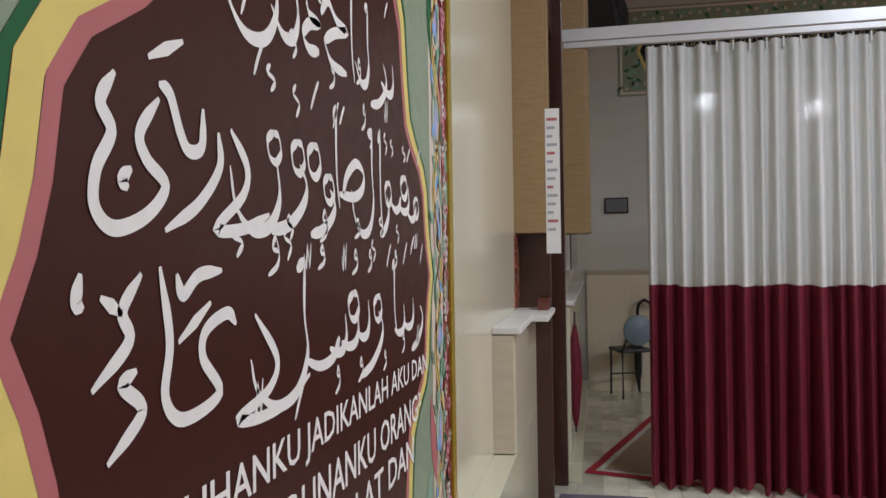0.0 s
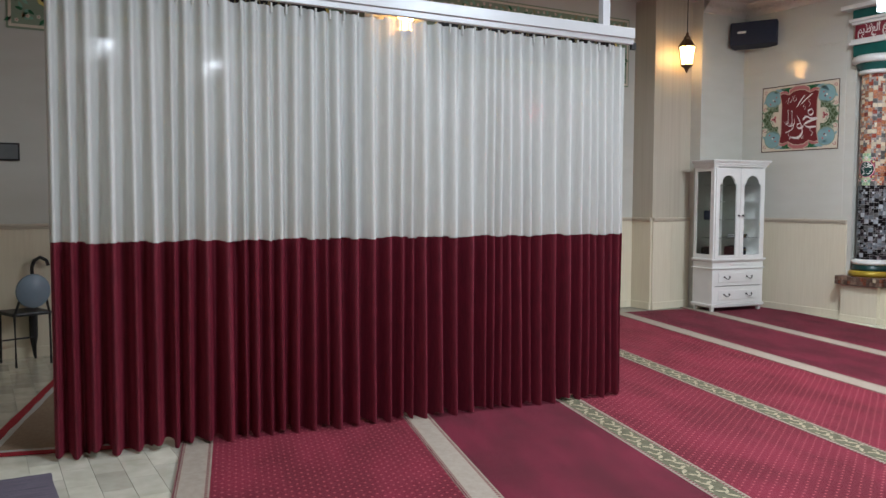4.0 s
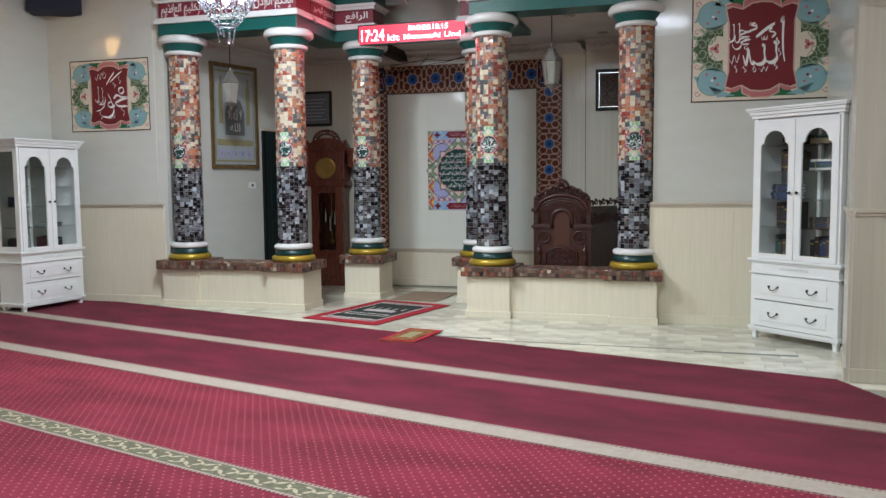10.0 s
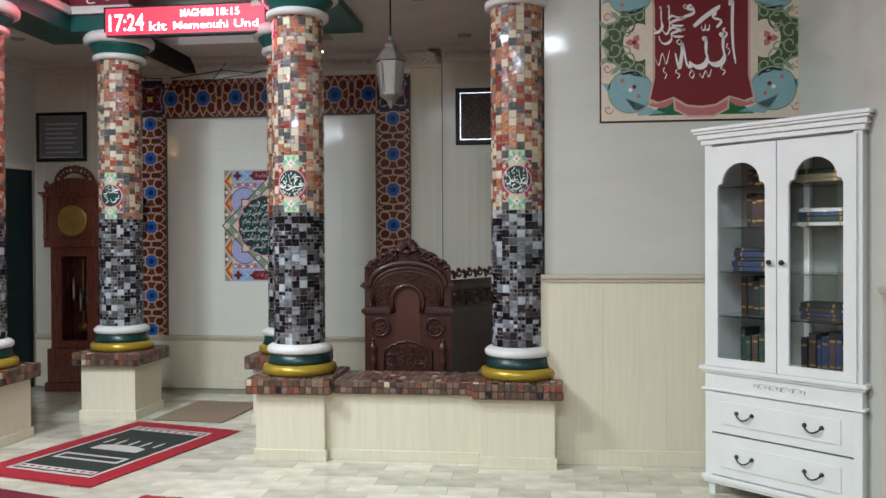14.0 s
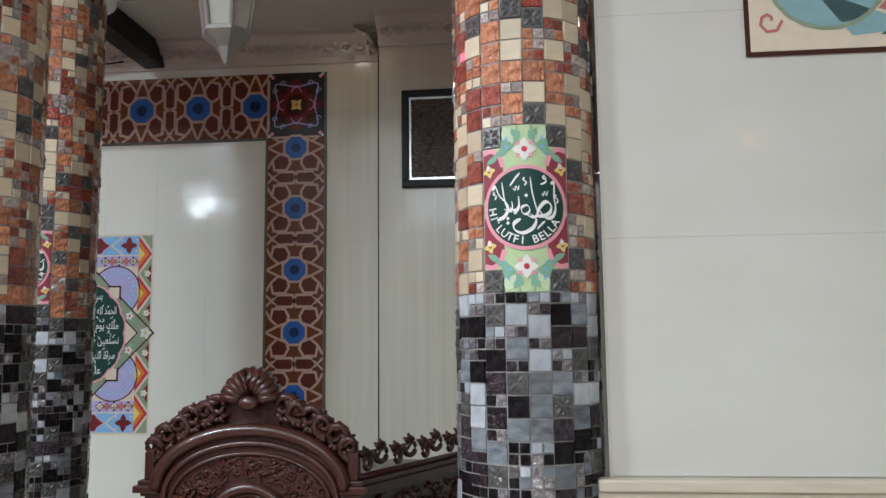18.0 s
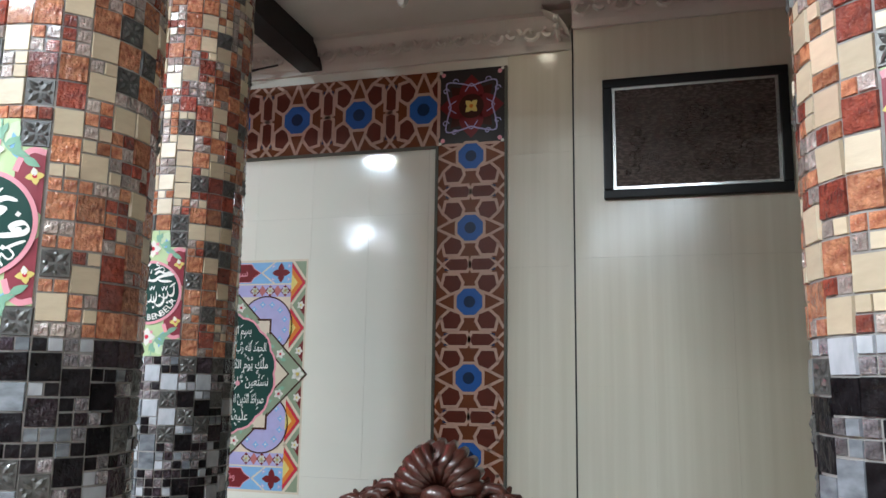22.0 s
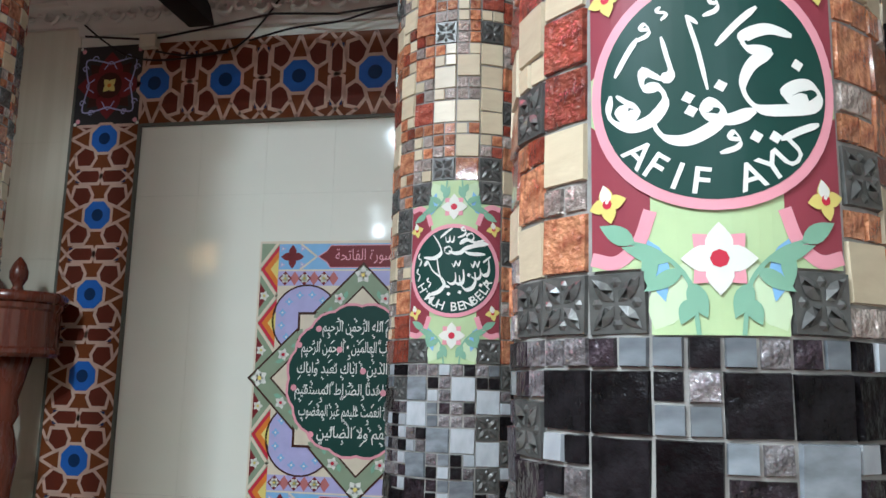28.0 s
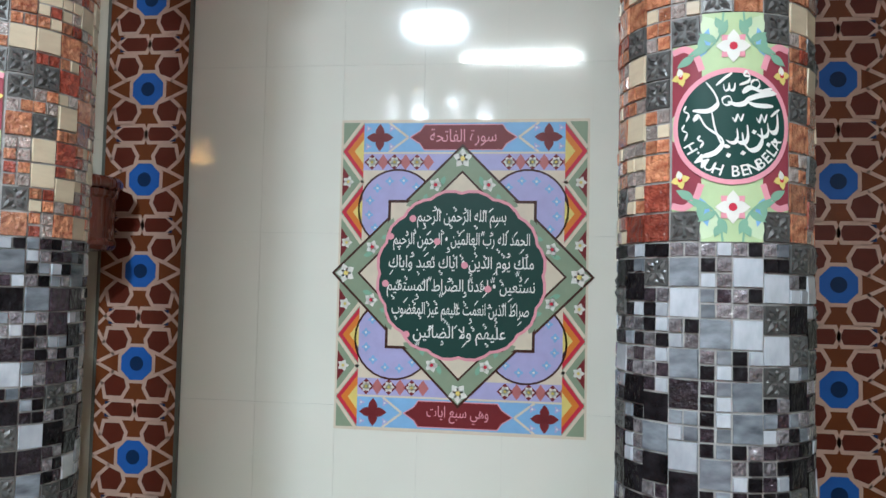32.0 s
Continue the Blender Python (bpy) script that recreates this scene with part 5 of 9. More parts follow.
for k in range(8):
    a = math.pi / 4 * k
    rr = 0.345 if k % 2 else 0.325
    for s in (-1, 1):
        art.poly("scroll_leaf", M["p_sage"], petal(rr * 0.92 * math.cos(a + 0.10 * s), rr * 0.92 * math.sin(a + 0.10 * s), a + s * 1.9, 0.05, 0.022, 5), 11 if k % 2 else 9)
ros = []
for k in range(16):
    a0 = 2 * math.pi * k / 16
    for t in (0.0, 0.2, 0.5, 0.8):
        a = a0 + 2 * math.pi / 16 * t
        ros.append(((0.287 + 0.012 * math.sin(math.pi * t)) * math.cos(a), (0.287 + 0.012 * math.sin(math.pi * t)) * math.sin(a)))
art.poly("rosette_edge", M["p_pink"], [(x * 1.035, y * 1.035) for x, y in ros], 12)
art.poly("rosette", M["p_green"], ros, 13)
VERSE = ["\u0628\u0633\u0645 \u0627\u0644\u0644\u0647 \u0627\u0644\u0631\u062d\u0645\u0646 \u0627\u0644\u0631\u062d\u064a\u0645",
         "\u0627\u0644\u062d\u0645\u062f \u0644\u0644\u0647 \u0631\u0628 \u0627\u0644\u0639\u0627\u0644\u0645\u064a\u0646 \u2022 \u0627\u0644\u0631\u062d\u0645\u0646 \u0627\u0644\u0631\u062d\u064a\u0645",
         "\u0645\u0644\u0643 \u064a\u0648\u0645 \u0627\u0644\u062f\u064a\u0646 \u2022 \u0627\u064a\u0627\u0643 \u0646\u0639\u0628\u062f \u0648\u0627\u064a\u0627\u0643",
         "\u0646\u0633\u062a\u0639\u064a\u0646 \u2022 \u0627\u0647\u062f\u0646\u0627 \u0627\u0644\u0635\u0631\u0627\u0637 \u0627\u0644\u0645\u0633\u062a\u0642\u064a\u0645",
         "\u0635\u0631\u0627\u0637 \u0627\u0644\u0630\u064a\u0646 \u0627\u0646\u0639\u0645\u062a \u0639\u0644\u064a\u0647\u0645 \u063a\u064a\u0631 \u0627\u0644\u0645\u063a\u0636\u0648\u0628",
         "\u0639\u0644\u064a\u0647\u0645 \u0648\u0644\u0627 \u0627\u0644\u0636\u0627\u0644\u064a\u0646"]
for k, (line, wd) in enumerate(zip(VERSE, (0.32, 0.49, 0.52, 0.53, 0.49, 0.33))):
    art.text("verse_line", M["text_white"], arabic(line), 0.0, 0.2 - k * 0.083, wd, 0.066, 15, bold=0.006)
    art.pen("vowel_mark", M["text_white"], vowel_marks(-wd / 2, wd / 2 - 0.02, 0.2 - k * 0.083 - 0.036, 0.2 - k * 0.083 + 0.022, int(wd * 34), 0.017, k), 0, 0, 1, 1, 0.0075, 15)
for x, y in ((-0.175, 0.2), (-0.255, 0.135), (-0.085, 0.118), (0.015, 0.035), (0.10, -0.048), (-0.27, -0.035), (-0.19, -0.215)):
    art.poly("verse_mark", M["p_pink"], circle(x, y, 0.0125, 14), 16)
art.text("title", M["p_pink"], arabic("\u0633\u0648\u0631\u0629 \u0627\u0644\u0641\u0627\u062a\u062d\u0629"), 0, h2 - 0.065, 0.24, 0.062, 5)
art.text("title", M["p_pink"], arabic("\u0648\u0647\u064a \u0633\u0628\u0639 \u0627\u064a\u0627\u062a"), 0, -h2 + 0.065, 0.22, 0.062, 5)
art.build(verse, UPRIGHT)

# painted plates on the columns
LATIN = dict(D=("AFIF AYU", 221, 316, 0.0215), E=("H.MUH BENBELA", 208, 338, 0.0185), F=("HJ.LUTFI BELLA", 186, 331, 0.0185))
MUHAMMAD = [("loop", 60, 135, 34, 36), ("jim", 30, 75, 115, 65), ("base", -20, 78, 70, 30), ("loop", -40, 75, 35, 35), ("dal", -140, 55, 90, 110),
            ("fatha", -60, 150, 55, 45), ("shadda", -35, 125, 40, 35), ("damma", 20, 150, 40, 50), ("fatha", 90, 125, 50, 15)]
SCRIPT = dict(
    F=[("lam", 65, -55, 85, 185), ("almond", 55, -50, 75, 75), ("slant", 25, -35, 35, 185), ("base", 10, -52, 50, 30), ("loop", -22, -38, 44, 48), ("ya_bowl", -58, -130, 112, 95),
       ("tooth", -75, -15, 45, 70), ("tooth", -105, -15, 42, 48), ("lamalif", -165, -62, 100, 192), ("dot", 5, 58, 1, 1), ("dot", -50, -28, 1, 1), ("dot", -88, -55, 1, 1), ("dot", -88, -78, 1, 1),
       ("fatha", -75, 108, 50, 65), ("vee", -60, 86, 32, 24), ("tick", -10, 108, 22, 42), ("damma", 75, 112, 32, 44)],
    E=MUHAMMAD + [("tooth", 122, -20, 42, 70), ("tooth", 82, -38, 44, 50), ("bowl", 30, -88, 72, 85), ("tooth", 5, -62, 46, 66), ("tooth", -25, -62, 40, 52), ("lamalif", -137, -112, 125, 168),
                  ("vee", -5, 18, 40, 26), ("vee", 80, 15, 40, 30), ("dot", 33, -100, 1, 1)],
    D=[("sweep_ayn", 0, 0, 100, 100), ("sweep_qaf", 0, 0, 100, 100), ("sweep_waw", 0, 0, 100, 100), ("sweep_alif", 0, 0, 100, 100), ("sweep_noon", 0, 0, 100, 100),
       ("dot", 134, 40, 1, 1), ("dot", 10, 0, 1, 1), ("dot", -40, -18, 1, 1), ("dot", -36, -42, 1, 1), ("dot", 62, -90, 1, 1), ("dot", 92, -90, 1, 1),
       ("fatha", 4, 72, 66, 70), ("fatha", 100, -94, 68, 32), ("fatha", -158, 36, 40, 66)],
)
EXTRA = dict(F=[("vee", 80, 56, 32, 24), ("fatha", 55, -112, 40, 40), ("tick", 148, 16, 22, 48), ("tick", -162, 44, 24, 40)],
             E=[("fatha", 135, 36, 36, 30), ("tick", -172, 22, 25, 60), ("tick", -178, -48, 25, 60), ("tick", -122, -78, 25, 46), ("dot", -17, -108, 1, 1), ("dot", 126, -66, 1, 1), ("dot", 152, -50, 1, 1), ("dot", 72, -22, 1, 1)],
             D=[("damma", -14, 128, 26, 34), ("damma", 6, -118, 34, 36), ("damma", -126, 96, 30, 30), ("tick", -88, 128, 24, 26)])
RIM = 0.0975
for key in COLS:
    art = Art()
    wn, ww, hh = 2 * UNIT - 0.001, RIM + 0.002, (MED[1] - MED[0]) / 2
    hw = hh - 2 * UNIT
    art.poly("plate", M["p_lime"], [(-ww, -hw), (ww, -hw), (ww, hw), (-ww, hw)], 1)
    for s in (-1, 1):
        art.poly("tongue", M["p_lime"], [(-wn, s * hw * 0.99), (wn, s * hw * 0.99), (wn, s * hh), (-wn, s * hh)], 1)
        for q in (-1, 1):
            edge = smooth_path([(q * ww, s * hw * 0.93), (q * 0.078, s * hw * 0.96), (q * 0.060, s * hw * 0.86), (q * 0.050, s * hw * 0.68)], 5)
            art.poly("corner_field", M["p_wine"], edge + [(q * 0.05, s * 0.06), (q * ww, s * 0.02)], 2)
            art.line("pink_scroll", M["p_pink"], edge, 0.011, 3)
            art.poly("blue_tip", M["p_sky"], petal(q * 0.052, s * (hw - 0.022), s * math.pi / 2 + (0.25 if q * s > 0 else -0.25), 0.05, 0.02, 6), 4)
            art.poly("tongue_fold", M["p_mint"], petal(q * wn * 0.95, s * (hh - 0.004), math.atan2(-s, -q * 0.5), 0.06, 0.03, 6), 2)
            stem = smooth_path([(q * 0.016, s * hh), (q * 0.022, s * (hw + 0.012)), (q * 0.044, s * (hw - 0.012)), (q * 0.070, s * (hw - 0.022))], 4)
            art.line("stem", M["p_leaf"], stem, 0.0035, 5)
            for x, y, a, ln, wd in ((0.026, hw + 0.002, 0.5, 0.034, 0.013), (0.05, hw - 0.014, 1.5, 0.03, 0.013), (0.062, hw - 0.020, -0.5, 0.034, 0.015), (0.022, hw + 0.012, 2.0, 0.030, 0.015), (0.020, hw + 0.024, 1.15, 0.022, 0.013), (0.036, hw - 0.004, -0.35, 0.04, 0.012)):
                b = a if q > 0 else math.pi - a
                art.poly("leaf", M["p_leaf"], petal(q * x, s * y, b if s > 0 else -b, ln, wd, 6), 6)
            art.flower("yellow_flower", q * (ww - 0.015), s * 0.088, 0.0165, 7, "p_yellow", "p_red", 4, 0.2)
            art.poly("flower_petals", M["p_white"], petal(q * (ww - 0.015), s * 0.088, 1.77, 0.0165, 0.0105, 5), 8)
        art.flower("flower", 0, s * (hw - 0.006), 0.027, 7, "p_pink", "p_red", 4, math.pi / 4)
        art.flower("flower_petals", 0, s * (hw - 0.006), 0.028, 8, "p_white", "p_red", 4, 0)
    art.poly("rim", M["p_pink"], circle(0, 0, RIM, 48, ry=RIM + 0.001), 9)
    art.poly("disc", M["p_green"], circle(0, 0, RIM - 0.0085, 48, ry=RIM - 0.0075), 10)
    k = RIM / 213
    if key in LATIN:
        art.pen("arabic_name", M["text_white"], SCRIPT[key] + EXTRA[key], 0.0, 0.0, k * (1.05 if key == "D" else 1.0), k, 0.0105 if key == "D" else 0.0088, 12)
        la, a0, a1, size = LATIN[key]
        for i, ch in enumerate(la):
            if ch != " ":
                a = radians(a0 + (a1 - a0) * i / (len(la) - 1))
                rr = RIM - 0.0215 - (0.006 if ch == "." else 0)
                art.text("name", M["text_white"], ch, rr * math.cos(a), rr * math.sin(a), None, size if ch != "." else 0.004, 12, a + math.pi / 2, 0.012)
    else:
        art.pen("arabic_name", M["text_white"], MUHAMMAD + [("bowl", 10, -90, 100, 90), ("tooth", 90, -30, 60, 70), ("lamalif", -120, -100, 100, 140)], 0.0, -0.012, k, k * 1.05, 0.0095, 12)
    med = part("medallion", add_lathe(bmesh.new(), [(R - 0.003, MED[0] + 0.02), (R + 0.0005, MED[0] + 0.02), (R + 0.0005, MED[1] - 0.02), (R - 0.003, MED[1] - 0.02)], seg=8, a0=-math.pi / 2 - 0.25, a1=-math.pi / 2 + 0.25),
               M["p_lime"], COLUMN[key], "hand-painted plate with white lettering on a green disc")
    art.build(med, pose(0, 0, (MED[0] + MED[1]) / 2), wrap=R + 0.002)


# ---- display cabinets ----
def arch_pane(x0, x1, z0, z1, shoulder=0.03, n=10):
    """Outline of a pane with a stepped round head."""
    r = (x1 - x0) / 2 - shoulder
    cx, zs = (x0 + x1) / 2, z1 - r
    pts = [(x0, z0), (x1, z0), (x1, zs - shoulder), (x1 - shoulder * 0.3, zs - shoulder * 0.2), (cx + r, zs)]
    pts += [(cx + r * math.cos(math.pi * k / n), zs + r * math.sin(math.pi * k / n)) for k in range(1, n)]
    return pts + [(cx - r, zs), (x0 + shoulder * 0.3, zs - shoulder * 0.2), (x0, zs - shoulder)]


def door_leaf(x0, x1, z0, z1, pane):
    """A framed leaf, its pane opening cut out, built from quads between the outer edge and the pane."""
    bm = bmesh.new()
    hole = pane
    n = len(hole)
    cx, cz = sum(p[0] for p in hole) / n, sum(p[1] for p in hole) / n

    def outer(p):
        dx, dz = p[0] - cx, p[1] - cz
        k = min((x1 - cx) / dx if dx > 1e-6 else (x0 - cx) / dx if dx < -1e-6 else 1e9, (z1 - cz) / dz if dz > 1e-6 else (z0 - cz) / dz if dz < -1e-6 else 1e9)
        return (cx + dx * k, cz + dz * k)
    extra = []
    for i, p in enumerate(hole):
        extra.append(p)
        q = hole[(i + 1) % n]
        for t in (0.25, 0.5, 0.75):
            extra.append((p[0] + (q[0] - p[0]) * t, p[1] + (q[1] - p[1]) * t))
    corners = [(x0, z0), (x1, z0), (x1, z1), (x0, z1)]
    outs = [outer(p) for p in extra]
    for c in corners:
        k = min(range(len(outs)), key=lambda i: (outs[i][0] - c[0]) ** 2 + (outs[i][1] - c[1]) ** 2)
        outs[k] = c
    fi = [bm.verts.new((p[0], -0.02, p[1])) for p in extra]
    fo = [bm.verts.new((p[0], -0.02, p[1])) for p in outs]
    bi = [bm.verts.new((p[0], 0.0, p[1])) for p in extra]
    bo = [bm.verts.new((p[0], 0.0, p[1])) for p in outs]
    m = len(extra)
    for i in range(m):
        j = (i + 1) % m
        for quad in ((fi[i], fo[i], fo[j], fi[j]), (fi[i], fi[j], bi[j], bi[i]), (fo[j], fo[i], bo[i], bo[j]), (bi[i], bi[j], bo[j], bo[i])):
            if len({v.co[:] for v in quad}) == 4:
                bm.faces.new(quad)
    bmesh.ops.recalc_face_normals(bm, faces=bm.faces)
    return bm


def drawer_handle(parent, x, z, y):
    pts = [(x - 0.045 + 0.09 * k / 10, y - 0.012 - 0.012 * math.sin(math.pi * k / 10), z - 0.03 * math.sin(math.pi * k / 10) ** 0.7) for k in range(11)]
    h = part("handle", tube(pts, 0.0045, 7), M["pewter"], parent, "dark curved metal handle", True)
    for s in (-1, 1):
        part("rosette", lathe([(0.0, 0), (0.012, 0), (0.010, 0.008), (0, 0.012)], seg=12), M["pewter"], h).matrix_local = pose(x + s * 0.045, y, z, 90)


def cabinet(m, side_glass):
    base = thing("display_cabinet", m, "white painted display cabinet with arched glass doors and two drawers", "cabinet", "corner display cabinets")
    w, d = 0.43, 0.19
    wood = M["white_wood"]
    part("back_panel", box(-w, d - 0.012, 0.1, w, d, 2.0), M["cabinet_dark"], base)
    part("bottom_board", box(-w + 0.018, -d + 0.02, 0.09, w - 0.018, d - 0.012, 0.115), wood, base)
    part("middle_board", box(-w + 0.018, -d + 0.02, 0.705, w - 0.018, d - 0.012, 0.735), wood, base)
    part("top_board", box(-w + 0.018, -d + 0.02, 1.985, w - 0.018, d - 0.012, 2.01), wood, base)
    for s in (-1, 1):
        part("lower_side", box(s * w - 0.018 * (s > 0), -d, 0.09, s * w + 0.018 * (s < 0), d - 0.012, 0.735), wood, base)
        if side_glass and s < 0:
            part("side_pane", box(s * w + 0.004, -d + 0.06, 0.80, s * w + 0.008, d - 0.05, 1.94), M["glass"], base)
            for b in ((s * w, -d, 0.735, s * w + 0.018, -d + 0.06, 2.0), (s * w, d - 0.06, 0.735, s * w + 0.018, d - 0.012, 2.0), (s * w, -d + 0.06, 0.735, s * w + 0.018, d - 0.06, 0.80), (s * w, -d + 0.06, 1.94, s * w + 0.018, d - 0.06, 2.0)):
                part("side_frame", box(*b), wood, base)
        else:
            part("upper_side", box(s * w - 0.018 * (s > 0), -d, 0.735, s * w + 0.018 * (s < 0), d - 0.012, 2.0), wood, base)
        part("corner_post", box(s * (w - 0.02) - 0.022, -d - 0.006, 0.09, s * (w - 0.02) + 0.022, -d + 0.02, 2.0, bevel=0.003), wood, base)
        for y in (-d + 0.03, d - 0.04):
            bm = bmesh.new()
            r = bmesh.ops.create_cube(bm, size=1.0)
            for v in r["verts"]:
                top = v.co.z > 0
                k = 0.026 if top else 0.017
                v.co = Vector((s * (w - 0.03) + math.copysign(k, v.co.x), y + math.copysign(k, v.co.y), 0.105 if top else 0.0))
            part("foot", bm, wood, base)
    for x0, x1, k in ((-w + 0.022, -0.003, -1), (0.003, w - 0.022, 1)):
        pane = arch_pane(x0 + 0.062, x1 - 0.062, 0.79, 1.885)
        leaf = part("door", door_leaf(x0, x1, 0.742, 1.985, pane), wood, base)
        leaf.location.y = -d
        bm = bmesh.new()
        vs = [bm.verts.new((x, -0.011, z)) for x, z in arch_pane(x0 + 0.056, x1 - 0.056, 0.784, 1.891)]
        vb = [bm.verts.new((x, -0.007, z)) for x, z in arch_pane(x0 + 0.056, x1 - 0.056, 0.784, 1.891)]
        bm.faces.new(vs)
        bm.faces.new(vb[::-1])
        o = part("pane", bm, M["glass"], leaf, "clear glass pane")
        o.visible_shadow = False
        part("knob", lathe([(0.0, 0), (0.006, 0), (0.006, 0.012), (0.015, 0.018), (0.012, 0.028), (0, 0.031)], seg=14), M["pewter"], leaf, "dark round knob", True).matrix_local = pose(-k * -1 * 0 + (x1 - 0.032 if k < 0 else x0 + 0.032), -0.02, 1.335, 90)
    for z in (1.02, 1.27, 1.52, 1.75):
        part("glass_shelf", box(-w + 0.02, -d + 0.03, z, w - 0.02, d - 0.013, z + 0.008), M["glass"], base, "thin glass shelf")
    part("centre_post", box(-0.016, d - 0.05, 0.735, 0.016, d - 0.013, 1.985), wood, base)
    for z0, z1, o in ((2.0, 2.03, 0.02), (2.03, 2.06, 0.035), (2.06, 2.075, 0.05), (2.075, 2.095, 0.06), (0.715, 0.74, 0.03), (0.70, 0.715, 0.018), (0.60, 0.615, 0.02), (0.085, 0.115, 0.02), (0.07, 0.085, 0.012)):
        part("moulding", box(-w - o, -d - o, z0, w + o, d, z1, bevel=0.005), wood, base)
    part("frieze", box(-w + 0.01, -d - 0.004, 0.615, w - 0.01, -d + 0.02, 0.70), wood, base)
    bm = bmesh.new()
    for k in range(9):
        x = (k - 4) * 0.032
        a = 0.6 * (1 if k % 2 else -1)
        ring = [(x + 0.018 * math.cos(a + j * 0.7) * (1 - j / 11), -d - 0.006, 0.657 + 0.02 * math.sin(a + j * 0.7) * (1 - j / 11)) for j in range(8)]
        add_tube(bm, ring, 0.004, 5)
    part("ornament", bm, wood, base, "carved scroll ornament", True)
    for z0, z1 in ((0.365, 0.595), (0.12, 0.355)):
        dr = part("drawer", box(-w + 0.04, -d - 0.006, z0, w - 0.04, -d + 0.02, z1, bevel=0.004), wood, base)
        part("drawer_panel", box(-w + 0.10, -d - 0.013, z0 + 0.05, w - 0.10, -d - 0.004, z1 - 0.05, bevel=0.006), wood, dr)
        for x in (-0.19, 0.19):
            drawer_handle(dr, x, (z0 + z1) / 2 + 0.01, -d - 0.014)
    return base


BOOK_MATS = [material("book_" + n, c, 0.5, second=tuple(v * 0.7 for v in c), scale=30) for n, c in
             dict(black=(0.015, 0.015, 0.017), brown=(0.05, 0.03, 0.02), green=(0.02, 0.045, 0.035), maroon=(0.07, 0.015, 0.018), navy=(0.02, 0.035, 0.09), tan=(0.25, 0.19, 0.11), white=(0.6, 0.58, 0.53), blue=(0.03, 0.12, 0.4)).items()]


def book(m, w, h, d, mat, label):
    base = thing("book", m, label, "book", "books in the cabinets")
    part("cover", boxes((0, 0, 0, 0.003, d, h), (w - 0.003, 0, 0, w, d, h), (0, 0, 0, w, 0.004, h)), mat, base)
    part("pages", box(0.003, 0.004, 0.004, w - 0.003, d - 0.004, h - 0.004), M["paper"], base)
    for z in (h * 0.2, h * 0.8):
        part("spine_band", box(0.004, -0.001, z - 0.006, w - 0.004, 0.0, z + 0.006), M["brass"], base)
    return base


def fill(m, seed, rows):
    """Books on the shelves: stretches of upright volumes and flat stacks."""
    rnd = random.Random(seed)
    for z, x0, x1, hmin, hmax, flat in rows:
        if flat:
            zz = z
            for _ in range(flat):
                t = rnd.uniform(0.018, 0.032)
                k = rnd.randrange(len(BOOK_MATS))
                book(m @ Matrix.Translation((x0 + rnd.uniform(0, 0.02), -0.08, zz + t)) @ Matrix.Rotation(math.pi / 2, 4, "Y"), t, x1 - x0, 0.16, BOOK_MATS[k], "closed book lying flat in a stack on a glass shelf")
                zz += t + 0.001
            continue
        x = x0
        while x < x1:
            t = rnd.uniform(0.022, 0.042)
            k = rnd.choice((0, 0, 1, 1, 2, 3, 4))
            book(m @ Matrix.Translation((x, -0.03 + rnd.uniform(-0.01, 0.01), z)), t, rnd.uniform(hmin, hmax), 0.17, BOOK_MATS[k], "dark bound volume standing upright on a cabinet shelf")
            x += t + 0.002


def corner_pose(xa, ya, xb, yb, d):
    """Cabinet pose from its left and right front feet."""
    a = math.atan2(yb - ya, xb - xa)
    n = Vector((-math.sin(a), math.cos(a)))
    c = (Vector((xa, ya)) + Vector((xb, yb))) / 2 + n * d
    return pose(c.x, c.y, 0, 0, 0, math.degrees(a))


CAB_R = corner_pose(2.87, -0.42, 3.49, -0.985, 0.16)
cabinet(CAB_R, False)
fill(CAB_R, 3, [(0.736, -0.30, -0.17, 0.17, 0.22, 0), (0.736, 0.05, 0.33, 0.18, 0.23, 0), (1.029, -0.30, -0.12, 0.18, 0.22, 0), (1.029, 0.06, 0.28, 0, 0, 4),
                (1.279, -0.33, -0.10, 0, 0, 5), (1.529, -0.27, -0.10, 0.16, 0.2, 0), (1.759, 0.05, 0.30, 0, 0, 3), (1.759, -0.26, -0.1, 0.08, 0.1, 0), (1.529, 0.05, 0.33, 0, 0, 4)])
CAB_L = corner_pose(-5.03, -0.93, -4.93, -0.07, 0.16)
cabinet(CAB_L @ Matrix.Diagonal((1, 1, 0.955, 1)), True)
fill(CAB_L @ Matrix.Diagonal((1, 1, 0.955, 1)), 5, [(0.736, 0.06, 0.26, 0.12, 0.17, 0), (1.029, 0.05, 0.24, 0, 0, 2), (0.736, -0.33, -0.2, 0.12, 0.16, 0), (1.279, -0.3, -0.2, 0.1, 0.13, 0)])


# ---- carved pulpit ----
def carving(bm, inside, box2, n, r, seed, depth=0.0, y=0.0):
    """Fills a region of an upright face with curling carved strokes."""
    rnd = random.Random(seed)
    x0, z0, x1, z1 = box2
    made = 0
    for _ in range(n * 4):
        x, z = rnd.uniform(x0, x1), rnd.uniform(z0, z1)
        if not inside(x, z) or made >= n:
            continue
        made += 1
        a, turn, s = rnd.uniform(0, 6.28), rnd.choice((-1, 1)) * rnd.uniform(0.5, 1.0), rnd.uniform(0.014, 0.024)
        pts = []
        for k in range(6):
            pts.append((x, y - depth, z))
            x, z, a = x + s * math.cos(a) * 0.6, z + s * math.sin(a) * 0.6, a + turn
            if not inside(x, z):
                break
        if len(pts) > 2:
            add_tube(bm, pts, [r * (1 - 0.12 * k) for k in range(len(pts))], 5)
    return bm


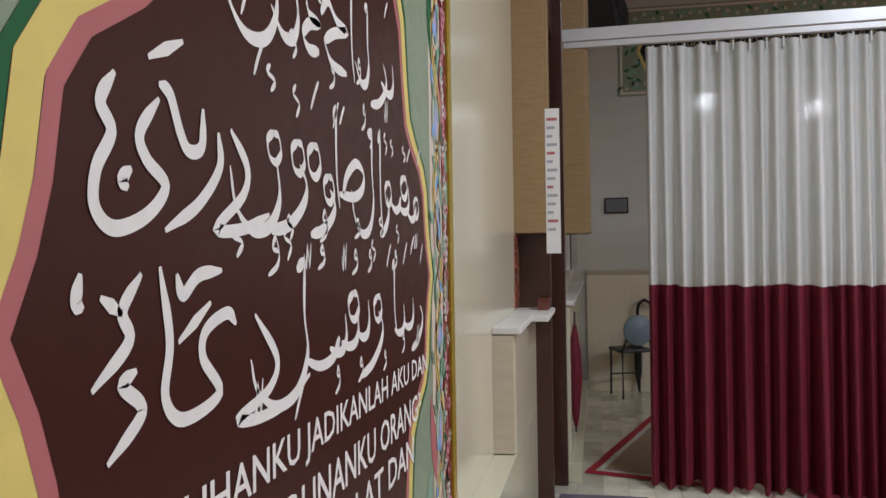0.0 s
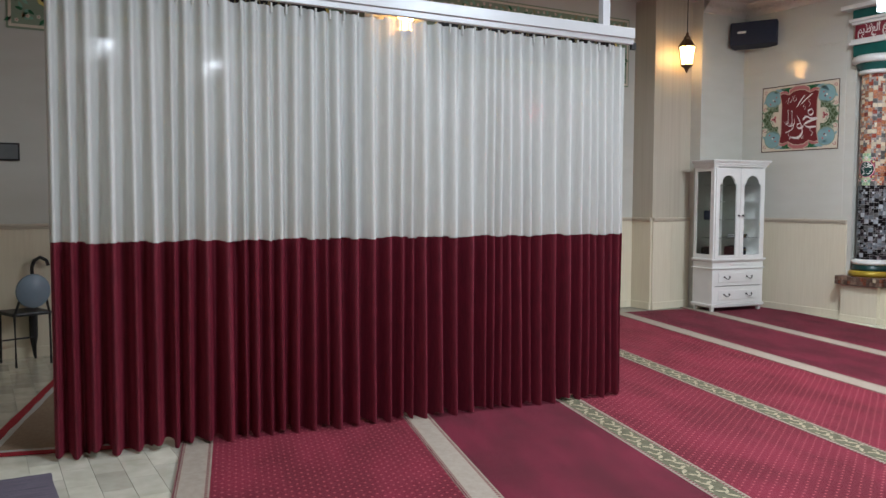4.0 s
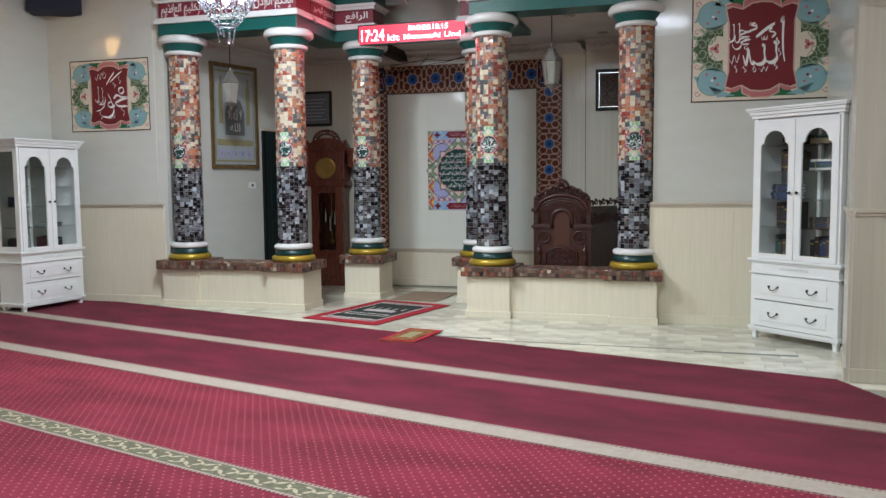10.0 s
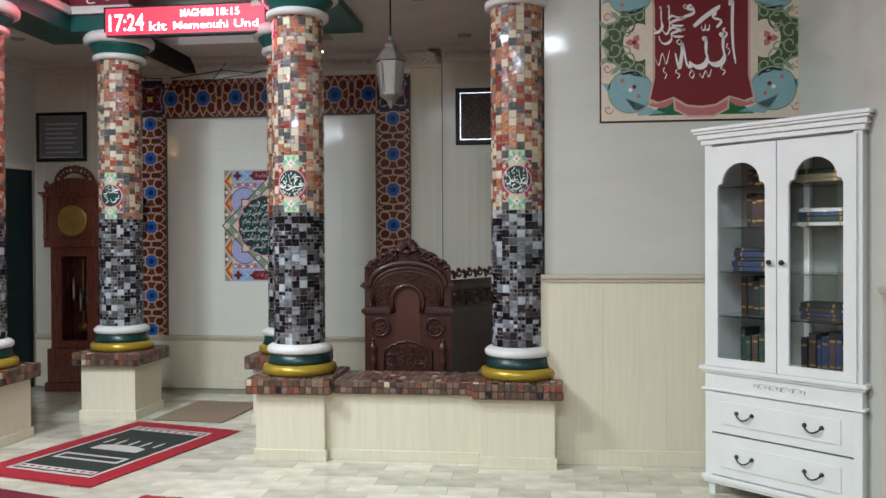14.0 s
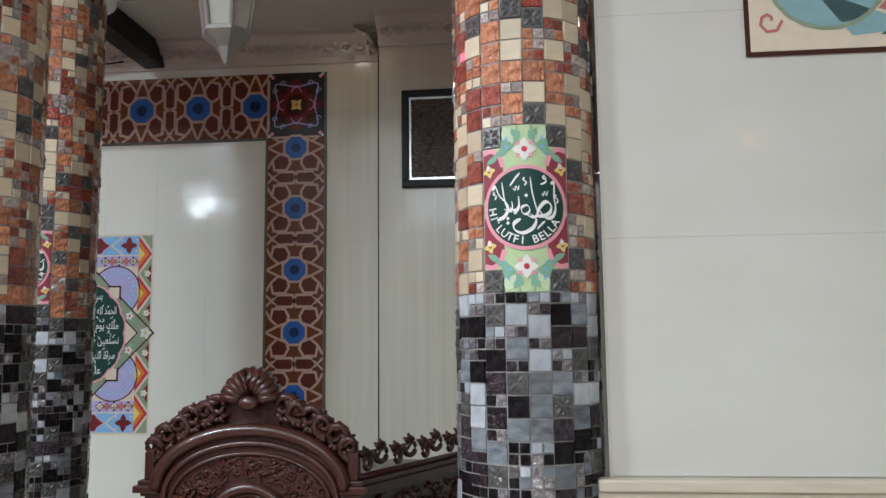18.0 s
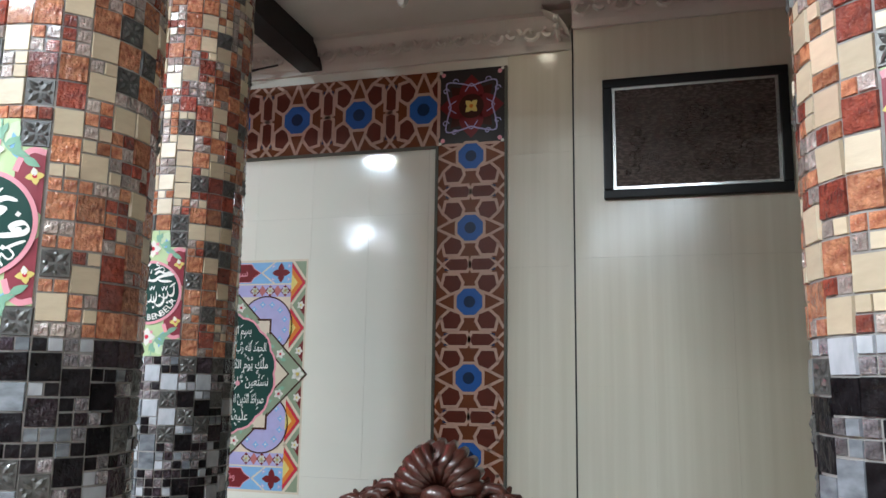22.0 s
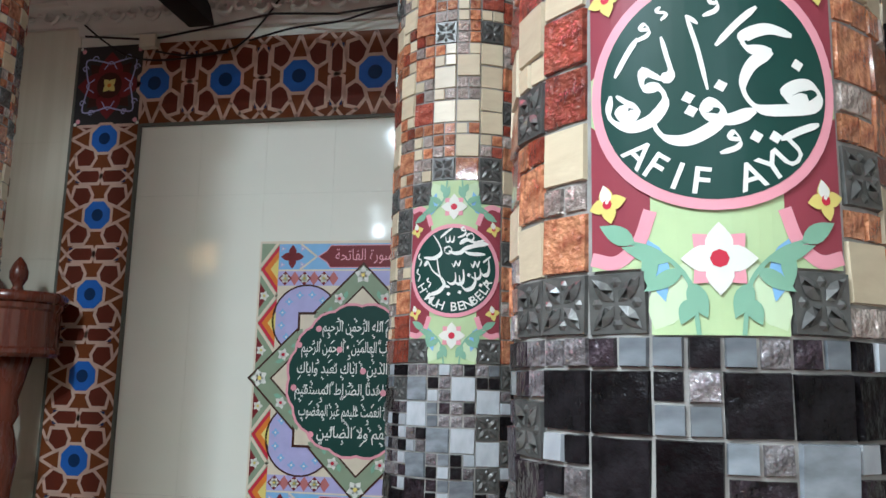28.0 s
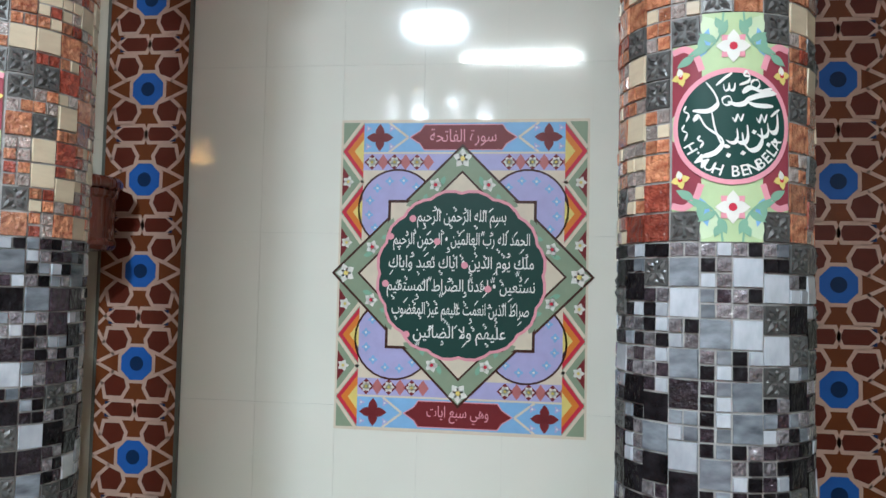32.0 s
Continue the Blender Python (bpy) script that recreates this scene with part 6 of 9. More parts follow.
wood = M["dark_wood"]
HW, SIDE = 0.312, Vector((0.30, 0.62))      # half width of the front, run of the splayed side
pulpit = thing("pulpit", pose(0.957, 0.475, 0), "dark carved wooden pulpit with a scrolled crest and round bosses", "pulpit")
SIDE_POSE = pose(HW, 0, 0, 0, 0, math.degrees(math.atan2(SIDE.y, SIDE.x)))


def pulpit_plan(o):
    return [(-HW - o, -o), (HW + o * 0.6, -o), (HW + SIDE.x + o, SIDE.y), (-HW - o, SIDE.y)]


def slab_of(outline, y0, y1):
    """An upright board with the given outline in x and z."""
    bm = bmesh.new()
    front = [bm.verts.new((x, y0, z)) for x, z in outline]
    back = [bm.verts.new((x, y1, z)) for x, z in outline]
    bm.faces.new(front)
    bm.faces.new(back[::-1])
    n = len(outline)
    for i in range(n):
        j = (i + 1) % n
        bm.faces.new((front[i], front[j], back[j], back[i]))
    bmesh.ops.recalc_face_normals(bm, faces=bm.faces)
    return bm


def arch_line(rx, rz, spring, foot, n=28):
    """Upright legs from the foot to the spring, an oval arch between them."""
    return [(rx, foot)] + [(rx * math.cos(math.pi * k / n), spring + rz * math.sin(math.pi * k / n)) for k in range(n + 1)] + [(-rx, foot)]


def on_front(line, y):
    return [(x, y, z) for x, z in line]


bm = bmesh.new()
add_poly(bm, pulpit_plan(0), 0.0, 1.14)
part("body", bm, wood, pulpit)
bm = bmesh.new()
add_poly(bm, pulpit_plan(0.018), 0.0, 0.10)
part("plinth", bm, wood, pulpit)
# string course: along the side, and over the front up to the inner arch
for z0, z1, o in ((0.935, 0.947, 0.010), (0.947, 0.975, 0.022), (0.975, 0.985, 0.012)):
    for s in (-1, 1):
        xa, xb = sorted((s * 0.112, s * (HW + o)))
        part("string_course", box(xa, -o, z0, xb, 0.01, z1, bevel=0.003), wood, pulpit)
    part("string_course", box(0.0, -o, z0, SIDE.length, 0.01, z1, bevel=0.003), wood, pulpit).matrix_local = SIDE_POSE
# upper cornice: short blocks on the front, a long run on the side
for z0, z1, o in ((1.120, 1.132, 0.010), (1.132, 1.152, 0.026), (1.152, 1.166, 0.016)):
    for s in (-1, 1):
        xa, xb = sorted((s * 0.262, s * (HW + o)))
        part("cornice_block", box(xa, -o, z0, xb, 0.02, z1, bevel=0.003), wood, pulpit)
    part("cornice_run", box(0.0, -o, z0, SIDE.length, 0.01, z1, bevel=0.003), wood, pulpit).matrix_local = SIDE_POSE
part("arched_board", slab_of(arch_line(0.282, 0.175, 1.13, 1.12)[1:-1], -0.006, 0.05), wood, pulpit)
part("outer_arch", tube(on_front(arch_line(0.276, 0.168, 1.14, 1.135)[1:-1], -0.014), 0.020, 8), wood, pulpit, "", True)
part("second_arch", tube(on_front(arch_line(0.252, 0.150, 1.12, 1.0), -0.012), 0.009, 8), wood, pulpit, "", True)
part("band_frame", tube(on_front(arch_line(0.234, 0.142, 1.10, 0.994), -0.012), 0.006, 6), wood, pulpit, "", True)
part("inner_arch", tube(on_front(arch_line(0.112, 0.112, 1.035, 0.95), -0.016), 0.017, 8), wood, pulpit, "", True)
part("inner_bead", tube(on_front(arch_line(0.090, 0.092, 1.035, 0.95), -0.012), 0.007, 8), wood, pulpit, "", True)
part("centre_board", slab_of(arch_line(0.094, 0.094, 1.035, 0.70), -0.006, 0.004), M["board_wood"], pulpit, "plain smooth board")


def in_band(x, z):
    arch = 1.10 + 0.136 * math.sqrt(max(0.0, 1 - (x / 0.228) ** 2))
    return abs(x) < 0.226 and 1.0 < z < arch and (abs(x) > 0.137 or (x * x + (z - 1.035) ** 2 > 0.137 ** 2 and z > 1.035))


bm = bmesh.new()
carving(bm, in_band, (-0.228, 1.0, 0.228, 1.25), 240, 0.0075, 21, 0.010)
tagged(part("arch_carving", bm, wood, pulpit), "dense carved leafwork", kind="stuff")
for s in (-1, 1):
    for k in range(5):
        part("reed", box(s * 0.283 - 0.018, -0.016, 1.0 + k * 0.017, s * 0.283 + 0.018, 0.0, 1.011 + k * 0.017, bevel=0.003), wood, pulpit)
    bx = s * 0.196
    boss = part("boss", tube([(bx + 0.063 * math.cos(2 * math.pi * k / 28), -0.012, 0.848 + 0.063 * math.sin(2 * math.pi * k / 28)) for k in range(29)], 0.010, 8), wood, pulpit, "round boss with carved lettering", True)
    part("boss_plate", lathe([(0, -0.002), (0.058, -0.002), (0.058, 0.004), (0, 0.007)], seg=28), wood, boss).matrix_local = pose(bx, 0, 0.848, 90)
    bm = bmesh.new()
    carving(bm, lambda x, z: (x - bx) ** 2 + (z - 0.848) ** 2 < 0.048 ** 2, (bx - 0.05, 0.80, bx + 0.05, 0.90), 26, 0.0075, 11 + s, 0.010)
    tagged(part("boss_carving", bm, wood, boss), kind="stuff")
    part("baluster", lathe([(0.026, 0.1), (0.026, 0.38), (0.032, 0.42), (0.024, 0.44), (0.024, 0.58), (0.034, 0.60), (0.026, 0.62), (0.026, 0.675), (0.033, 0.69), (0.027, 0.715), (0.012, 0.735), (0.012, 0.745), (0.018, 0.755), (0, 0.772)], seg=18), wood, pulpit, "turned half-post", True).location = (s * 0.252, -0.008, 0)
    part("corner_post", box(s * (HW - 0.014) - 0.014, -0.008, 1.166, s * (HW - 0.014) + 0.014, 0.04, 1.245, bevel=0.004), wood, pulpit)
foil = [(-0.172, 0.10), (-0.172, 0.655), (-0.165, 0.69), (-0.135, 0.695), (-0.120, 0.718), (-0.085, 0.720), (-0.068, 0.738), (-0.03, 0.738), (0.0, 0.752)]
foil = foil + [(-x, z) for x, z in foil[-2::-1]]
part("panel_frame", tube(on_front(foil, -0.010), 0.010, 8), wood, pulpit, "scalloped panel moulding", True)
bm = bmesh.new()
carving(bm, lambda x, z: abs(x) < 0.155 and 0.1 < z < 0.735 - 0.30 * abs(x), (-0.16, 0.3, 0.16, 0.735), 300, 0.008, 22, 0.008)
tagged(part("panel_carving", bm, wood, pulpit), "dense carved lettering", kind="stuff")
bm = bmesh.new()
carving(bm, lambda x, z: 0.02 < x < SIDE.length - 0.02 and 0.995 < z < 1.11, (0, 0.99, SIDE.length, 1.115), 90, 0.008, 31, 0.006)
tagged(part("side_carving", bm, wood, pulpit), "carved leaf frieze", kind="stuff").matrix_local = SIDE_POSE


# crest: a pierced board under rolling leaf scrolls, with a shell on top
def crest_top(x):
    return 1.245 + 0.165 * math.cos(min(1.0, abs(x) / 0.315) * math.pi / 2) ** 0.75


outline = [(-0.305 + 0.61 * k / 40, crest_top(-0.305 + 0.61 * k / 40) + 0.008 * math.sin(k * 1.9)) for k in range(41)]
inner = [(0.27 * math.cos(math.pi * k / 24), 1.15 + 0.15 * math.sin(math.pi * k / 24)) for k in range(25)]
crest = part("crest", slab_of([(-0.305, 1.15)] + outline + [(0.305, 1.15)] + inner, 0.022, 0.040), wood, pulpit, "carved leaf and scroll crest")


def curl(cx, cz, r, a0, turn, fat, y=0.006, n=13, sweep=0.62):
    """A carved volute that winds inwards and thins out."""
    pts = [(cx + r * (1 - 0.062 * j) * math.cos(a0 + turn * j * sweep), y - 0.016 * math.sin(math.pi * j / n), cz + r * (1 - 0.062 * j) * math.sin(a0 + turn * j * sweep)) for j in range(n)]
    return tube(pts, [fat * (1 - 0.045 * j) for j in range(n)], 8)


for s in (-1, 1):
    for k in range(6):
        x = 0.288 - 0.038 * k
        z = crest_top(x) - 0.022
        lean = 0.45 + 0.12 * k
        r = 0.034 + 0.003 * (k % 2)
        a0 = lean - 1.9
        part("scroll", curl(s * x, z, r, a0 if s > 0 else math.pi - a0, s * (1 if k % 2 else -1), 0.0125), wood, crest, "", True)
        lf = bmesh.new()
        for q in (-0.9, -0.3, 0.3, 0.9):
            b = lean + 0.6 + q * 0.6
            px_, pz_ = s * (x - 0.015), z + 0.008
            add_tube(lf, [(px_, 0.012, pz_), (px_ + s * 0.02 * math.cos(b), -0.008, pz_ + 0.02 * math.sin(b)), (px_ + s * 0.037 * math.cos(b + q * 0.5), 0.006, pz_ + 0.037 * math.sin(b + q * 0.5))], [0.007, 0.0115, 0.004], 6)
        part("carved_leaf", lf, wood, crest, "", True)
        lf = bmesh.new()
        for q in (-0.7, 0.0, 0.7):
            b = lean + math.pi + q
            px_, pz_ = s * x, z - 0.022
            add_tube(lf, [(px_, 0.016, pz_), (px_ + s * 0.018 * math.cos(b), -0.004, pz_ + 0.018 * math.sin(b)), (px_ + s * 0.034 * math.cos(b + q * 0.5), 0.012, pz_ + 0.034 * math.sin(b + q * 0.5))], [0.006, 0.010, 0.003], 6)
        part("under_leaf", lf, wood, crest, "", True)
for k in range(11):
    a = math.pi * (0.04 + 0.92 * k / 10)
    bm = bmesh.new()
    add_tube(bm, [(0.012 * math.cos(a), -0.002, 1.385 + 0.012 * math.sin(a)), (0.048 * math.cos(a), -0.030, 1.390 + 0.050 * math.sin(a)), (0.075 * math.cos(a), -0.016, 1.392 + 0.078 * math.sin(a)), (0.082 * math.cos(a), 0.015, 1.392 + 0.088 * math.sin(a))], [0.008, 0.013, 0.015, 0.009], 8)
    part("shell_lobe", bm, wood, crest, "", True)
bm = bmesh.new()
bmesh.ops.create_icosphere(bm, subdivisions=2, radius=0.024, matrix=pose(0, -0.028, 1.383) @ Matrix.Diagonal((1.3, 0.7, 0.9, 1)))
part("shell_heart", bm, wood, crest, "", True)
# openwork rail along the splayed side
ln = SIDE.length
rail = part("side_crest", tube([(0.0, 0.012, 1.172), (ln, 0.012, 1.172)], 0.010, 7), wood, pulpit, "openwork leaf rail", True)
rail.matrix_local = SIDE_POSE
for k in range(9):
    c = ln * (k + 0.5) / 9
    up = 1.215 + 0.014 * (k % 2)
    part("leaf_scroll", curl(c, up, 0.030, 1.2 + 1.5 * (k % 2), 1 if k % 2 else -1, 0.010, 0.012), wood, rail, "", True)
    lf = bmesh.new()
    for q in (-0.8, 0.0, 0.8):
        b = math.pi / 2 + q
        add_tube(lf, [(c, 0.012, up + 0.01), (c + 0.02 * math.cos(b), 0.004, up + 0.01 + 0.02 * math.sin(b)), (c + 0.036 * math.cos(b), 0.012, up + 0.006 + 0.036 * math.sin(b))], [0.007, 0.010, 0.003], 6)
    part("leaf_tip", lf, wood, rail, "", True)

# ---- longcase clock ----
M["dial"] = material("pale_dial", (0.50, 0.46, 0.34), 0.3, 0.5, second=(0.42, 0.37, 0.25), scale=14)
cw = M["red_wood"]
clock = thing("longcase_clock", pose(-2.66, 2.385, 0, 0, 0, 2), "tall dark red-brown longcase clock with a brass dial and three weights", "clock")
part("plinth", boxes((-0.29, -0.17, 0, 0.29, 0.15, 0.09), (-0.27, -0.155, 0.09, 0.27, 0.15, 0.42), bevel=0.008), cw, clock)
part("plinth_panel", box(-0.2, -0.167, 0.15, 0.2, -0.15, 0.37, bevel=0.008), cw, clock)
for b in ((-0.24, 0.10, 0.42, 0.24, 0.14, 1.42), (-0.24, -0.13, 0.42, -0.13, 0.10, 1.42), (0.13, -0.13, 0.42, 0.24, 0.10, 1.42), (-0.13, -0.13, 0.42, 0.13, 0.10, 0.50), (-0.13, -0.13, 1.33, 0.13, 0.10, 1.42)):
    part("trunk_board", box(*b, bevel=0.004), cw, clock)
part("trunk_glass", box(-0.13, -0.118, 0.50, 0.13, -0.114, 1.33), M["glass"], clock, "clear glass door")
for x, z in ((-0.075, 1.0), (0.0, 0.88), (0.075, 0.97)):
    part("weight", lathe([(0, 0), (0.02, 0), (0.022, 0.02), (0.022, 0.18), (0.01, 0.2), (0.004, 0.24), (0, 0.24)], (x, 0.0, z - 0.1), 16), M["chrome"], clock, "bright cylinder weight", True)
part("pendulum", boxes((-0.006, 0.04, 0.62, 0.006, 0.046, 1.3)), M["brass"], clock)
part("bob", lathe([(0, 0), (0.05, 0.004), (0.05, 0.01), (0, 0.014)], seg=24), M["brass"], clock, "round brass bob", True).matrix_local = pose(0, 0.04, 0.62, 90)
part("hood_body", boxes((-0.29, -0.16, 1.42, 0.29, 0.15, 1.5), (-0.265, -0.14, 1.5, 0.265, 0.15, 1.94), bevel=0.006), cw, clock)
part("dial_ring", lathe([(0.128, 0), (0.15, 0), (0.155, 0.012), (0.145, 0.022), (0.128, 0.018)], seg=40), M["brass"], clock, "brass bezel", True).matrix_local = pose(0, -0.14, 1.68, 90)
part("dial", lathe([(0, 0.0), (0.135, 0.0), (0.135, 0.008), (0, 0.008)], seg=40), M["dial"], clock, "pale brass dial").matrix_local = pose(0, -0.141, 1.68, 90)
for k in range(12):
    a = math.pi / 6 * k
    part("hour_mark", box(-0.004, -0.153, 0.095, 0.004, -0.15, 0.12), M["black"], clock).matrix_local = pose(0, 0, 1.68, 0, math.degrees(a), 0)
for a, ln in ((160, 0.065), (-60, 0.1)):
    part("hand_pointer", box(-0.004, -0.157, -0.015, 0.004, -0.154, ln), M["black"], clock).matrix_local = pose(0, 0, 1.68, 0, a, 0)
part("hood_moulding", boxes((-0.33, -0.19, 1.94, 0.33, 0.15, 1.965), (-0.31, -0.175, 1.915, 0.31, 0.15, 1.94), bevel=0.006), cw, clock)
bm = bmesh.new()
arc = [(0.29 * math.cos(math.pi * k / 20), 1.965 + 0.14 * math.sin(math.pi * k / 20)) for k in range(21)]
v0 = [bm.verts.new((x, -0.12, z)) for x, z in arc]
v1 = [bm.verts.new((x, 0.1, z)) for x, z in arc]
bm.faces.new(v0[::-1])
bm.faces.new(v1)
for i in range(20):
    bm.faces.new((v0[i], v0[i + 1], v1[i + 1], v1[i]))
bmesh.ops.recalc_face_normals(bm, faces=bm.faces)
part("hood_arch", bm, cw, clock)
crest = part("crest", tube([(0.2 * math.cos(math.pi * k / 16), -0.1, 2.06 + 0.15 * math.sin(math.pi * k / 16)) for k in range(17)], 0.014, 7), cw, clock, "carved openwork crest", True)
for k in range(11):
    a = math.pi * (k + 0.5) / 11
    cx, cz, s = 0.15 * math.cos(a), 2.07 + 0.11 * math.sin(a), (1 if a < 1.57 else -1)
    part("scroll", tube([(cx + 0.045 * math.cos(a + s * j * 0.7) * (1 - j / 10), -0.11, cz + 0.045 * math.sin(a + s * j * 0.7) * (1 - j / 10)) for j in range(8)], 0.012, 6), cw, crest, "", True)
for x in (-0.29, 0.29):
    part("finial", lathe([(0, 0), (0.022, 0), (0.014, 0.015), (0.03, 0.05), (0.026, 0.085), (0.006, 0.115), (0, 0.12)], (x, -0.10, 1.965), 16), cw, clock, "turned finial", True)
    part("hood_column", lathe([(0.02, 1.5), (0.026, 1.52), (0.018, 1.55), (0.02, 1.85), (0.026, 1.9), (0.02, 1.92)], (x * 0.95, -0.15, 0), 14), cw, clock, "slim turned column", True)

# ---- turned wooden stand in the corner of the middle bay ----
std = thing("wooden_stand", pose(-2.185, 2.335, 0) @ Matrix.Diagonal((1.02, 1.02, 0.978, 1)), "red-brown turned wooden stand with a drum top and an acorn finial", "stand")
part("base", lathe([(0, 0), (0.17, 0), (0.175, 0.03), (0.15, 0.07), (0.09, 0.10), (0.06, 0.16), (0, 0.16)], seg=28), cw, std, "round turned foot", True)
part("turned_post", lathe([(0.055, 0.15), (0.06, 0.3), (0.045, 0.36), (0.065, 0.46), (0.052, 0.6), (0.042, 0.9), (0.062, 0.97), (0.045, 1.03), (0.055, 1.2), (0.066, 1.32), (0.05, 1.4), (0.038, 1.45), (0.055, 1.49), (0.045, 1.55), (0.07, 1.66), (0.085, 1.73), (0, 1.735)], seg=24), cw, std, "turned post", True)
part("drum", lathe([(0, 1.725), (0.165, 1.725), (0.178, 1.74), (0.178, 1.755), (0.17, 1.765), (0.17, 1.91), (0.178, 1.92), (0.18, 1.94), (0.172, 1.948)], seg=40), cw, std, "round drum top", False)
part("rim", lathe([(0, 1.945), (0.185, 1.945), (0.192, 1.955), (0.192, 1.975), (0.182, 1.988), (0, 1.992)], seg=40), cw, std, "", True)
part("finial", lathe([(0, 1.988), (0.03, 1.99), (0.024, 2.005), (0.018, 2.02), (0.034, 2.05), (0.036, 2.08), (0.024, 2.115), (0.006, 2.14), (0, 2.145)], seg=18), cw, std, "acorn finial", True)


# ---- curtain ----
CUR0, CUR1 = Vector((-2.22, -5.05, 0)), Vector((-2.61, -8.88, 0))
curtain = thing("curtain", pose(0, 0, 0), "long pleated curtain, white sheer above and maroon velvet below", "curtain")


RISE = 0.07                # the rail climbs towards the entrance


def pleats(z0, z1, nz, seed, amp0, amp1, waves, rise=0.0):
    """A pleated sheet with thickness along the rail; pleats open out downwards."""
    rnd = random.Random(seed)
    d = CUR1 - CUR0
    n = Vector((d.y, -d.x, 0)).normalized()
    nx = 620
    phase, p, widths = [], 0.0, []
    while len(widths) < waves + 2:
        widths.append(rnd.uniform(0.55, 1.45))
    tot = sum(widths[:waves])
    edges = [0.0]
    for w in widths[:waves]:
        edges.append(edges[-1] + w / tot)
    bm = bmesh.new()
    grid = []
    for j in range(nz + 1):
        t = j / nz
        row = []
        k = 0
        for i in range(nx + 1):
            u = i / nx
            top = z1 + (0.035 + rise * u if rise else 0.0)
            z = top + (z0 - top) * t
            while k < waves - 1 and u > edges[k + 1]:
                k += 1
            ph = (u - edges[k]) / (edges[k + 1] - edges[k])
            amp = (amp0 + (amp1 - amp0) * t) * (0.25 + 0.8 * widths[k])
            s = math.sin(2 * math.pi * ph)
            fold = amp * (abs(s) ** 0.75 * (1 if s > 0 else -1)) + 0.008 * math.sin(u * 37 + t * 3)
            q = CUR0 + d * (u + 0.0012 * math.sin(k * 1.7) * t) + n * fold
            zz = z + (0.02 * math.sin(k * 2.3) if j == nz and z0 < 0.1 else 0.006 * math.sin(k * 1.9))
            row.append(bm.verts.new((q.x, q.y, zz)))
        grid.append(row)
    for a, b in zip(grid, grid[1:]):
        for i in range(nx):
            bm.faces.new((a[i], a[i + 1], b[i + 1], b[i]))
    return bm


part("velvet", pleats(0.022, 1.225, 6, 4, 0.044, 0.062, 42), M["velvet"], curtain, "maroon velvet lower half", True)
sheer = part("sheer", pleats(1.22, 2.56, 8, 4, 0.022, 0.044, 42, RISE), M["sheer"], curtain, "white sheer upper half", True)
u = (CUR1 - CUR0).normalized()
for k in range(42):
    p = CUR0 + (CUR1 - CUR0) * ((k + 0.5) / 42)
    part("pleat_tape", box(-0.005, -0.008, 2.515, 0.005, 0.008, 2.575, bevel=0.002), M["sheer"], curtain).matrix_local = pose(p.x, p.y, 0.035 + RISE * (k + 0.5) / 42, 0, 0, math.degrees(math.atan2(u.y, u.x)))
rail = thing("curtain_rail", pose(0, 0, 0), "white aluminium curtain rail hung from a post", "curtain rail")
a = math.degrees(math.atan2(u.y, u.x))
L = (CUR1 - CUR0).length + 0.6
TILT = pose(CUR0.x, CUR0.y, 2.635, 0, -math.degrees(RISE / (CUR1 - CUR0).length), a)
part("rail", boxes((-0.06, -0.02, -0.015, L, 0.02, 0.025), (-0.06, -0.035, 0.025, L, 0.035, 0.10), bevel=0.004), M["alu"], rail).matrix_local = TILT
part("post", box(0.16, -0.03, 0.10, 0.22, 0.03, CEIL - 2.62, bevel=0.004), M["alu"], rail).matrix_local = pose(CUR0.x, CUR0.y, 2.62, 0, 0, a)
part("end_hook", boxes((-0.09, -0.012, -0.05, -0.05, 0.012, 0.0)), M["black"], rail).matrix_local = TILT
note = thing("notice", pose(-2.585, -7.97, 1.66, 0, 0, 84.2), "small white printed notice pinned to the curtain", "notice")
part("sheet", box(-0.1, -0.004, -0.055, 0.1, -0.002, 0.075), M["paper"], note)
for k in range(4):
    part("text_line", box(-0.07, -0.0055, 0.04 - k * 0.027, 0.07 - 0.02 * (k % 2), -0.0045, 0.052 - k * 0.027), M["ink_grey"], note)

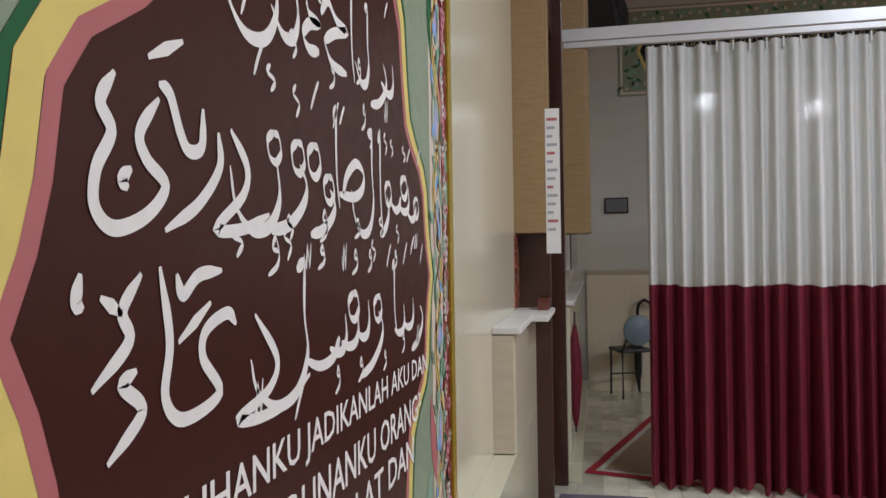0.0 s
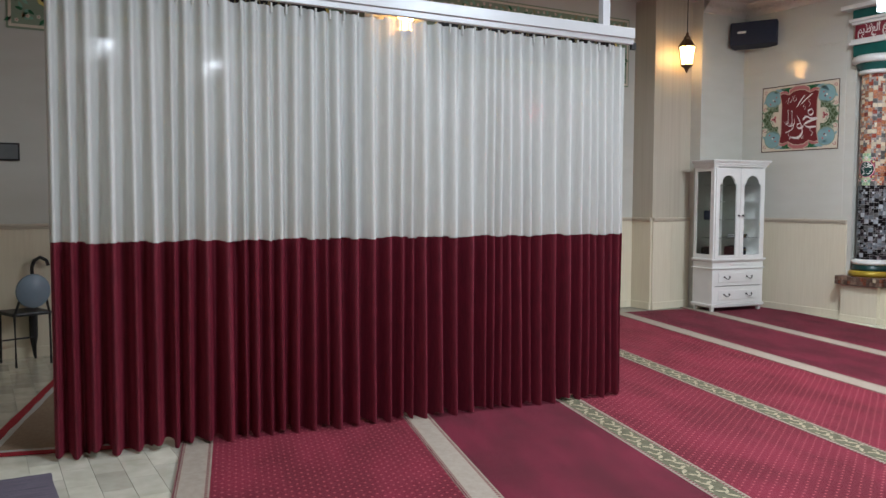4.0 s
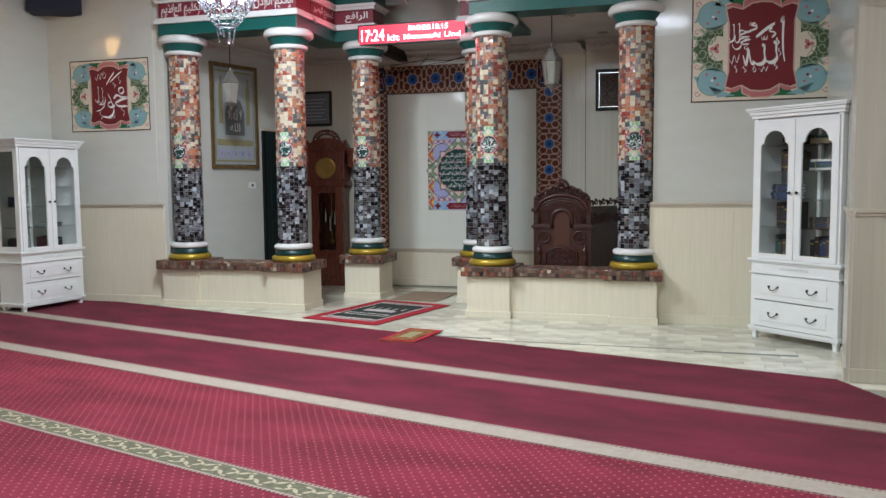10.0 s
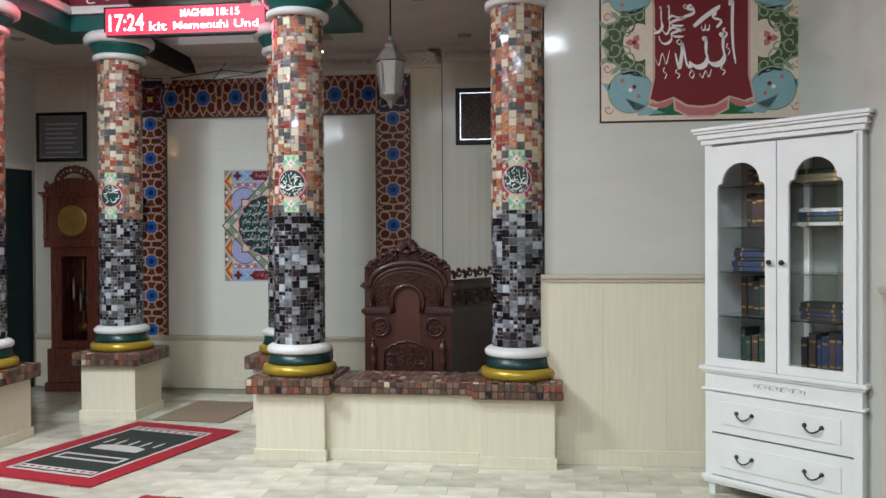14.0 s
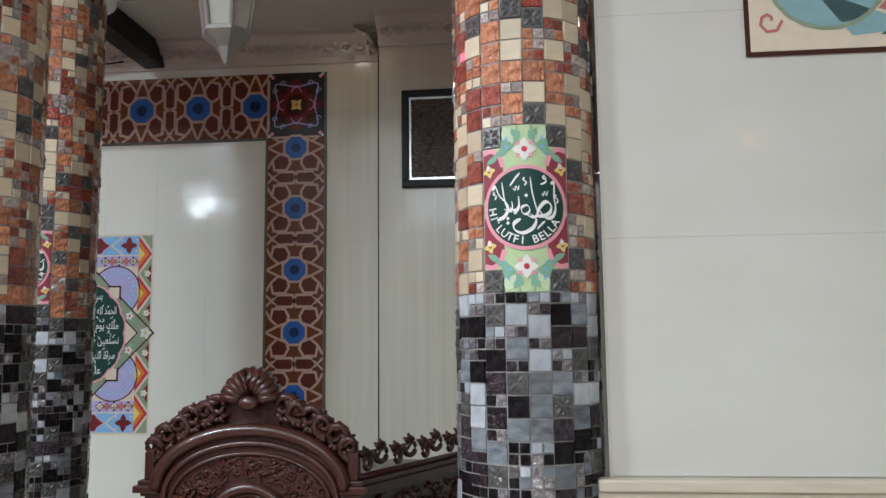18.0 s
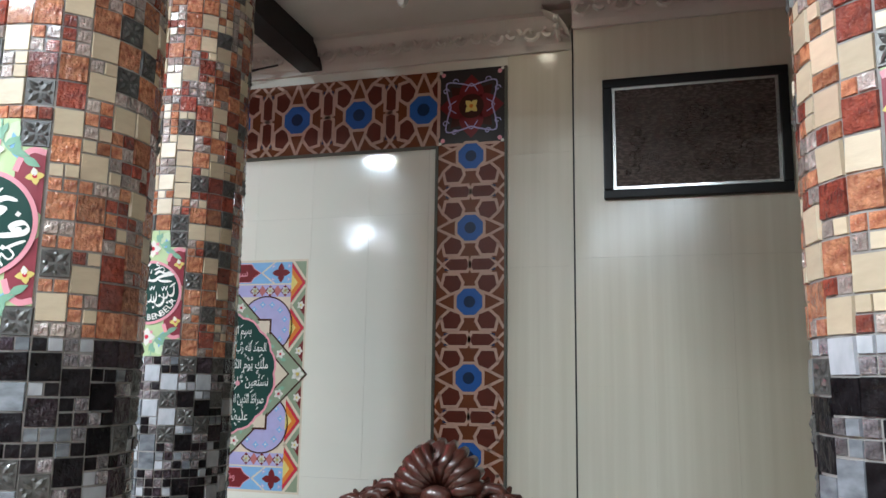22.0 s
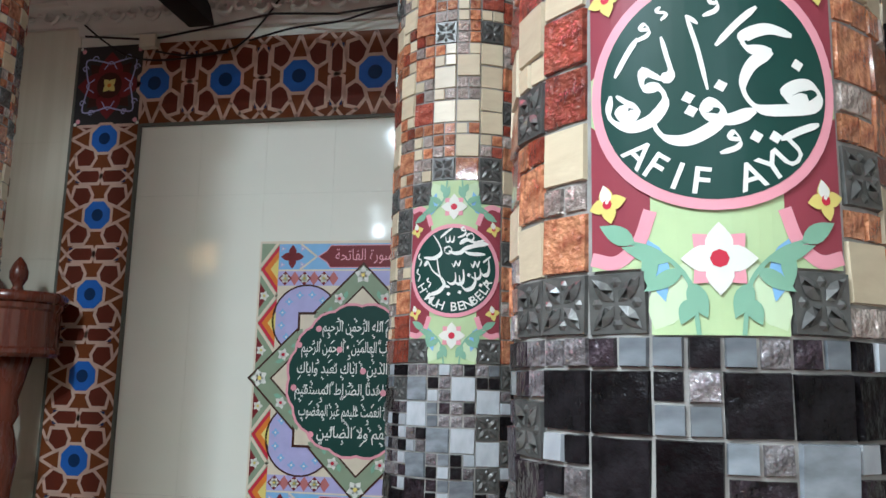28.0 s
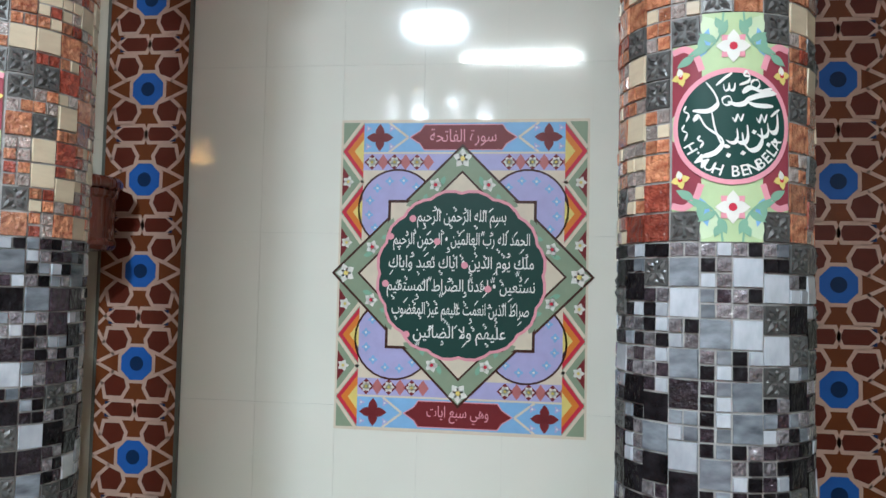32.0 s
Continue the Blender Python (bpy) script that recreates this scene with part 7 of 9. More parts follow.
# ---- murals of calligraphy ----
def mural(m, w, h, main, side, label):
    base = thing("calligraphy_panel", m, label, "wall panel", "calligraphy panels")
    part("plate", box(-w / 2, 0, -h / 2, w / 2, 0.006, h / 2, bevel=0.001), M["p_cream"], base)
    art = Art()
    a, b = w / 2, h / 2
    art.line("edge_line", M["p_choc"], [(-a, -b), (a, -b), (a, b), (-a, b)], 0.012, 1, True)
    for sx in (-1, 1):
        lobes = []
        for k in range(13):
            t = math.pi * (k / 12 - 0.5)
            r = 1 + 0.09 * math.cos(k * math.pi)
            lobes.append((sx * (a * 0.55 + a * 0.42 * math.cos(t) * r), b * 0.42 * math.sin(t) * r))
        art.poly("green_field", M["p_moss"], lobes, 2)
        art.line("green_lobe", M["p_sage"], lobes, 0.012, 3)
        for q in (-1, 1):
            for r0, cx_, cz_ in ((0.13, 0.74, 0.20), (0.10, 0.86, 0.08), (0.09, 0.62, 0.33)):
                art.line("green_scroll", M["p_sage"], [(sx * (a * cx_ + a * r0 * (1 - j / 14) * math.cos(j * 0.62)), q * (b * cz_ + a * r0 * (1 - j / 14) * math.sin(j * 0.62))) for j in range(12)], 0.010, 3)
                art.poly("green_leaf", M["p_sage"], petal(sx * a * (cx_ + 0.07), q * b * (cz_ + 0.1), math.atan2(q, sx), a * 0.12, a * 0.05, 5), 2)
        art.poly("pale_oval", M["p_cream"], circle(sx * a * 0.62, 0, a * 0.15, 20, ry=b * 0.24), 3)
        art.flower("tulip", sx * a * 0.66, 0, a * 0.09, 4, "p_rose", "p_maroon", 3, 0 if sx > 0 else math.pi)
        for k in range(4):
            t = (k - 1.5) * 0.55
            art.line("scroll_line", M["p_sage"], [(sx * (a * 0.74 + a * 0.07 * math.cos(j * 0.8) * (1 - j / 9)), b * 0.42 * math.sin(t) + a * 0.07 * math.sin(j * 0.8) * (1 - j / 9)) for j in range(8)], 0.010, 4)
        for sy in (-1, 1):
            body = [(sx * (a * 0.70 + a * 0.22 * math.cos(t)), sy * b * 0.62 + b * 0.27 * math.sin(t)) for t in [2 * math.pi * k / 22 for k in range(22)]]
            art.poly("teal_leaf", M["p_aqua"], body, 3)
            art.line("teal_leaf_edge", M["p_sage"], body, 0.010, 4, True)
            art.poly("leaf_tip", M["p_aqua"], [(sx * a * 0.90, sy * b * 0.52), (sx * a * 0.985, sy * b * 0.50), (sx * a * 0.91, sy * b * 0.66)], 4)
            art.poly("tail", M["p_aqua"], [(sx * a * 0.36, sy * b * 0.90), (sx * a * 0.75, sy * b * 0.70), (sx * a * 0.62, sy * b * 0.93)], 3)
            for dx, dy, c in ((0.66, 0.56, "p_maroon"), (0.70, 0.60, "p_white"), (0.78, 0.48, "p_rose"), (0.62, 0.68, "p_rose")):
                art.poly("leaf_mark", M[c], circle(sx * a * dx, sy * b * dy, a * 0.022, 8), 5)
            art.line("vine", M["p_rose"], [(sx * (a * 0.93 - a * 0.05 * math.cos(j * 0.9) * (1 - j / 9)), sy * (b * 0.32 + 0.07 * b * math.sin(j * 0.9) * (1 - j / 9))) for j in range(8)], 0.007, 4)
            art.line("vine", M["p_rose"], [(sx * (a * 0.92 - a * 0.05 * math.cos(j * 0.9) * (1 - j / 9)), sy * (b * 0.84 + 0.07 * b * math.sin(j * 0.9) * (1 - j / 9))) for j in range(8)], 0.007, 4)
    for sy in (-1, 1):
        art.poly("foot_leaf", M["p_deepgreen"], [(-a * 0.52, sy * b * 0.93), (a * 0.52, sy * b * 0.93), (a * 0.34, sy * b * 0.76), (-a * 0.34, sy * b * 0.76)], 3)
        fan = [(-a * 0.27, sy * b * 0.68), (-a * 0.26, sy * b * 0.86), (-a * 0.12, sy * b * 0.95), (a * 0.12, sy * b * 0.95), (a * 0.26, sy * b * 0.86), (a * 0.27, sy * b * 0.68), (0, sy * b * 0.78)]
        art.poly("fan_leaf", M["p_rose"], fan, 6)
        art.line("fan_leaf_edge", M["p_line"], fan, 0.012, 7, True)
        for sx in (-1, 1):
            art.poly("fan_leaf", M["p_rose"], petal(sx * a * 0.26, sy * b * 0.72, math.atan2(sy * 0.25, sx), a * 0.27, b * 0.16, 6), 6)
    field = []
    for sx, sy in ((1, -1), (1, 1), (-1, 1), (-1, -1)):
        edge = [(sx * a * 0.50, sy * b * 0.72), (sx * a * 0.42, sy * b * 0.76), (sx * a * 0.27, sy * b * 0.70)]
        field += [(sx * a * 0.455, sy * b * 0.45)] + edge if sx * sy < 0 else edge[::-1] + [(sx * a * 0.455, sy * b * 0.45)]
        if (sx, sy) == (1, 1):
            field += [(a * 0.14, b * 0.80), (0, b * 0.82), (-a * 0.14, b * 0.80)]
        if (sx, sy) == (-1, -1):
            field += [(-a * 0.14, -b * 0.80), (0, -b * 0.82), (a * 0.14, -b * 0.80)]
    ang = sorted(field, key=lambda p: math.atan2(p[1], p[0]))
    art.poly("field_edge", M["p_line"], [(x * 1.05, y * 1.035) for x, y in ang], 8)
    art.poly("field", M["p_maroon"], ang, 9)
    k = w / main[0]
    art.pen("calligraphy", M["text_white"], main[2], 0, 0, k, k, k * main[1], 11)
    art.pen("small_calligraphy", M["text_white"], side, 0, 0, k, k, k * main[1] * 0.45, 11)
    art.build(base, UPRIGHT)
    return base


# pen shapes in units of which the panel's width has so many, then the nib
ALLAH = (1020, 30, [("alif", 132, -125, 52, 345), ("lam", 20, -125, 95, 155), ("lam", -62, -135, 92, 148), ("ha_end", -130, -135, 90, 118), ("fatha", -40, 75, 135, 100), ("fatha", -36, 68, 130, 98),
                    ("tick", 55, 60, 60, 80), ("shadda", 0, 45, 42, 36), ("damma", -95, 120, 65, 60), ("drop", -90, 165, 22, 22), ("drop", -125, -18, 30, 28), ("tick", 108, 8, 26, 52)])
ALLAH_SMALL = [("lam", -238, 50, 40, 130), ("lam", -198, 40, 40, 145), ("jim", -165, 78, 78, 52), ("bowl", -212, -12, 64, 58), ("tail", -238, 42, 46, 62), ("jim", -160, 22, 72, 48), ("vee", -232, -122, 74, 74), ("tick", -192, -196, 24, 62),
               ("tick", -130, -196, 30, 52), ("drop", -60, -192, 26, 42), ("vee", -10, -192, 62, 42), ("tick", 95, -182, 32, 48), ("tick", 124, -82, 24, 62)]
PRAISE = (378, 10, [("loop", 45, 4, 26, 27), ("jim", 20, -46, 66, 46), ("base", -6, -48, 30, 16), ("loop", -8, -50, 24, 24), ("dal", -38, -90, 60, 98), ("fatha", -12, 44, 40, 50), ("fatha", 8, 54, 56, 42)])
PRAISE_SMALL = [("lam", -72, -25, 20, 62), ("lam", -52, -30, 20, 62), ("tail", -66, -62, 42, 42), ("bowl", -62, -36, 42, 32), ("vee", -66, 64, 32, 30), ("drop", -32, 70, 20, 28), ("vee", -6, -96, 32, 22), ("tick", 54, -86, 22, 40),
                ("tick", -50, -96, 14, 32), ("tick", 20, 30, 16, 22), ("tick", 46, 44, 14, 30)]
mural(pose(2.925, YF - 0.008, 2.735), 1.27, 1.02, ALLAH, ALLAH_SMALL, "painted panel with white Arabic calligraphy on maroon among teal leaves")
mural(pose(-4.545, YF - 0.008, 2.56), 1.13, 0.86, PRAISE, PRAISE_SMALL, "painted panel with white Arabic calligraphy on maroon among sage leaves")

# calligraphy on the beams
for (xa, xb), line in (((-3.75, -1.98), "\u0627\u0644\u062d\u0643\u0645 \u0627\u0644\u0639\u062f\u0644 \u0627\u0644\u0644\u0637\u064a\u0641 \u0627\u0644\u062e\u0628\u064a\u0631 \u0627\u0644\u062d\u0644\u064a\u0645 \u0627\u0644\u0639\u0638\u064a\u0645"),
                       ((0.06, 1.96), "\u0627\u0644\u0631\u062d\u0645\u0646 \u0627\u0644\u0631\u062d\u064a\u0645 \u0627\u0644\u0645\u0644\u0643 \u0627\u0644\u0642\u062f\u0648\u0633 \u0627\u0644\u0633\u0644\u0627\u0645 \u0627\u0644\u0645\u0624\u0645\u0646 \u0627\u0644\u0645\u0647\u064a\u0645\u0646")):
    bm = bmesh.new()
    add_letters(bm, arabic(line), lambda x, y: ((xa + xb) / 2 + x, 0.0435, 3.505 + y), 0, 0.012, (xb - xa) * 0.97, 0.15)
    o = tagged(link("beam_lettering", bm, M["text_white"]), "white Arabic calligraphy on the maroon beam band", "lettering", kind="structure")
    marks = Art(merge=True)
    marks.pen("vowel_marks", M["text_white"], vowel_marks(-(xb - xa) * 0.47, (xb - xa) * 0.47, -0.075, 0.03, 34, 0.04, 8), 0, 0, 1, 1, 0.016, 1)
    marks.build(o, pose((xa + xb) / 2, 0.0432, 3.505, 90))
for x, ya, yb, turn in ((-1.9535, 0.45, 1.05, 90), (0.0235, 0.45, 1.05, -90)):
    bm = bmesh.new()
    add_letters(bm, arabic("\u0627\u0644\u0633\u0645\u064a\u0639 \u0627\u0644\u0628\u0635\u064a\u0631"), lambda u_, v_: (u_, 0, v_), 0, 0.008, 0.55, 0.125)
    o = tagged(link("beam_lettering", bm, M["text_white"]), "white Arabic calligraphy on the maroon side band", "lettering", kind="structure")
    o.matrix_world = pose(x, (ya + yb) / 2, 3.505, 0, 0, turn)
bm = bmesh.new()
add_letters(bm, arabic("\u0627\u0644\u0631\u0627\u0641\u0639"), lambda u_, v_: (-1.68 + u_, 1.1085, 3.505 + v_), 0, 0.008, 0.3, 0.125)
tagged(link("beam_lettering", bm, M["text_white"]), "white Arabic calligraphy on the return band", "lettering", kind="structure")

# ---- framed pictures ----
def framed(m, w, h, rim, frame_mat, fill, label, name="framed_picture"):
    base = thing(name, m, label, "picture")
    bm = bmesh.new()
    for b in ((-w / 2, -0.03, -h / 2, w / 2, 0, -h / 2 + rim), (-w / 2, -0.03, h / 2 - rim, w / 2, 0, h / 2), (-w / 2, -0.03, -h / 2 + rim, -w / 2 + rim, 0, h / 2 - rim), (w / 2 - rim, -0.03, -h / 2 + rim, w / 2, 0, h / 2 - rim)):
        add_box(bm, *b, bevel=0.006)
    part("frame", bm, frame_mat, base)
    iw, ih = w / 2 - rim, h / 2 - rim
    part("inner_rim", boxes((-iw, -0.022, -ih, iw, -0.006, -ih + 0.012), (-iw, -0.022, ih - 0.012, iw, -0.006, ih), (-iw, -0.022, -ih + 0.012, -iw + 0.012, -0.006, ih - 0.012), (iw - 0.012, -0.022, -ih + 0.012, iw, -0.006, ih - 0.012)), M["chrome"], base, "thin silver inner rim")
    part("backing", box(-iw, -0.008, -ih, iw, 0, ih), fill, base)
    return base, iw, ih


M["gilt"] = material("gilt_frame", (0.30, 0.21, 0.09), 0.35, 0.7, second=(0.20, 0.13, 0.05), scale=18)
embossed = material("embossed_bronze", (0.045, 0.033, 0.028), 0.25, 0.5, second=(0.10, 0.075, 0.06), scale=14, stretch=(3, 1, 8), bump=0.8, bump_scale=40)
base, iw, ih = framed(pose(1.495, YB - 0.002, 2.625), 0.74, 0.525, 0.04, M["p_black"], embossed, "dark framed bronze relief with lines of Arabic lettering")
bm = bmesh.new()
carving(bm, lambda x, z: abs(x) < iw - 0.05 and abs(z) < ih - 0.06, (-iw, -ih, iw, ih), 90, 0.005, 77, 0.010)
tagged(part("relief", bm, embossed, base, "worn raised lettering"), kind="stuff")
base, iw, ih = framed(pose(-2.94, NY - 0.006, 2.545), 0.54, 0.50, 0.035, M["p_black"], M["p_grey"], "dark framed certificate with grey lines of writing")
for k in range(7):
    part("text_line", box(-iw + 0.06, -0.0095, ih - 0.09 - k * 0.048, iw - 0.06 - 0.03 * (k % 3), -0.0085, ih - 0.075 - k * 0.048), M["ink_grey"], base)


def on_slant(along, z, out=0.002):
    """A pose on the slanted wall, so far along it from its front end."""
    c, n = math.cos(radians(SLA)), math.sin(radians(SLA))
    return pose(-3.80 + along * c + out * n, 0.40 + along * n - out * c, z, 0, 0, SLA)


base, iw, ih = framed(on_slant(0.96, 2.36), 0.85, 1.38, 0.045, M["gilt"], M["p_bluegrey"], "tall gilt framed embroidered picture with towers and lettering in grey-blue")
art = Art()
art.line("ornament_edge", M["p_khaki"], [(-0.49, -0.60), (0.49, -0.60), (0.49, 0.60), (-0.49, 0.60)], 0.025, 14, True)
for s in (-1, 1):
    art.poly("tower", M["p_khaki"], [(s * 0.40, -0.1), (s * 0.30, -0.1), (s * 0.30, 0.38), (s * 0.35, 0.48), (s * 0.40, 0.38)], 14)
    art.poly("tower", M["p_khaki"], circle(s * 0.35, 0.50, 0.03, 12), 15)
art.poly("arch", M["p_grey"], [(-0.25, -0.25), (0.25, -0.25), (0.25, 0.05), (0.17, 0.2), (0, 0.28), (-0.17, 0.2), (-0.25, 0.05)], 14)
art.text("lettering", M["text_white"], arabic("\u0644\u0627 \u0627\u0644\u0647 \u0627\u0644\u0627"), 0, 0.03, 0.36, 0.16, 16)
art.text("lettering", M["text_white"], arabic("\u0627\u0644\u0644\u0647"), 0, -0.14, 0.26, 0.12, 16)
art.poly("band", M["p_khaki"], [(-0.46, -0.31), (0.46, -0.31), (0.46, -0.39), (-0.46, -0.39)], 14)
for k in range(5):
    art.flower("flower", (k - 2) * 0.18, -0.50, 0.07, 14, "p_lilac", "p_khaki", 6)
art.build(base, pose(0, -0.0085, 0, 90) @ Matrix.Diagonal((0.70, 0.98, 1, 1)))
base, iw, ih = framed(pose(XR - 0.002, 1.45, 2.385, 0, 0, -90), 1.15, 1.25, 0.06, M["old_brass"], M["p_bluegrey"], "tall gilt framed picture on the bay's side wall")

# dark door and switch in the far bay
door = thing("door_1", on_slant(1.80, 0, 0.0), "closed dark green panelled door in the side bay", "door", kind="structure")
part("leaf", box(-0.30, -0.03, 0.0, 0.30, -0.004, 2.2, bevel=0.004), M["door_dark"], door)
part("frame", boxes((-0.335, -0.045, 0, -0.30, 0, 2.2), (0.30, -0.045, 0, 0.335, 0, 2.2), bevel=0.004), M["p_black"], door)
part("lintel", box(-0.345, -0.05, 2.2, 0.345, 0, 2.245, bevel=0.006), M["trim"], door, "beige lintel moulding")
for z0, z1 in ((0.2, 0.95), (1.1, 2.05)):
    part("panel", box(-0.20, -0.042, z0, 0.20, -0.028, z1, bevel=0.008), M["door_dark"], door)
sw = thing("light_switch", on_slant(1.257, 1.446, 0.0), "white plastic light switch with a notice on the side wall", "switch")
part("plate", box(-0.06, -0.012, -0.04, 0.06, 0, 0.04, bevel=0.004), M["white_wood"], sw)
part("rocker", box(-0.02, -0.018, -0.02, 0.02, -0.011, 0.02, bevel=0.003), M["p_grey"], sw)

# ---- rugs ----
def rug(m, w, h, bands, label, fringe=None, seed=1):
    base = thing("prayer_rug", m, label, "rug")
    rnd = random.Random(seed)
    z = 0.0
    for name, inset, mat, t in bands:
        a, b = w / 2 - inset, h / 2 - inset
        n = 14
        edge = []
        for (x0, y0), (x1, y1) in (((-a, -b), (a, -b)), ((a, -b), (a, b)), ((a, b), (-a, b)), ((-a, b), (-a, -b))):
            for k in range(n):
                edge.append((x0 + (x1 - x0) * k / n + rnd.uniform(-0.004, 0.004), y0 + (y1 - y0) * k / n + rnd.uniform(-0.004, 0.004)))
        bm = bmesh.new()
        add_poly(bm, edge, z, z + t)
        part(name, bm, mat, base)
        z += t
    if fringe:
        bm = bmesh.new()
        for k in range(70):
            for s in (-1, 1):
                x = (k / 69 - 0.5) * w
                add_tube(bm, [(x, s * h / 2, 0.003), (x + rnd.uniform(-0.01, 0.01), s * (h / 2 + rnd.uniform(0.02, 0.035)), 0.002)], 0.002, 4)
        tagged(part("fringe", bm, fringe, base), kind="stuff")
    return base, z


rug_red = material("rug_red", (0.36, 0.014, 0.028), 0.9, second=(0.26, 0.01, 0.02), scale=30, bump=0.5, bump_scale=300)
rug_dark = material("rug_dark_green", (0.016, 0.022, 0.018), 0.9, second=(0.03, 0.04, 0.03), scale=30, bump=0.5, bump_scale=300)
rug_tan = material("rug_tan", (0.30, 0.22, 0.15), 0.9, second=(0.24, 0.17, 0.11), scale=40, bump=0.5, bump_scale=300)
rug_orange = material("rug_orange", (0.34, 0.14, 0.035), 0.9, second=(0.09, 0.05, 0.02), scale=22, mix=0.3, bump=0.5, bump_scale=300)
rug_white = material("rug_white", (0.55, 0.54, 0.5), 0.9, second=(0.45, 0.44, 0.4), scale=40, bump=0.5, bump_scale=300)
RUG = pose(-1.06, 0.14, 0.004, 0, 0, -14)
base, z = rug(RUG, 0.98, 1.50, [("border", 0.0, rug_red, 0.006), ("white_line", 0.14, rug_white, 0.001), ("field", 0.165, rug_dark, 0.001)], "red bordered prayer rug with a dark field on the marble", rug_red)
art = Art()
art.poly("mosque_figure", rug_white, [(-0.2, -0.05), (0.2, -0.05), (0.2, 0.05), (0.1, 0.09), (-0.1, 0.09), (-0.2, 0.05)], 1)
for k in range(5):
    art.poly("mosque_figure", rug_white, [((k - 2) * 0.11 - 0.012, 0.1), ((k - 2) * 0.11 + 0.012, 0.1), ((k - 2) * 0.11 + 0.012, 0.2), ((k - 2) * 0.11, 0.24), ((k - 2) * 0.11 - 0.012, 0.2)], 1)
for q in (-1, 1):
    art.poly("end_band", rug_white, [(-0.31, q * 0.50), (0.31, q * 0.50), (0.31, q * 0.565), (-0.31, q * 0.565)], 1)
    for k in range(9):
        art.poly("end_band_mark", rug_red, circle((k - 4) * 0.07, q * 0.5325, 0.018, 6), 2)
art.line("mosque_figure", rug_white, [(-0.26, -0.3), (0.26, -0.3), (0.26, -0.2), (-0.26, -0.2)], 0.03, 1, True)
art.build(base, pose(0, 0, z))
base, z = rug(pose(-0.93, 1.45, 0.004, 0, 0, -4), 0.62, 0.8, [("weave", 0.0, rug_tan, 0.006)], "plain beige mat on the marble floor", None, 2)
base, z = rug(CARPET @ pose(-0.20, -0.10, 0.014, 0, 0, 8), 0.36, 0.62, [("border", 0.0, rug_red, 0.008), ("weave", 0.05, rug_orange, 0.003)], "small folded orange and red mat lying on the carpet edge", rug_orange, 3)
part("centre_motif", box(-0.06, -0.16, z, 0.06, 0.12, z + 0.002), M["p_khaki"], base)

# ---- scrolling display ----
led = thing("led_sign", pose(-0.945, 1.03, 3.262), "black display sign with glowing red scrolling letters", "display")
part("case", box(-0.69, 0, -0.125, 0.69, 0.06, 0.125, bevel=0.006), M["black"], led)
part("red_screen", box(-0.67, -0.003, -0.108, 0.67, 0.0, 0.108), M["led_red"], led, "glowing red screen")
for body, cx, cz, wd, ht in (("17:24", -0.49, -0.01, 0.30, 0.14), ("MAGHRIB", 0.11, 0.052, 0.28, 0.062), ("18:15", 0.37, 0.052, 0.19, 0.062), ("kit", -0.22, -0.047, 0.15, 0.075), ("Memenuhi", 0.14, -0.047, 0.46, 0.062), ("Und", 0.52, -0.047, 0.2, 0.062)):
    bm = bmesh.new()
    add_letters(bm, body, lambda x, y: (cx + x, -0.006, cz + y), 0, 0.012, wd, ht)
    part("text", bm, M["led_text"], led, "bright pink-white letters")
# red glow of the sign's own screen
sd = bpy.data.lights.new("led_glow", "AREA")
sd.shape, sd.size, sd.size_y, sd.energy, sd.color = "RECTANGLE", 1.3, 0.2, 24, (1.0, 0.07, 0.12)
so = new("led_glow", sd)
so.matrix_world = look((-0.945, 1.01, 3.262), (-0.945, -1.0, 3.2))

# ---- chandelier ----
ch = thing("chandelier", pose(-1.58, -2.07, 0), "crystal chandelier with lit white bulbs on curved arms", "chandelier")
part("stem", lathe([(0.012, 3.45), (0.012, CEIL), ], seg=10), M["chrome"], ch)
part("canopy", lathe([(0, CEIL - 0.06), (0.05, CEIL - 0.05), (0.08, CEIL - 0.002), (0, CEIL - 0.002)], seg=24), M["chrome"], ch, "", True)
for z, r in ((3.58, 0.14), (3.36, 0.26), (3.12, 0.285), (2.93, 0.17), (2.82, 0.09)):
    part("hoop", tube([(r * math.cos(2 * math.pi * k / 28), r * math.sin(2 * math.pi * k / 28), z) for k in range(29)], 0.006, 6), M["chrome"], ch, "bright metal hoop", True)


bead = bmesh.new()
bmesh.ops.create_icosphere(bead, subdivisions=1, radius=0.0105)
BEAD = mesh_of("bead", bead, M["crystal"])


def bead_string(p0, p1, n, sag=0.0):
    """A thin wire with cut beads on it."""
    def at(t):
        return Vector(p0).lerp(Vector(p1), t) - Vector((0, 0, sag * math.sin(math.pi * t)))
    wire = part("bead_string", tube([at(k / 4) for k in range(5)], 0.0015, 4), M["chrome"], ch, "string of cut crystal beads")
    for k in range(n):
        o = new("bead", BEAD)
        o.parent = wire
        o.matrix_local = Matrix.Translation(at((k + 0.5) / n)) @ Matrix.Rotation(k * 0.7, 4, "Z")


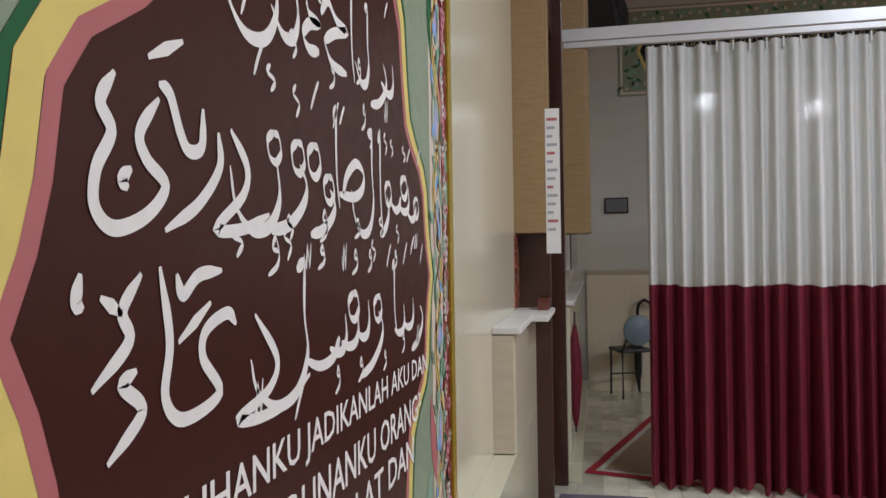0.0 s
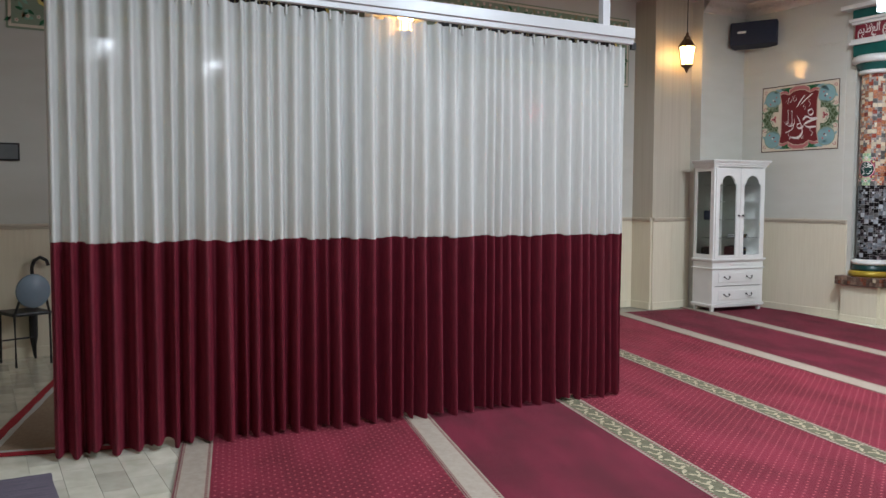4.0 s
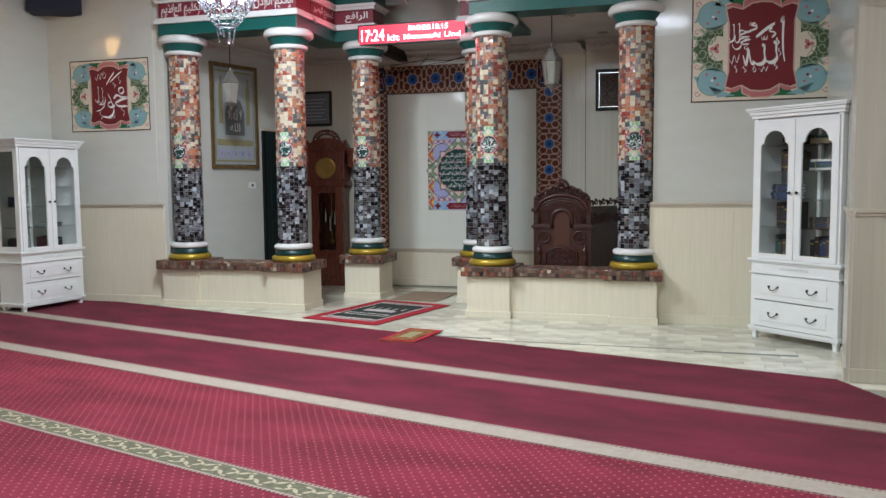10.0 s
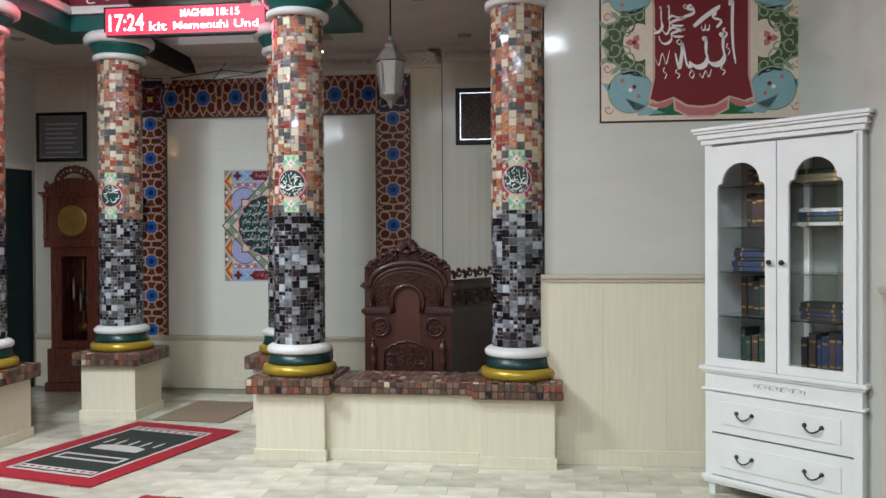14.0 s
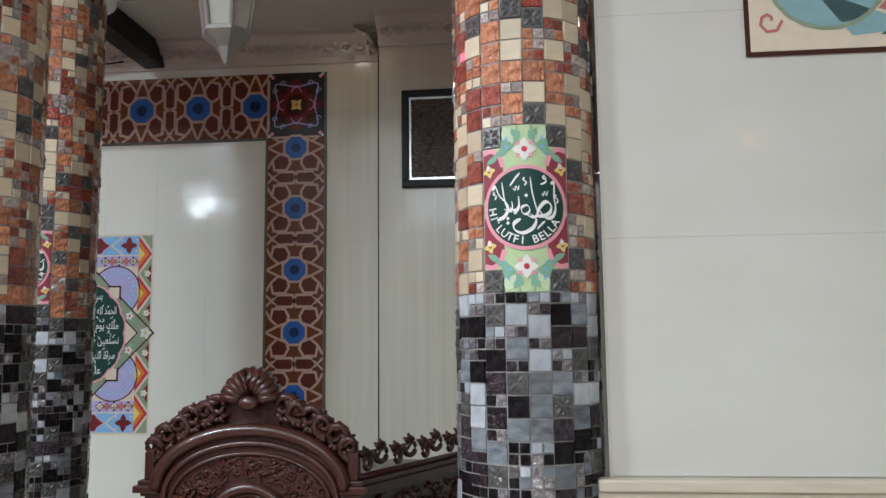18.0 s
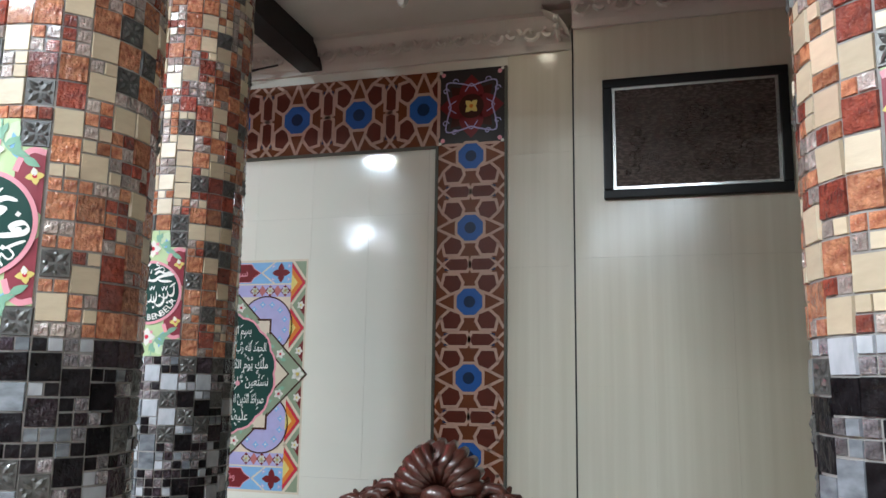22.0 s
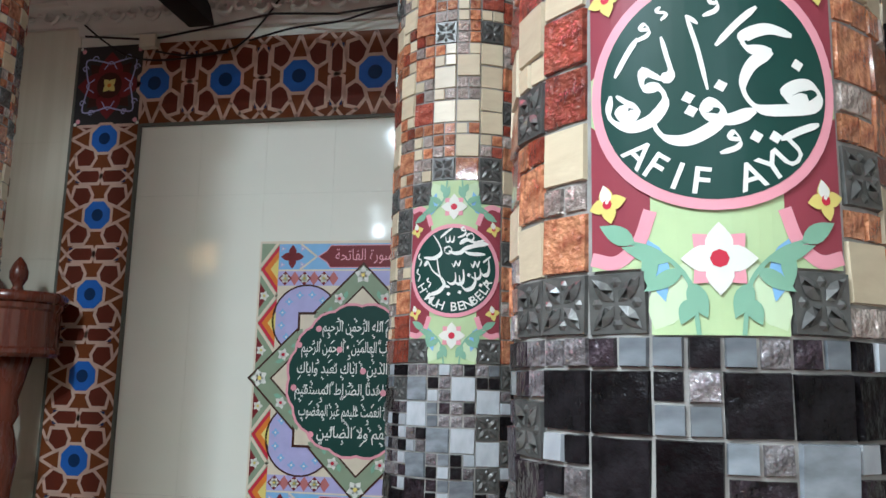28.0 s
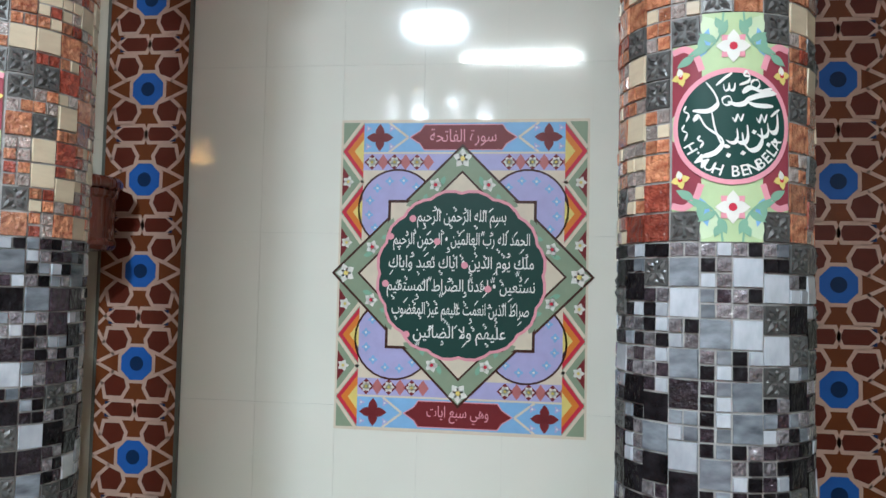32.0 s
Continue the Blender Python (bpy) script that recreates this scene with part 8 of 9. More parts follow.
for (z0, r0), (z1, r1), num in (((3.58, 0.14), (3.36, 0.26), 16), ((3.36, 0.26), (3.12, 0.285), 24), ((3.12, 0.285), (2.93, 0.17), 24), ((2.93, 0.17), (2.82, 0.09), 12)):
    for k in range(num):
        a = 2 * math.pi * k / num
        n = max(3, int(math.hypot(z0 - z1, r0 - r1) / 0.024))
        bead_string((r0 * math.cos(a), r0 * math.sin(a), z0), (r1 * math.cos(a), r1 * math.sin(a), z1), n, 0.01)
for k in range(10):
    a = 2 * math.pi * k / 10
    r = 0.085
    bead_string((r * math.cos(a), r * math.sin(a), 2.82), (r * 0.7 * math.cos(a), r * 0.7 * math.sin(a), 2.66 + 0.07 * (k % 3)), 5)
for k in range(8):
    a = 2 * math.pi * k / 8 + 0.2
    c, s = math.cos(a), math.sin(a)
    arm = part("arm", tube([(r * c, r * s, z) for r, z in ((0.12, 3.20), (0.24, 3.14), (0.36, 3.16), (0.44, 3.26), (0.47, 3.36))], 0.008, 7), M["chrome"], ch, "curved bright metal arm", True)
    part("shade", lathe([(0.022, 3.34), (0.05, 3.32), (0.062, 3.27), (0.055, 3.20), (0.06, 3.17)], (0.47 * c, 0.47 * s, 0), 16), M["bulb"], arm, "glowing white glass shade", True)
for k in range(6):
    a = 2 * math.pi * k / 6
    part("inner_bulb", lathe([(0, 3.02), (0.03, 3.04), (0.035, 3.1), (0.02, 3.16), (0, 3.17)], (0.15 * math.cos(a), 0.15 * math.sin(a), 0), 12), M["bulb"], ch, "lit bulb", True)


# ---- lanterns ----
def lantern(m, drop, lit, label, s=1.0):
    base = thing("lantern", m, label, "lantern", "hanging lanterns")
    metal = M["old_brass"] if lit else M["lantern_metal"]
    seg = 6
    part("chain", tube([(0, 0, 0.44 * s), (0, 0, 0.44 * s + drop)], 0.006, 6), M["p_black"], base)
    part("cap", lathe([(0.0, 0.44 * s), (0.03 * s, 0.435 * s), (0.05 * s, 0.41 * s), (0.045 * s, 0.39 * s), (0.06 * s, 0.38 * s), (0.115 * s, 0.30 * s), (0.12 * s, 0.29 * s), (0, 0.29 * s)], seg=seg), metal, base, "peaked metal roof")
    for k in range(seg):
        a0, a1 = 2 * math.pi * k / seg, 2 * math.pi * (k + 1) / seg
        bm = bmesh.new()
        q = [bm.verts.new((r * s * math.cos(a), r * s * math.sin(a), z * s)) for r, z, a in ((0.1, 0.285, a0), (0.1, 0.285, a1), (0.068, 0.06, a1), (0.068, 0.06, a0))]
        bm.faces.new(q)
        bmesh.ops.solidify(bm, geom=bm.faces[:], thickness=0.003)
        part("pane", bm, M["warm_bulb"] if lit else M["lantern_glass"], base, "glowing amber pane" if lit else "frosted glass pane")
        part("rib", tube([(0.105 * s * math.cos(a0), 0.105 * s * math.sin(a0), 0.29 * s), (0.072 * s * math.cos(a0), 0.072 * s * math.sin(a0), 0.055 * s)], 0.007 * s, 6), metal, base)
    part("base_ring", lathe([(0, 0.06 * s), (0.078 * s, 0.06 * s), (0.082 * s, 0.045 * s), (0.05 * s, 0.02 * s), (0.03 * s, 0.005 * s), (0.02 * s, -0.02 * s), (0.008 * s, -0.045 * s), (0, -0.05 * s)], seg=seg), metal, base, "tapered metal foot")
    part("finial", lathe([(0, 0.43 * s), (0.016 * s, 0.44 * s), (0.022 * s, 0.46 * s), (0.01 * s, 0.48 * s), (0, 0.485 * s)], seg=10), metal, base, "", True)
    return base


lantern(pose(0.83, 0.55, 2.47), 0.37, False, "grey metal lantern with frosted panes hanging in the bay", 1.0)
lantern(pose(-3.17, 0.62, 2.42), 0.42, False, "grey metal lantern with frosted panes hanging before a picture", 1.0)
lantern(pose(-0.95, 0.9, 3.62), 0.75, False, "dark metal lantern hanging in the vault", 1.0)
lantern(pose(-5.40, -1.05, 3.2), 0.51, True, "brass lantern glowing amber on the pilaster", 1.0)
lantern(pose(-5.45, -5.2, 3.2), 0.51, True, "brass lantern glowing amber on the far pilaster", 1.0)
lantern(pose(3.55, -4.40, 3.06), 0.93, True, "little brass lantern glowing amber near the hall wall", 0.35)

# ---- wall speaker, fan ----
sp = thing("loudspeaker", pose(-5.17, -0.02, 3.71, -8, 0, 28), "dark blue-black wall loudspeaker with a white badge", "loudspeaker")
part("cabinet_body", box(-0.30, -0.12, -0.16, 0.30, 0.1, 0.16, bevel=0.015), material("speaker_cloth", (0.012, 0.016, 0.035), 0.6, second=(0.02, 0.026, 0.05), scale=60), sp)
part("badge", box(-0.20, -0.123, 0.0, -0.09, -0.119, 0.03), M["white_wood"], sp)
part("bracket", box(-0.03, 0.08, -0.03, 0.03, 0.2, 0.03), M["black"], sp)
sp = thing("loudspeaker", pose(-3.9, -9.10, 3.3, -10, 0, 160), "black wall loudspeaker beyond the doorway", "loudspeaker")
part("cabinet_body", box(-0.15, -0.13, -0.25, 0.15, 0.13, 0.25, bevel=0.03), M["black"], sp)
part("cone", lathe([(0, 0.0), (0.09, 0.0), (0.11, 0.012), (0.12, 0.0)], seg=24), M["p_char"], sp, "", True).matrix_local = pose(0, -0.132, -0.05, 90)
part("bracket", box(-0.02, 0.12, -0.03, 0.02, 0.32, 0.03), M["black"], sp)
fan = thing("wall_fan", pose(3.36, -2.25, 2.93, 0, 0, -30), "dark wall fan with a round wire guard on the pilaster", "fan")
part("motor", lathe([(0, 0.0), (0.07, 0.0), (0.08, 0.04), (0.06, 0.12), (0, 0.13)], seg=20), M["black"], fan, "", True).matrix_local = pose(0, 0.02, 0, -90)
part("wall_arm", tube([(0, 0.14, 0), (0, 0.19, -0.08), (0.02, 0.2, -0.22)], 0.02, 8), M["black"], fan)
for k in range(3):
    bm = bmesh.new()
    add_poly(bm, petal(0, 0, 2 * math.pi * k / 3, 0.19, 0.13, 8), -0.004, 0.004)
    part("blade", bm, M["p_grey"], fan).matrix_local = pose(0, -0.03, 0, 78, 0, 0)
for r in (0.05, 0.09, 0.13, 0.17, 0.205):
    part("guard_ring", tube([(r * math.cos(2 * math.pi * k / 28), -0.08 + 0.07 * (r / 0.205) ** 2, r * math.sin(2 * math.pi * k / 28)) for k in range(29)], 0.003 if r < 0.2 else 0.007, 5), M["black"], fan)
for k in range(20):
    a = 2 * math.pi * k / 20
    part("guard_wire", tube([(0.02 * math.cos(a), -0.08, 0.02 * math.sin(a)), (0.12 * math.cos(a), -0.06, 0.12 * math.sin(a)), (0.205 * math.cos(a), -0.01, 0.205 * math.sin(a))], 0.002, 4), M["black"], fan)

# ---- ceiling tubes ----
for x, y, ln in TUBES:
    f = thing("ceiling_lamp", pose(x, y, CEIL), "white ceiling fitting with a lit tube", "ceiling lamp", "ceiling tubes")
    part("housing", box(-ln / 2, -0.05, -0.05, ln / 2, 0.05, 0, bevel=0.006), M["white_paint"], f)
    part("tube_lamp", tube([(-ln / 2 + 0.03, 0, -0.075), (ln / 2 - 0.03, 0, -0.075)], 0.018, 10), M["tube"], f, "lit fluorescent tube", True)
f = thing("ceiling_panel", pose(*PANEL, CEIL), "square white ceiling panel lamp lit above the chandelier", "ceiling lamp")
part("frame", boxes((-0.28, -0.19, -0.03, 0.28, -0.17, 0), (-0.28, 0.17, -0.03, 0.28, 0.19, 0), (-0.28, -0.17, -0.03, -0.26, 0.17, 0), (0.26, -0.17, -0.03, 0.28, 0.17, 0), bevel=0.003), M["white_paint"], f)
part("diffuser", box(-0.258, -0.168, -0.024, 0.258, 0.168, -0.002), M["tube"], f, "glowing white diffuser")
for x, y in ((1.25, 1.9), (-2.70, 1.485), (1.0, 0.75), (-2.75, 0.9)):
    f = thing("downlight", pose(x, y, 3.28), "small round recessed downlight", "ceiling lamp", "recessed downlights")
    part("rim", lathe([(0.045, -0.006), (0.06, -0.008), (0.065, 0.0), (0.045, 0.0)], seg=24), M["chrome"], f, "", True)
    part("cup", lathe([(0, -0.001), (0.045, -0.001), (0.045, 0.0), (0, 0.0)], seg=20), M["p_black"], f)

# ---- big painting by the entrance ----
mur = thing("painted_prayer", pose(0, YBACK + 0.004, 0), "large brown mural with white verse lines and a flowered border", "mural")
X0, X1, Z0, Z1 = 0.14, 2.75, 0.25, 2.75
part("plate", box(X0, -0.003, Z0, X1, 0.008, Z1), M["p_sage"], mur, "sage ground")
art = Art()
# x runs to the viewer's right, which is -x of the hall
def mx(x):
    return -x
FX, FZ = 1.167, 1.39
OGEE = [(0.0, 0.748), (0.06, 0.718), (0.12, 0.698), (0.20, 0.683), (0.25, 0.645), (0.30, 0.560), (0.34, 0.510), (0.42, 0.485), (0.55, 0.462), (0.63, 0.40), (0.68, 0.27), (0.72, 0.12), (0.745, 0.0)]


def field(grow):
    """Lobed outline of the brown field, alike on all four sides, grown outwards."""
    quarter = [(w + grow, h + grow * (h / 0.745)) for h, w in OGEE]
    quarter = [(w if h < 0.74 + grow else 0.0, h) for w, h in quarter]
    pts = quarter + [(-w, h) for w, h in quarter[-2::-1]]
    pts += [(-w, -h) for w, h in quarter[1:]] + [(w, -h) for w, h in quarter[-2:0:-1]]
    return [(mx(FX + x), FZ + z) for x, z in pts]


art.line("border_vine", M["p_yellow"], field(0.040), 0.036, 3, True)
art.line("border_vine", M["p_rose"], field(0.010), 0.024, 4, True)
art.line("border_vine", M["p_deepgreen"], field(0.066), 0.014, 3, True)
art.poly("field", M["p_choc"], field(0.0), 5)
for k in range(26):
    t = 2 * math.pi * (k + 0.5) / 26
    art.poly("ground_leaf", M[("p_leaf", "p_sage", "p_deepgreen", "p_rose")[k % 4]], petal(mx(FX + 1.0 * math.cos(t)), FZ + 0.98 * math.sin(t), 1.57 + 0.5 * math.cos(3 * k), 0.26, 0.07, 6), 2)
strip_x = [mx(X0), mx(X0 + 0.085)]
art.poly("flower_ground", M["p_maroon"], [(strip_x[0], Z0), (strip_x[1], Z0), (strip_x[1], Z1), (strip_x[0], Z1)], 1)
art.poly("vine_ground", M["p_cream"], [(strip_x[1], Z0), (mx(X0 + 0.24), Z0), (mx(X0 + 0.24), Z1), (strip_x[1], Z1)], 1)
for phase, wd, tint, lv in ((0.0, 0.030, "p_yellow", 7), (math.pi, 0.022, "p_leaf", 6), (0.0, 0.008, "p_maroon", 8), (math.pi / 2, 0.012, "p_rose", 5)):
    art.line("vine", M[tint], [(mx(X0 + 0.155 + 0.045 * math.sin(2 * math.pi * j / 16 + phase)), Z0 + (Z1 - Z0) * j / 96) for j in range(97)], wd, lv)
rnd = random.Random(5)
for k in range(60):
    z = Z0 + 0.03 + (Z1 - Z0 - 0.06) * k / 59
    art.flower("border_flower", mx(X0 + 0.05 + rnd.uniform(-0.02, 0.02)), z, 0.026, 5, rnd.choice(("p_rose", "p_white", "p_pink")), "p_maroon", 5, k)
    art.poly("border_leaf", M[rnd.choice(("p_deepgreen", "p_maroon", "p_sage"))], petal(mx(X0 + 0.09 + rnd.uniform(-0.02, 0.03)), z, rnd.uniform(0, 6.28), 0.06, 0.024, 5), 5)
for k in range(9):
    z = Z0 + 0.15 + 0.28 * k
    art.poly("border_boss", M["p_aqua"], circle(mx(X0 + 0.15), z, 0.04, 14, ry=0.07), 6)
    art.line("border_boss_edge", M["p_cream"], circle(mx(X0 + 0.15), z, 0.045, 14, ry=0.078), 0.012, 7, True)
    art.poly("border_boss_heart", M["p_lilac"], petal(mx(X0 + 0.15), z - 0.05, 1.57, 0.1, 0.04, 5), 7)
    art.line("vine_curl", M["p_deepgreen"], [(mx(X0 + 0.17 + 0.035 * math.sin(j)), z + 0.14 + 0.03 * (j - 3)) for j in range(7)], 0.012, 6)
for k in range(10):
    z = Z0 + 0.1 + 0.26 * k
    for s in (-1, 1):
        art.poly("side_leaf", M[("p_leaf", "p_rose", "p_sage")[k % 3]], petal(mx(2.42), z, 1.57 + s * 0.5, 0.3, 0.07, 6), 5)
ROW_LOW = [("lamfinal", -1.50, 1.245, 0.20, 0.195), ("base", -1.31, 1.275, 0.16, 0.05), ("tooth", -1.20, 1.285, 0.09, 0.06), ("loop", -1.10, 1.33, 0.065, 0.05), ("tooth", -1.14, 1.288, 0.10, 0.06), ("tooth", -1.05, 1.295, 0.08, 0.065)]
ROW_LOW += [("loop", -0.94, 1.315, 0.06, 0.05), ("tail", -1.03, 1.225, 0.155, 0.11), ("alif", -0.80, 1.28, 0.05, 0.155), ("tooth", -0.78, 1.275, 0.09, 0.06), ("tooth", -0.70, 1.28, 0.10, 0.065), ("tail", -0.625, 1.225, 0.12, 0.095)]
ROW_MID = [("loop", -1.44, 1.572, 0.05, 0.042), ("bowl", -1.55, 1.48, 0.15, 0.10),
           ("loop", -1.355, 1.565, 0.055, 0.048), ("tail", -1.43, 1.48, 0.135, 0.10), ("loop", -1.29, 1.565, 0.06, 0.052), ("loop", -1.22, 1.53, 0.055, 0.045), ("tail", -1.28, 1.478, 0.115, 0.075), ("alif", -1.175, 1.525, 0.05, 0.17)]
ROW_MID += [("almond", -1.12, 1.545, 0.13, 0.065), ("lamfinal", -1.07, 1.485, 0.14, 0.20), ("alif", -0.90, 1.49, 0.05, 0.205), ("loop", -0.845, 1.545, 0.055, 0.05), ("tail", -0.885, 1.485, 0.07, 0.08), ("base", -0.80, 1.54, 0.09, 0.045), ("loop", -0.71, 1.568, 0.065, 0.05),
            ("tooth", -0.73, 1.54, 0.10, 0.06), ("loop", -0.585, 1.528, 0.055, 0.05), ("base", -0.65, 1.525, 0.09, 0.045)]
BRUSH_LOW = [[(-1.752, 1.343), (-1.775, 1.332), (-1.747, 1.311), (-1.749, 1.296), (-1.8, 1.266)],
             [(-1.742, 1.433), (-1.774, 1.4), (-1.764, 1.371), (-1.821, 1.334)],
             [(-1.807, 1.414), (-1.774, 1.397)],
             [(-1.709, 1.439), (-1.692, 1.364), (-1.702, 1.308), (-1.666, 1.279), (-1.585, 1.293), (-1.623, 1.337), (-1.615, 1.367), (-1.563, 1.382), (-1.54, 1.367)],
             [(-1.677, 1.431), (-1.664, 1.409), (-1.63, 1.428), (-1.575, 1.432)],
             [(-1.603, 1.397), (-1.675, 1.36)],
             [(-1.486, 1.374), (-1.417, 1.31), (-1.445, 1.273), (-1.535, 1.253), (-1.474, 1.242), (-1.385, 1.245), (-1.292, 1.27)],
             [(-1.834, 1.436), (-1.84, 1.413), (-1.831, 1.405)]]
BRUSH_MID = [[(-1.781, 1.617), (-1.803, 1.587), (-1.787, 1.562), (-1.81, 1.527), (-1.813, 1.493), (-1.784, 1.475), (-1.729, 1.49), (-1.696, 1.52), (-1.73, 1.543), (-1.741, 1.568), (-1.706, 1.606)],
             [(-1.706, 1.621), (-1.685, 1.614), (-1.666, 1.579), (-1.648, 1.561), (-1.619, 1.569), (-1.615, 1.611)],
             [(-1.725, 1.643), (-1.657, 1.675)],
             [(-1.579, 1.59), (-1.577, 1.55), (-1.627, 1.506), (-1.698, 1.475)],
             [(-1.547, 1.598), (-1.503, 1.558), (-1.515, 1.522), (-1.585, 1.48), (-1.509, 1.482), (-1.436, 1.502)],
             [(-1.756, 1.532), (-1.771, 1.521), (-1.762, 1.512)]]
for stroke in BRUSH_LOW + BRUSH_MID:
    pts = smooth_path(stroke, 6)
    art.line("verse_stroke", M["text_white"], pts, [0.0155 * min(1.0, 0.35 + 0.2 * min(j, len(pts) - 1 - j)) for j in range(len(pts))], 9.4)
ROW_TOP = [("bowl", -1.57, 1.725, 0.17, 0.13), ("lam", -1.42, 1.755, 0.10, 0.15), ("ayn", -1.33, 1.76, 0.11, 0.10), ("jim", -1.22, 1.76, 0.13, 0.10), ("alif", -1.08, 1.755, 0.05, 0.175), ("lam", -1.04, 1.765, 0.09, 0.155), ("tail", -0.94, 1.735, 0.12, 0.10), ("tooth", -0.86, 1.78, 0.10, 0.07)]
for row, cz, x0, x1, n in ((ROW_LOW, 1.35, -1.52, -0.50, 20), (ROW_MID, 1.59, -1.56, -0.52, 20), (ROW_TOP, 1.86, -1.56, -0.78, 14)):
    art.pen("verse_line", M["text_white"], row, 0, 0, 1, 1, 0.020, 9)
    art.pen("vowel_mark", M["text_white"], vowel_marks(x0, x1, cz - 0.125, cz + 0.075, n, 0.042, n + int(cz * 100)), 0, 0, 1, 1, 0.016, 9)
for line, cz, x0, x1 in (("TUHANKU JADIKANLAH AKU DAN", 1.168, 0.46, 1.72), ("KETURUNANKU ORANG\u00b2", 1.083, 0.54, 1.62), ("SHOLAT DAN", 0.995, 0.62, 1.30)):
    art.text("latin_line", M["text_white"], line, mx((x0 + x1) / 2), cz, x1 - x0, 0.062, 9, 0, 0.012)
for k in range(54):
    z = Z0 + (Z1 - Z0) * (k + 0.5) / 54
    art.flower("border_flower", mx(X0 + 0.02 + 0.045 * (k % 2)), z, 0.021, 7, ("p_rose", "p_pink", "p_cream")[k % 3], "p_maroon", 5, k)
    art.poly("border_leaf", M[("p_leaf", "p_sage", "p_sky")[k % 3]], petal(mx(X0 + 0.155 + 0.06 * math.sin(k * 2.4)), z, 1.57 + math.sin(k * 1.7), 0.06, 0.026, 5), 8)
art.build(mur, pose(0, 0, 0) @ Matrix(((-1, 0, 0, 0), (0, 0, 1, 0.0085), (0, 1, 0, 0), (0, 0, 0, 1))))
part("edge_trim", box(X0 - 0.05, -0.0, Z0, X0, 0.018, Z1, bevel=0.003), M["gold"], mur, "dull gold edge strip")

# ---- entrance wall, left of the mural ----
led_w = thing("entrance_ledge", pose(0, 0, 0), "cream tiled ledge with a stepped block along the entrance wall", "ledge", kind="structure")
part("lower_step", box(-2.05, YBACK, 0, 0.08, -9.525, 0.60, bevel=0.003), M["back_tile"], led_w)
part("block", box(-2.05, YBACK, 0.60, -0.92, -9.525, 1.10, bevel=0.003), M["back_tile"], led_w)
part("block_end", box(-0.92, YBACK, 0.605, -0.90, -9.53, 1.095), M["trim"], led_w, "beige end board")
part("cap", box(-2.06, YBACK, 1.10, -0.90, -9.50, 1.13, bevel=0.006), M["white_paint"], led_w)
part("cap_end", box(-2.10, YBACK, 1.10, -1.5, -9.42, 1.128, bevel=0.006), M["white_paint"], led_w)
wc = thing("wall_cupboard", pose(0, 0, 0), "light oak wall cupboard above the ledge", "cupboard", "oak wall cupboards")
part("body", box(-2.04, YBACK, 1.54, -1.88, -9.45, 3.3, bevel=0.003), M["light_wood"], wc)
part("cupboard_door", box(-2.035, -9.45, 1.545, -1.885, -9.432, 3.29, bevel=0.002), M["light_wood"], wc)
wc2 = thing("wall_cupboard", pose(0, 0, 0), "light oak wall cupboard beyond the doorway", "cupboard", "oak wall cupboards")
part("body", box(-3.2, YBACK + 0.2, 1.55, -2.64, -9.24, 3.3, bevel=0.003), M["light_wood"], wc2)
part("cupboard_door", box(-3.19, -9.24, 1.555, -2.93, -9.222, 3.29, bevel=0.002), M["light_wood"], wc2)
part("cupboard_door", box(-2.92, -9.24, 1.555, -2.65, -9.222, 3.29, bevel=0.002), M["light_wood"], wc2)
pp = thing("paper_list", pose(-1.885, -9.41, 1.815, 0, 0, 90), "long white printed list on a board beside the cupboard", "paper")
part("sheet", box(-0.038, -0.003, -0.385, 0.038, 0.003, 0.385), M["paper"], pp)
for k in range(14):
    part("text_line", box(-0.03, -0.0042, 0.32 - k * 0.045, 0.025 - 0.012 * (k % 3), -0.0032, 0.335 - k * 0.045), M["ink_grey"] if k % 4 else M["p_rose"], pp)
frame_b = thing("door_frame", pose(0, 0, 0), "dark brown timber door frame", "door frame", kind="structure")
part("post", box(-2.17, YBACK - 0.2, 0, -2.05, -9.44, 3.2, bevel=0.004), M["dark_wood"], frame_b)
part("post", box(-2.64, YBACK - 0.2, 0, -2.56, -9.38, 3.2, bevel=0.004), M["dark_wood"], frame_b)
part("head", box(-2.56, YBACK - 0.2, 2.75, -2.17, -9.44, 3.2), M["dark_wood"], frame_b)
dr = thing("open_door", pose(-2.17, -9.66, 0, 0, 0, 0), "dark brown panelled door standing open", "door", kind="structure")
part("leaf", box(-0.05, -0.95, 0.01, -0.005, 0.0, 2.7, bevel=0.004), M["dark_wood"], dr)
part("ring_pull", tube([(-0.0 + 0.01, -0.1 + 0.03 * math.cos(k * 0.45), 1.04 + 0.04 * math.sin(k * 0.45)) for k in range(15)], 0.006, 6), M["white_paint"], dr, "pale ring pull")
bk = thing("tile_strip", pose(0, 0, 0), "strip of small orange mosaic tiles beside the door", "tile strip")
for k in range(9):
    part("strip_tile", box(-2.0, YBACK + 0.001, 1.14 + k * 0.044, -1.93, YBACK + 0.012, 1.18 + k * 0.044), TILE["amber"], bk)
    part("strip_tile", box(-1.92, YBACK + 0.001, 1.14 + k * 0.044, -1.85, YBACK + 0.012, 1.18 + k * 0.044), TILE["russet"], bk)
bx = thing("small_box", pose(-1.92, -9.47, 1.129), "small brown wooden box on the ledge", "box")
part("box_body", box(-0.05, -0.03, 0, 0.05, 0.03, 0.05, bevel=0.004), M["red_wood"], bx)
part("box_lid", box(-0.054, -0.033, 0.05, 0.054, 0.033, 0.062, bevel=0.003), M["red_wood"], bx)
far_led = thing("far_ledge", pose(0, 0, 0), "cream tiled ledge beyond the doorway", "ledge", kind="structure")
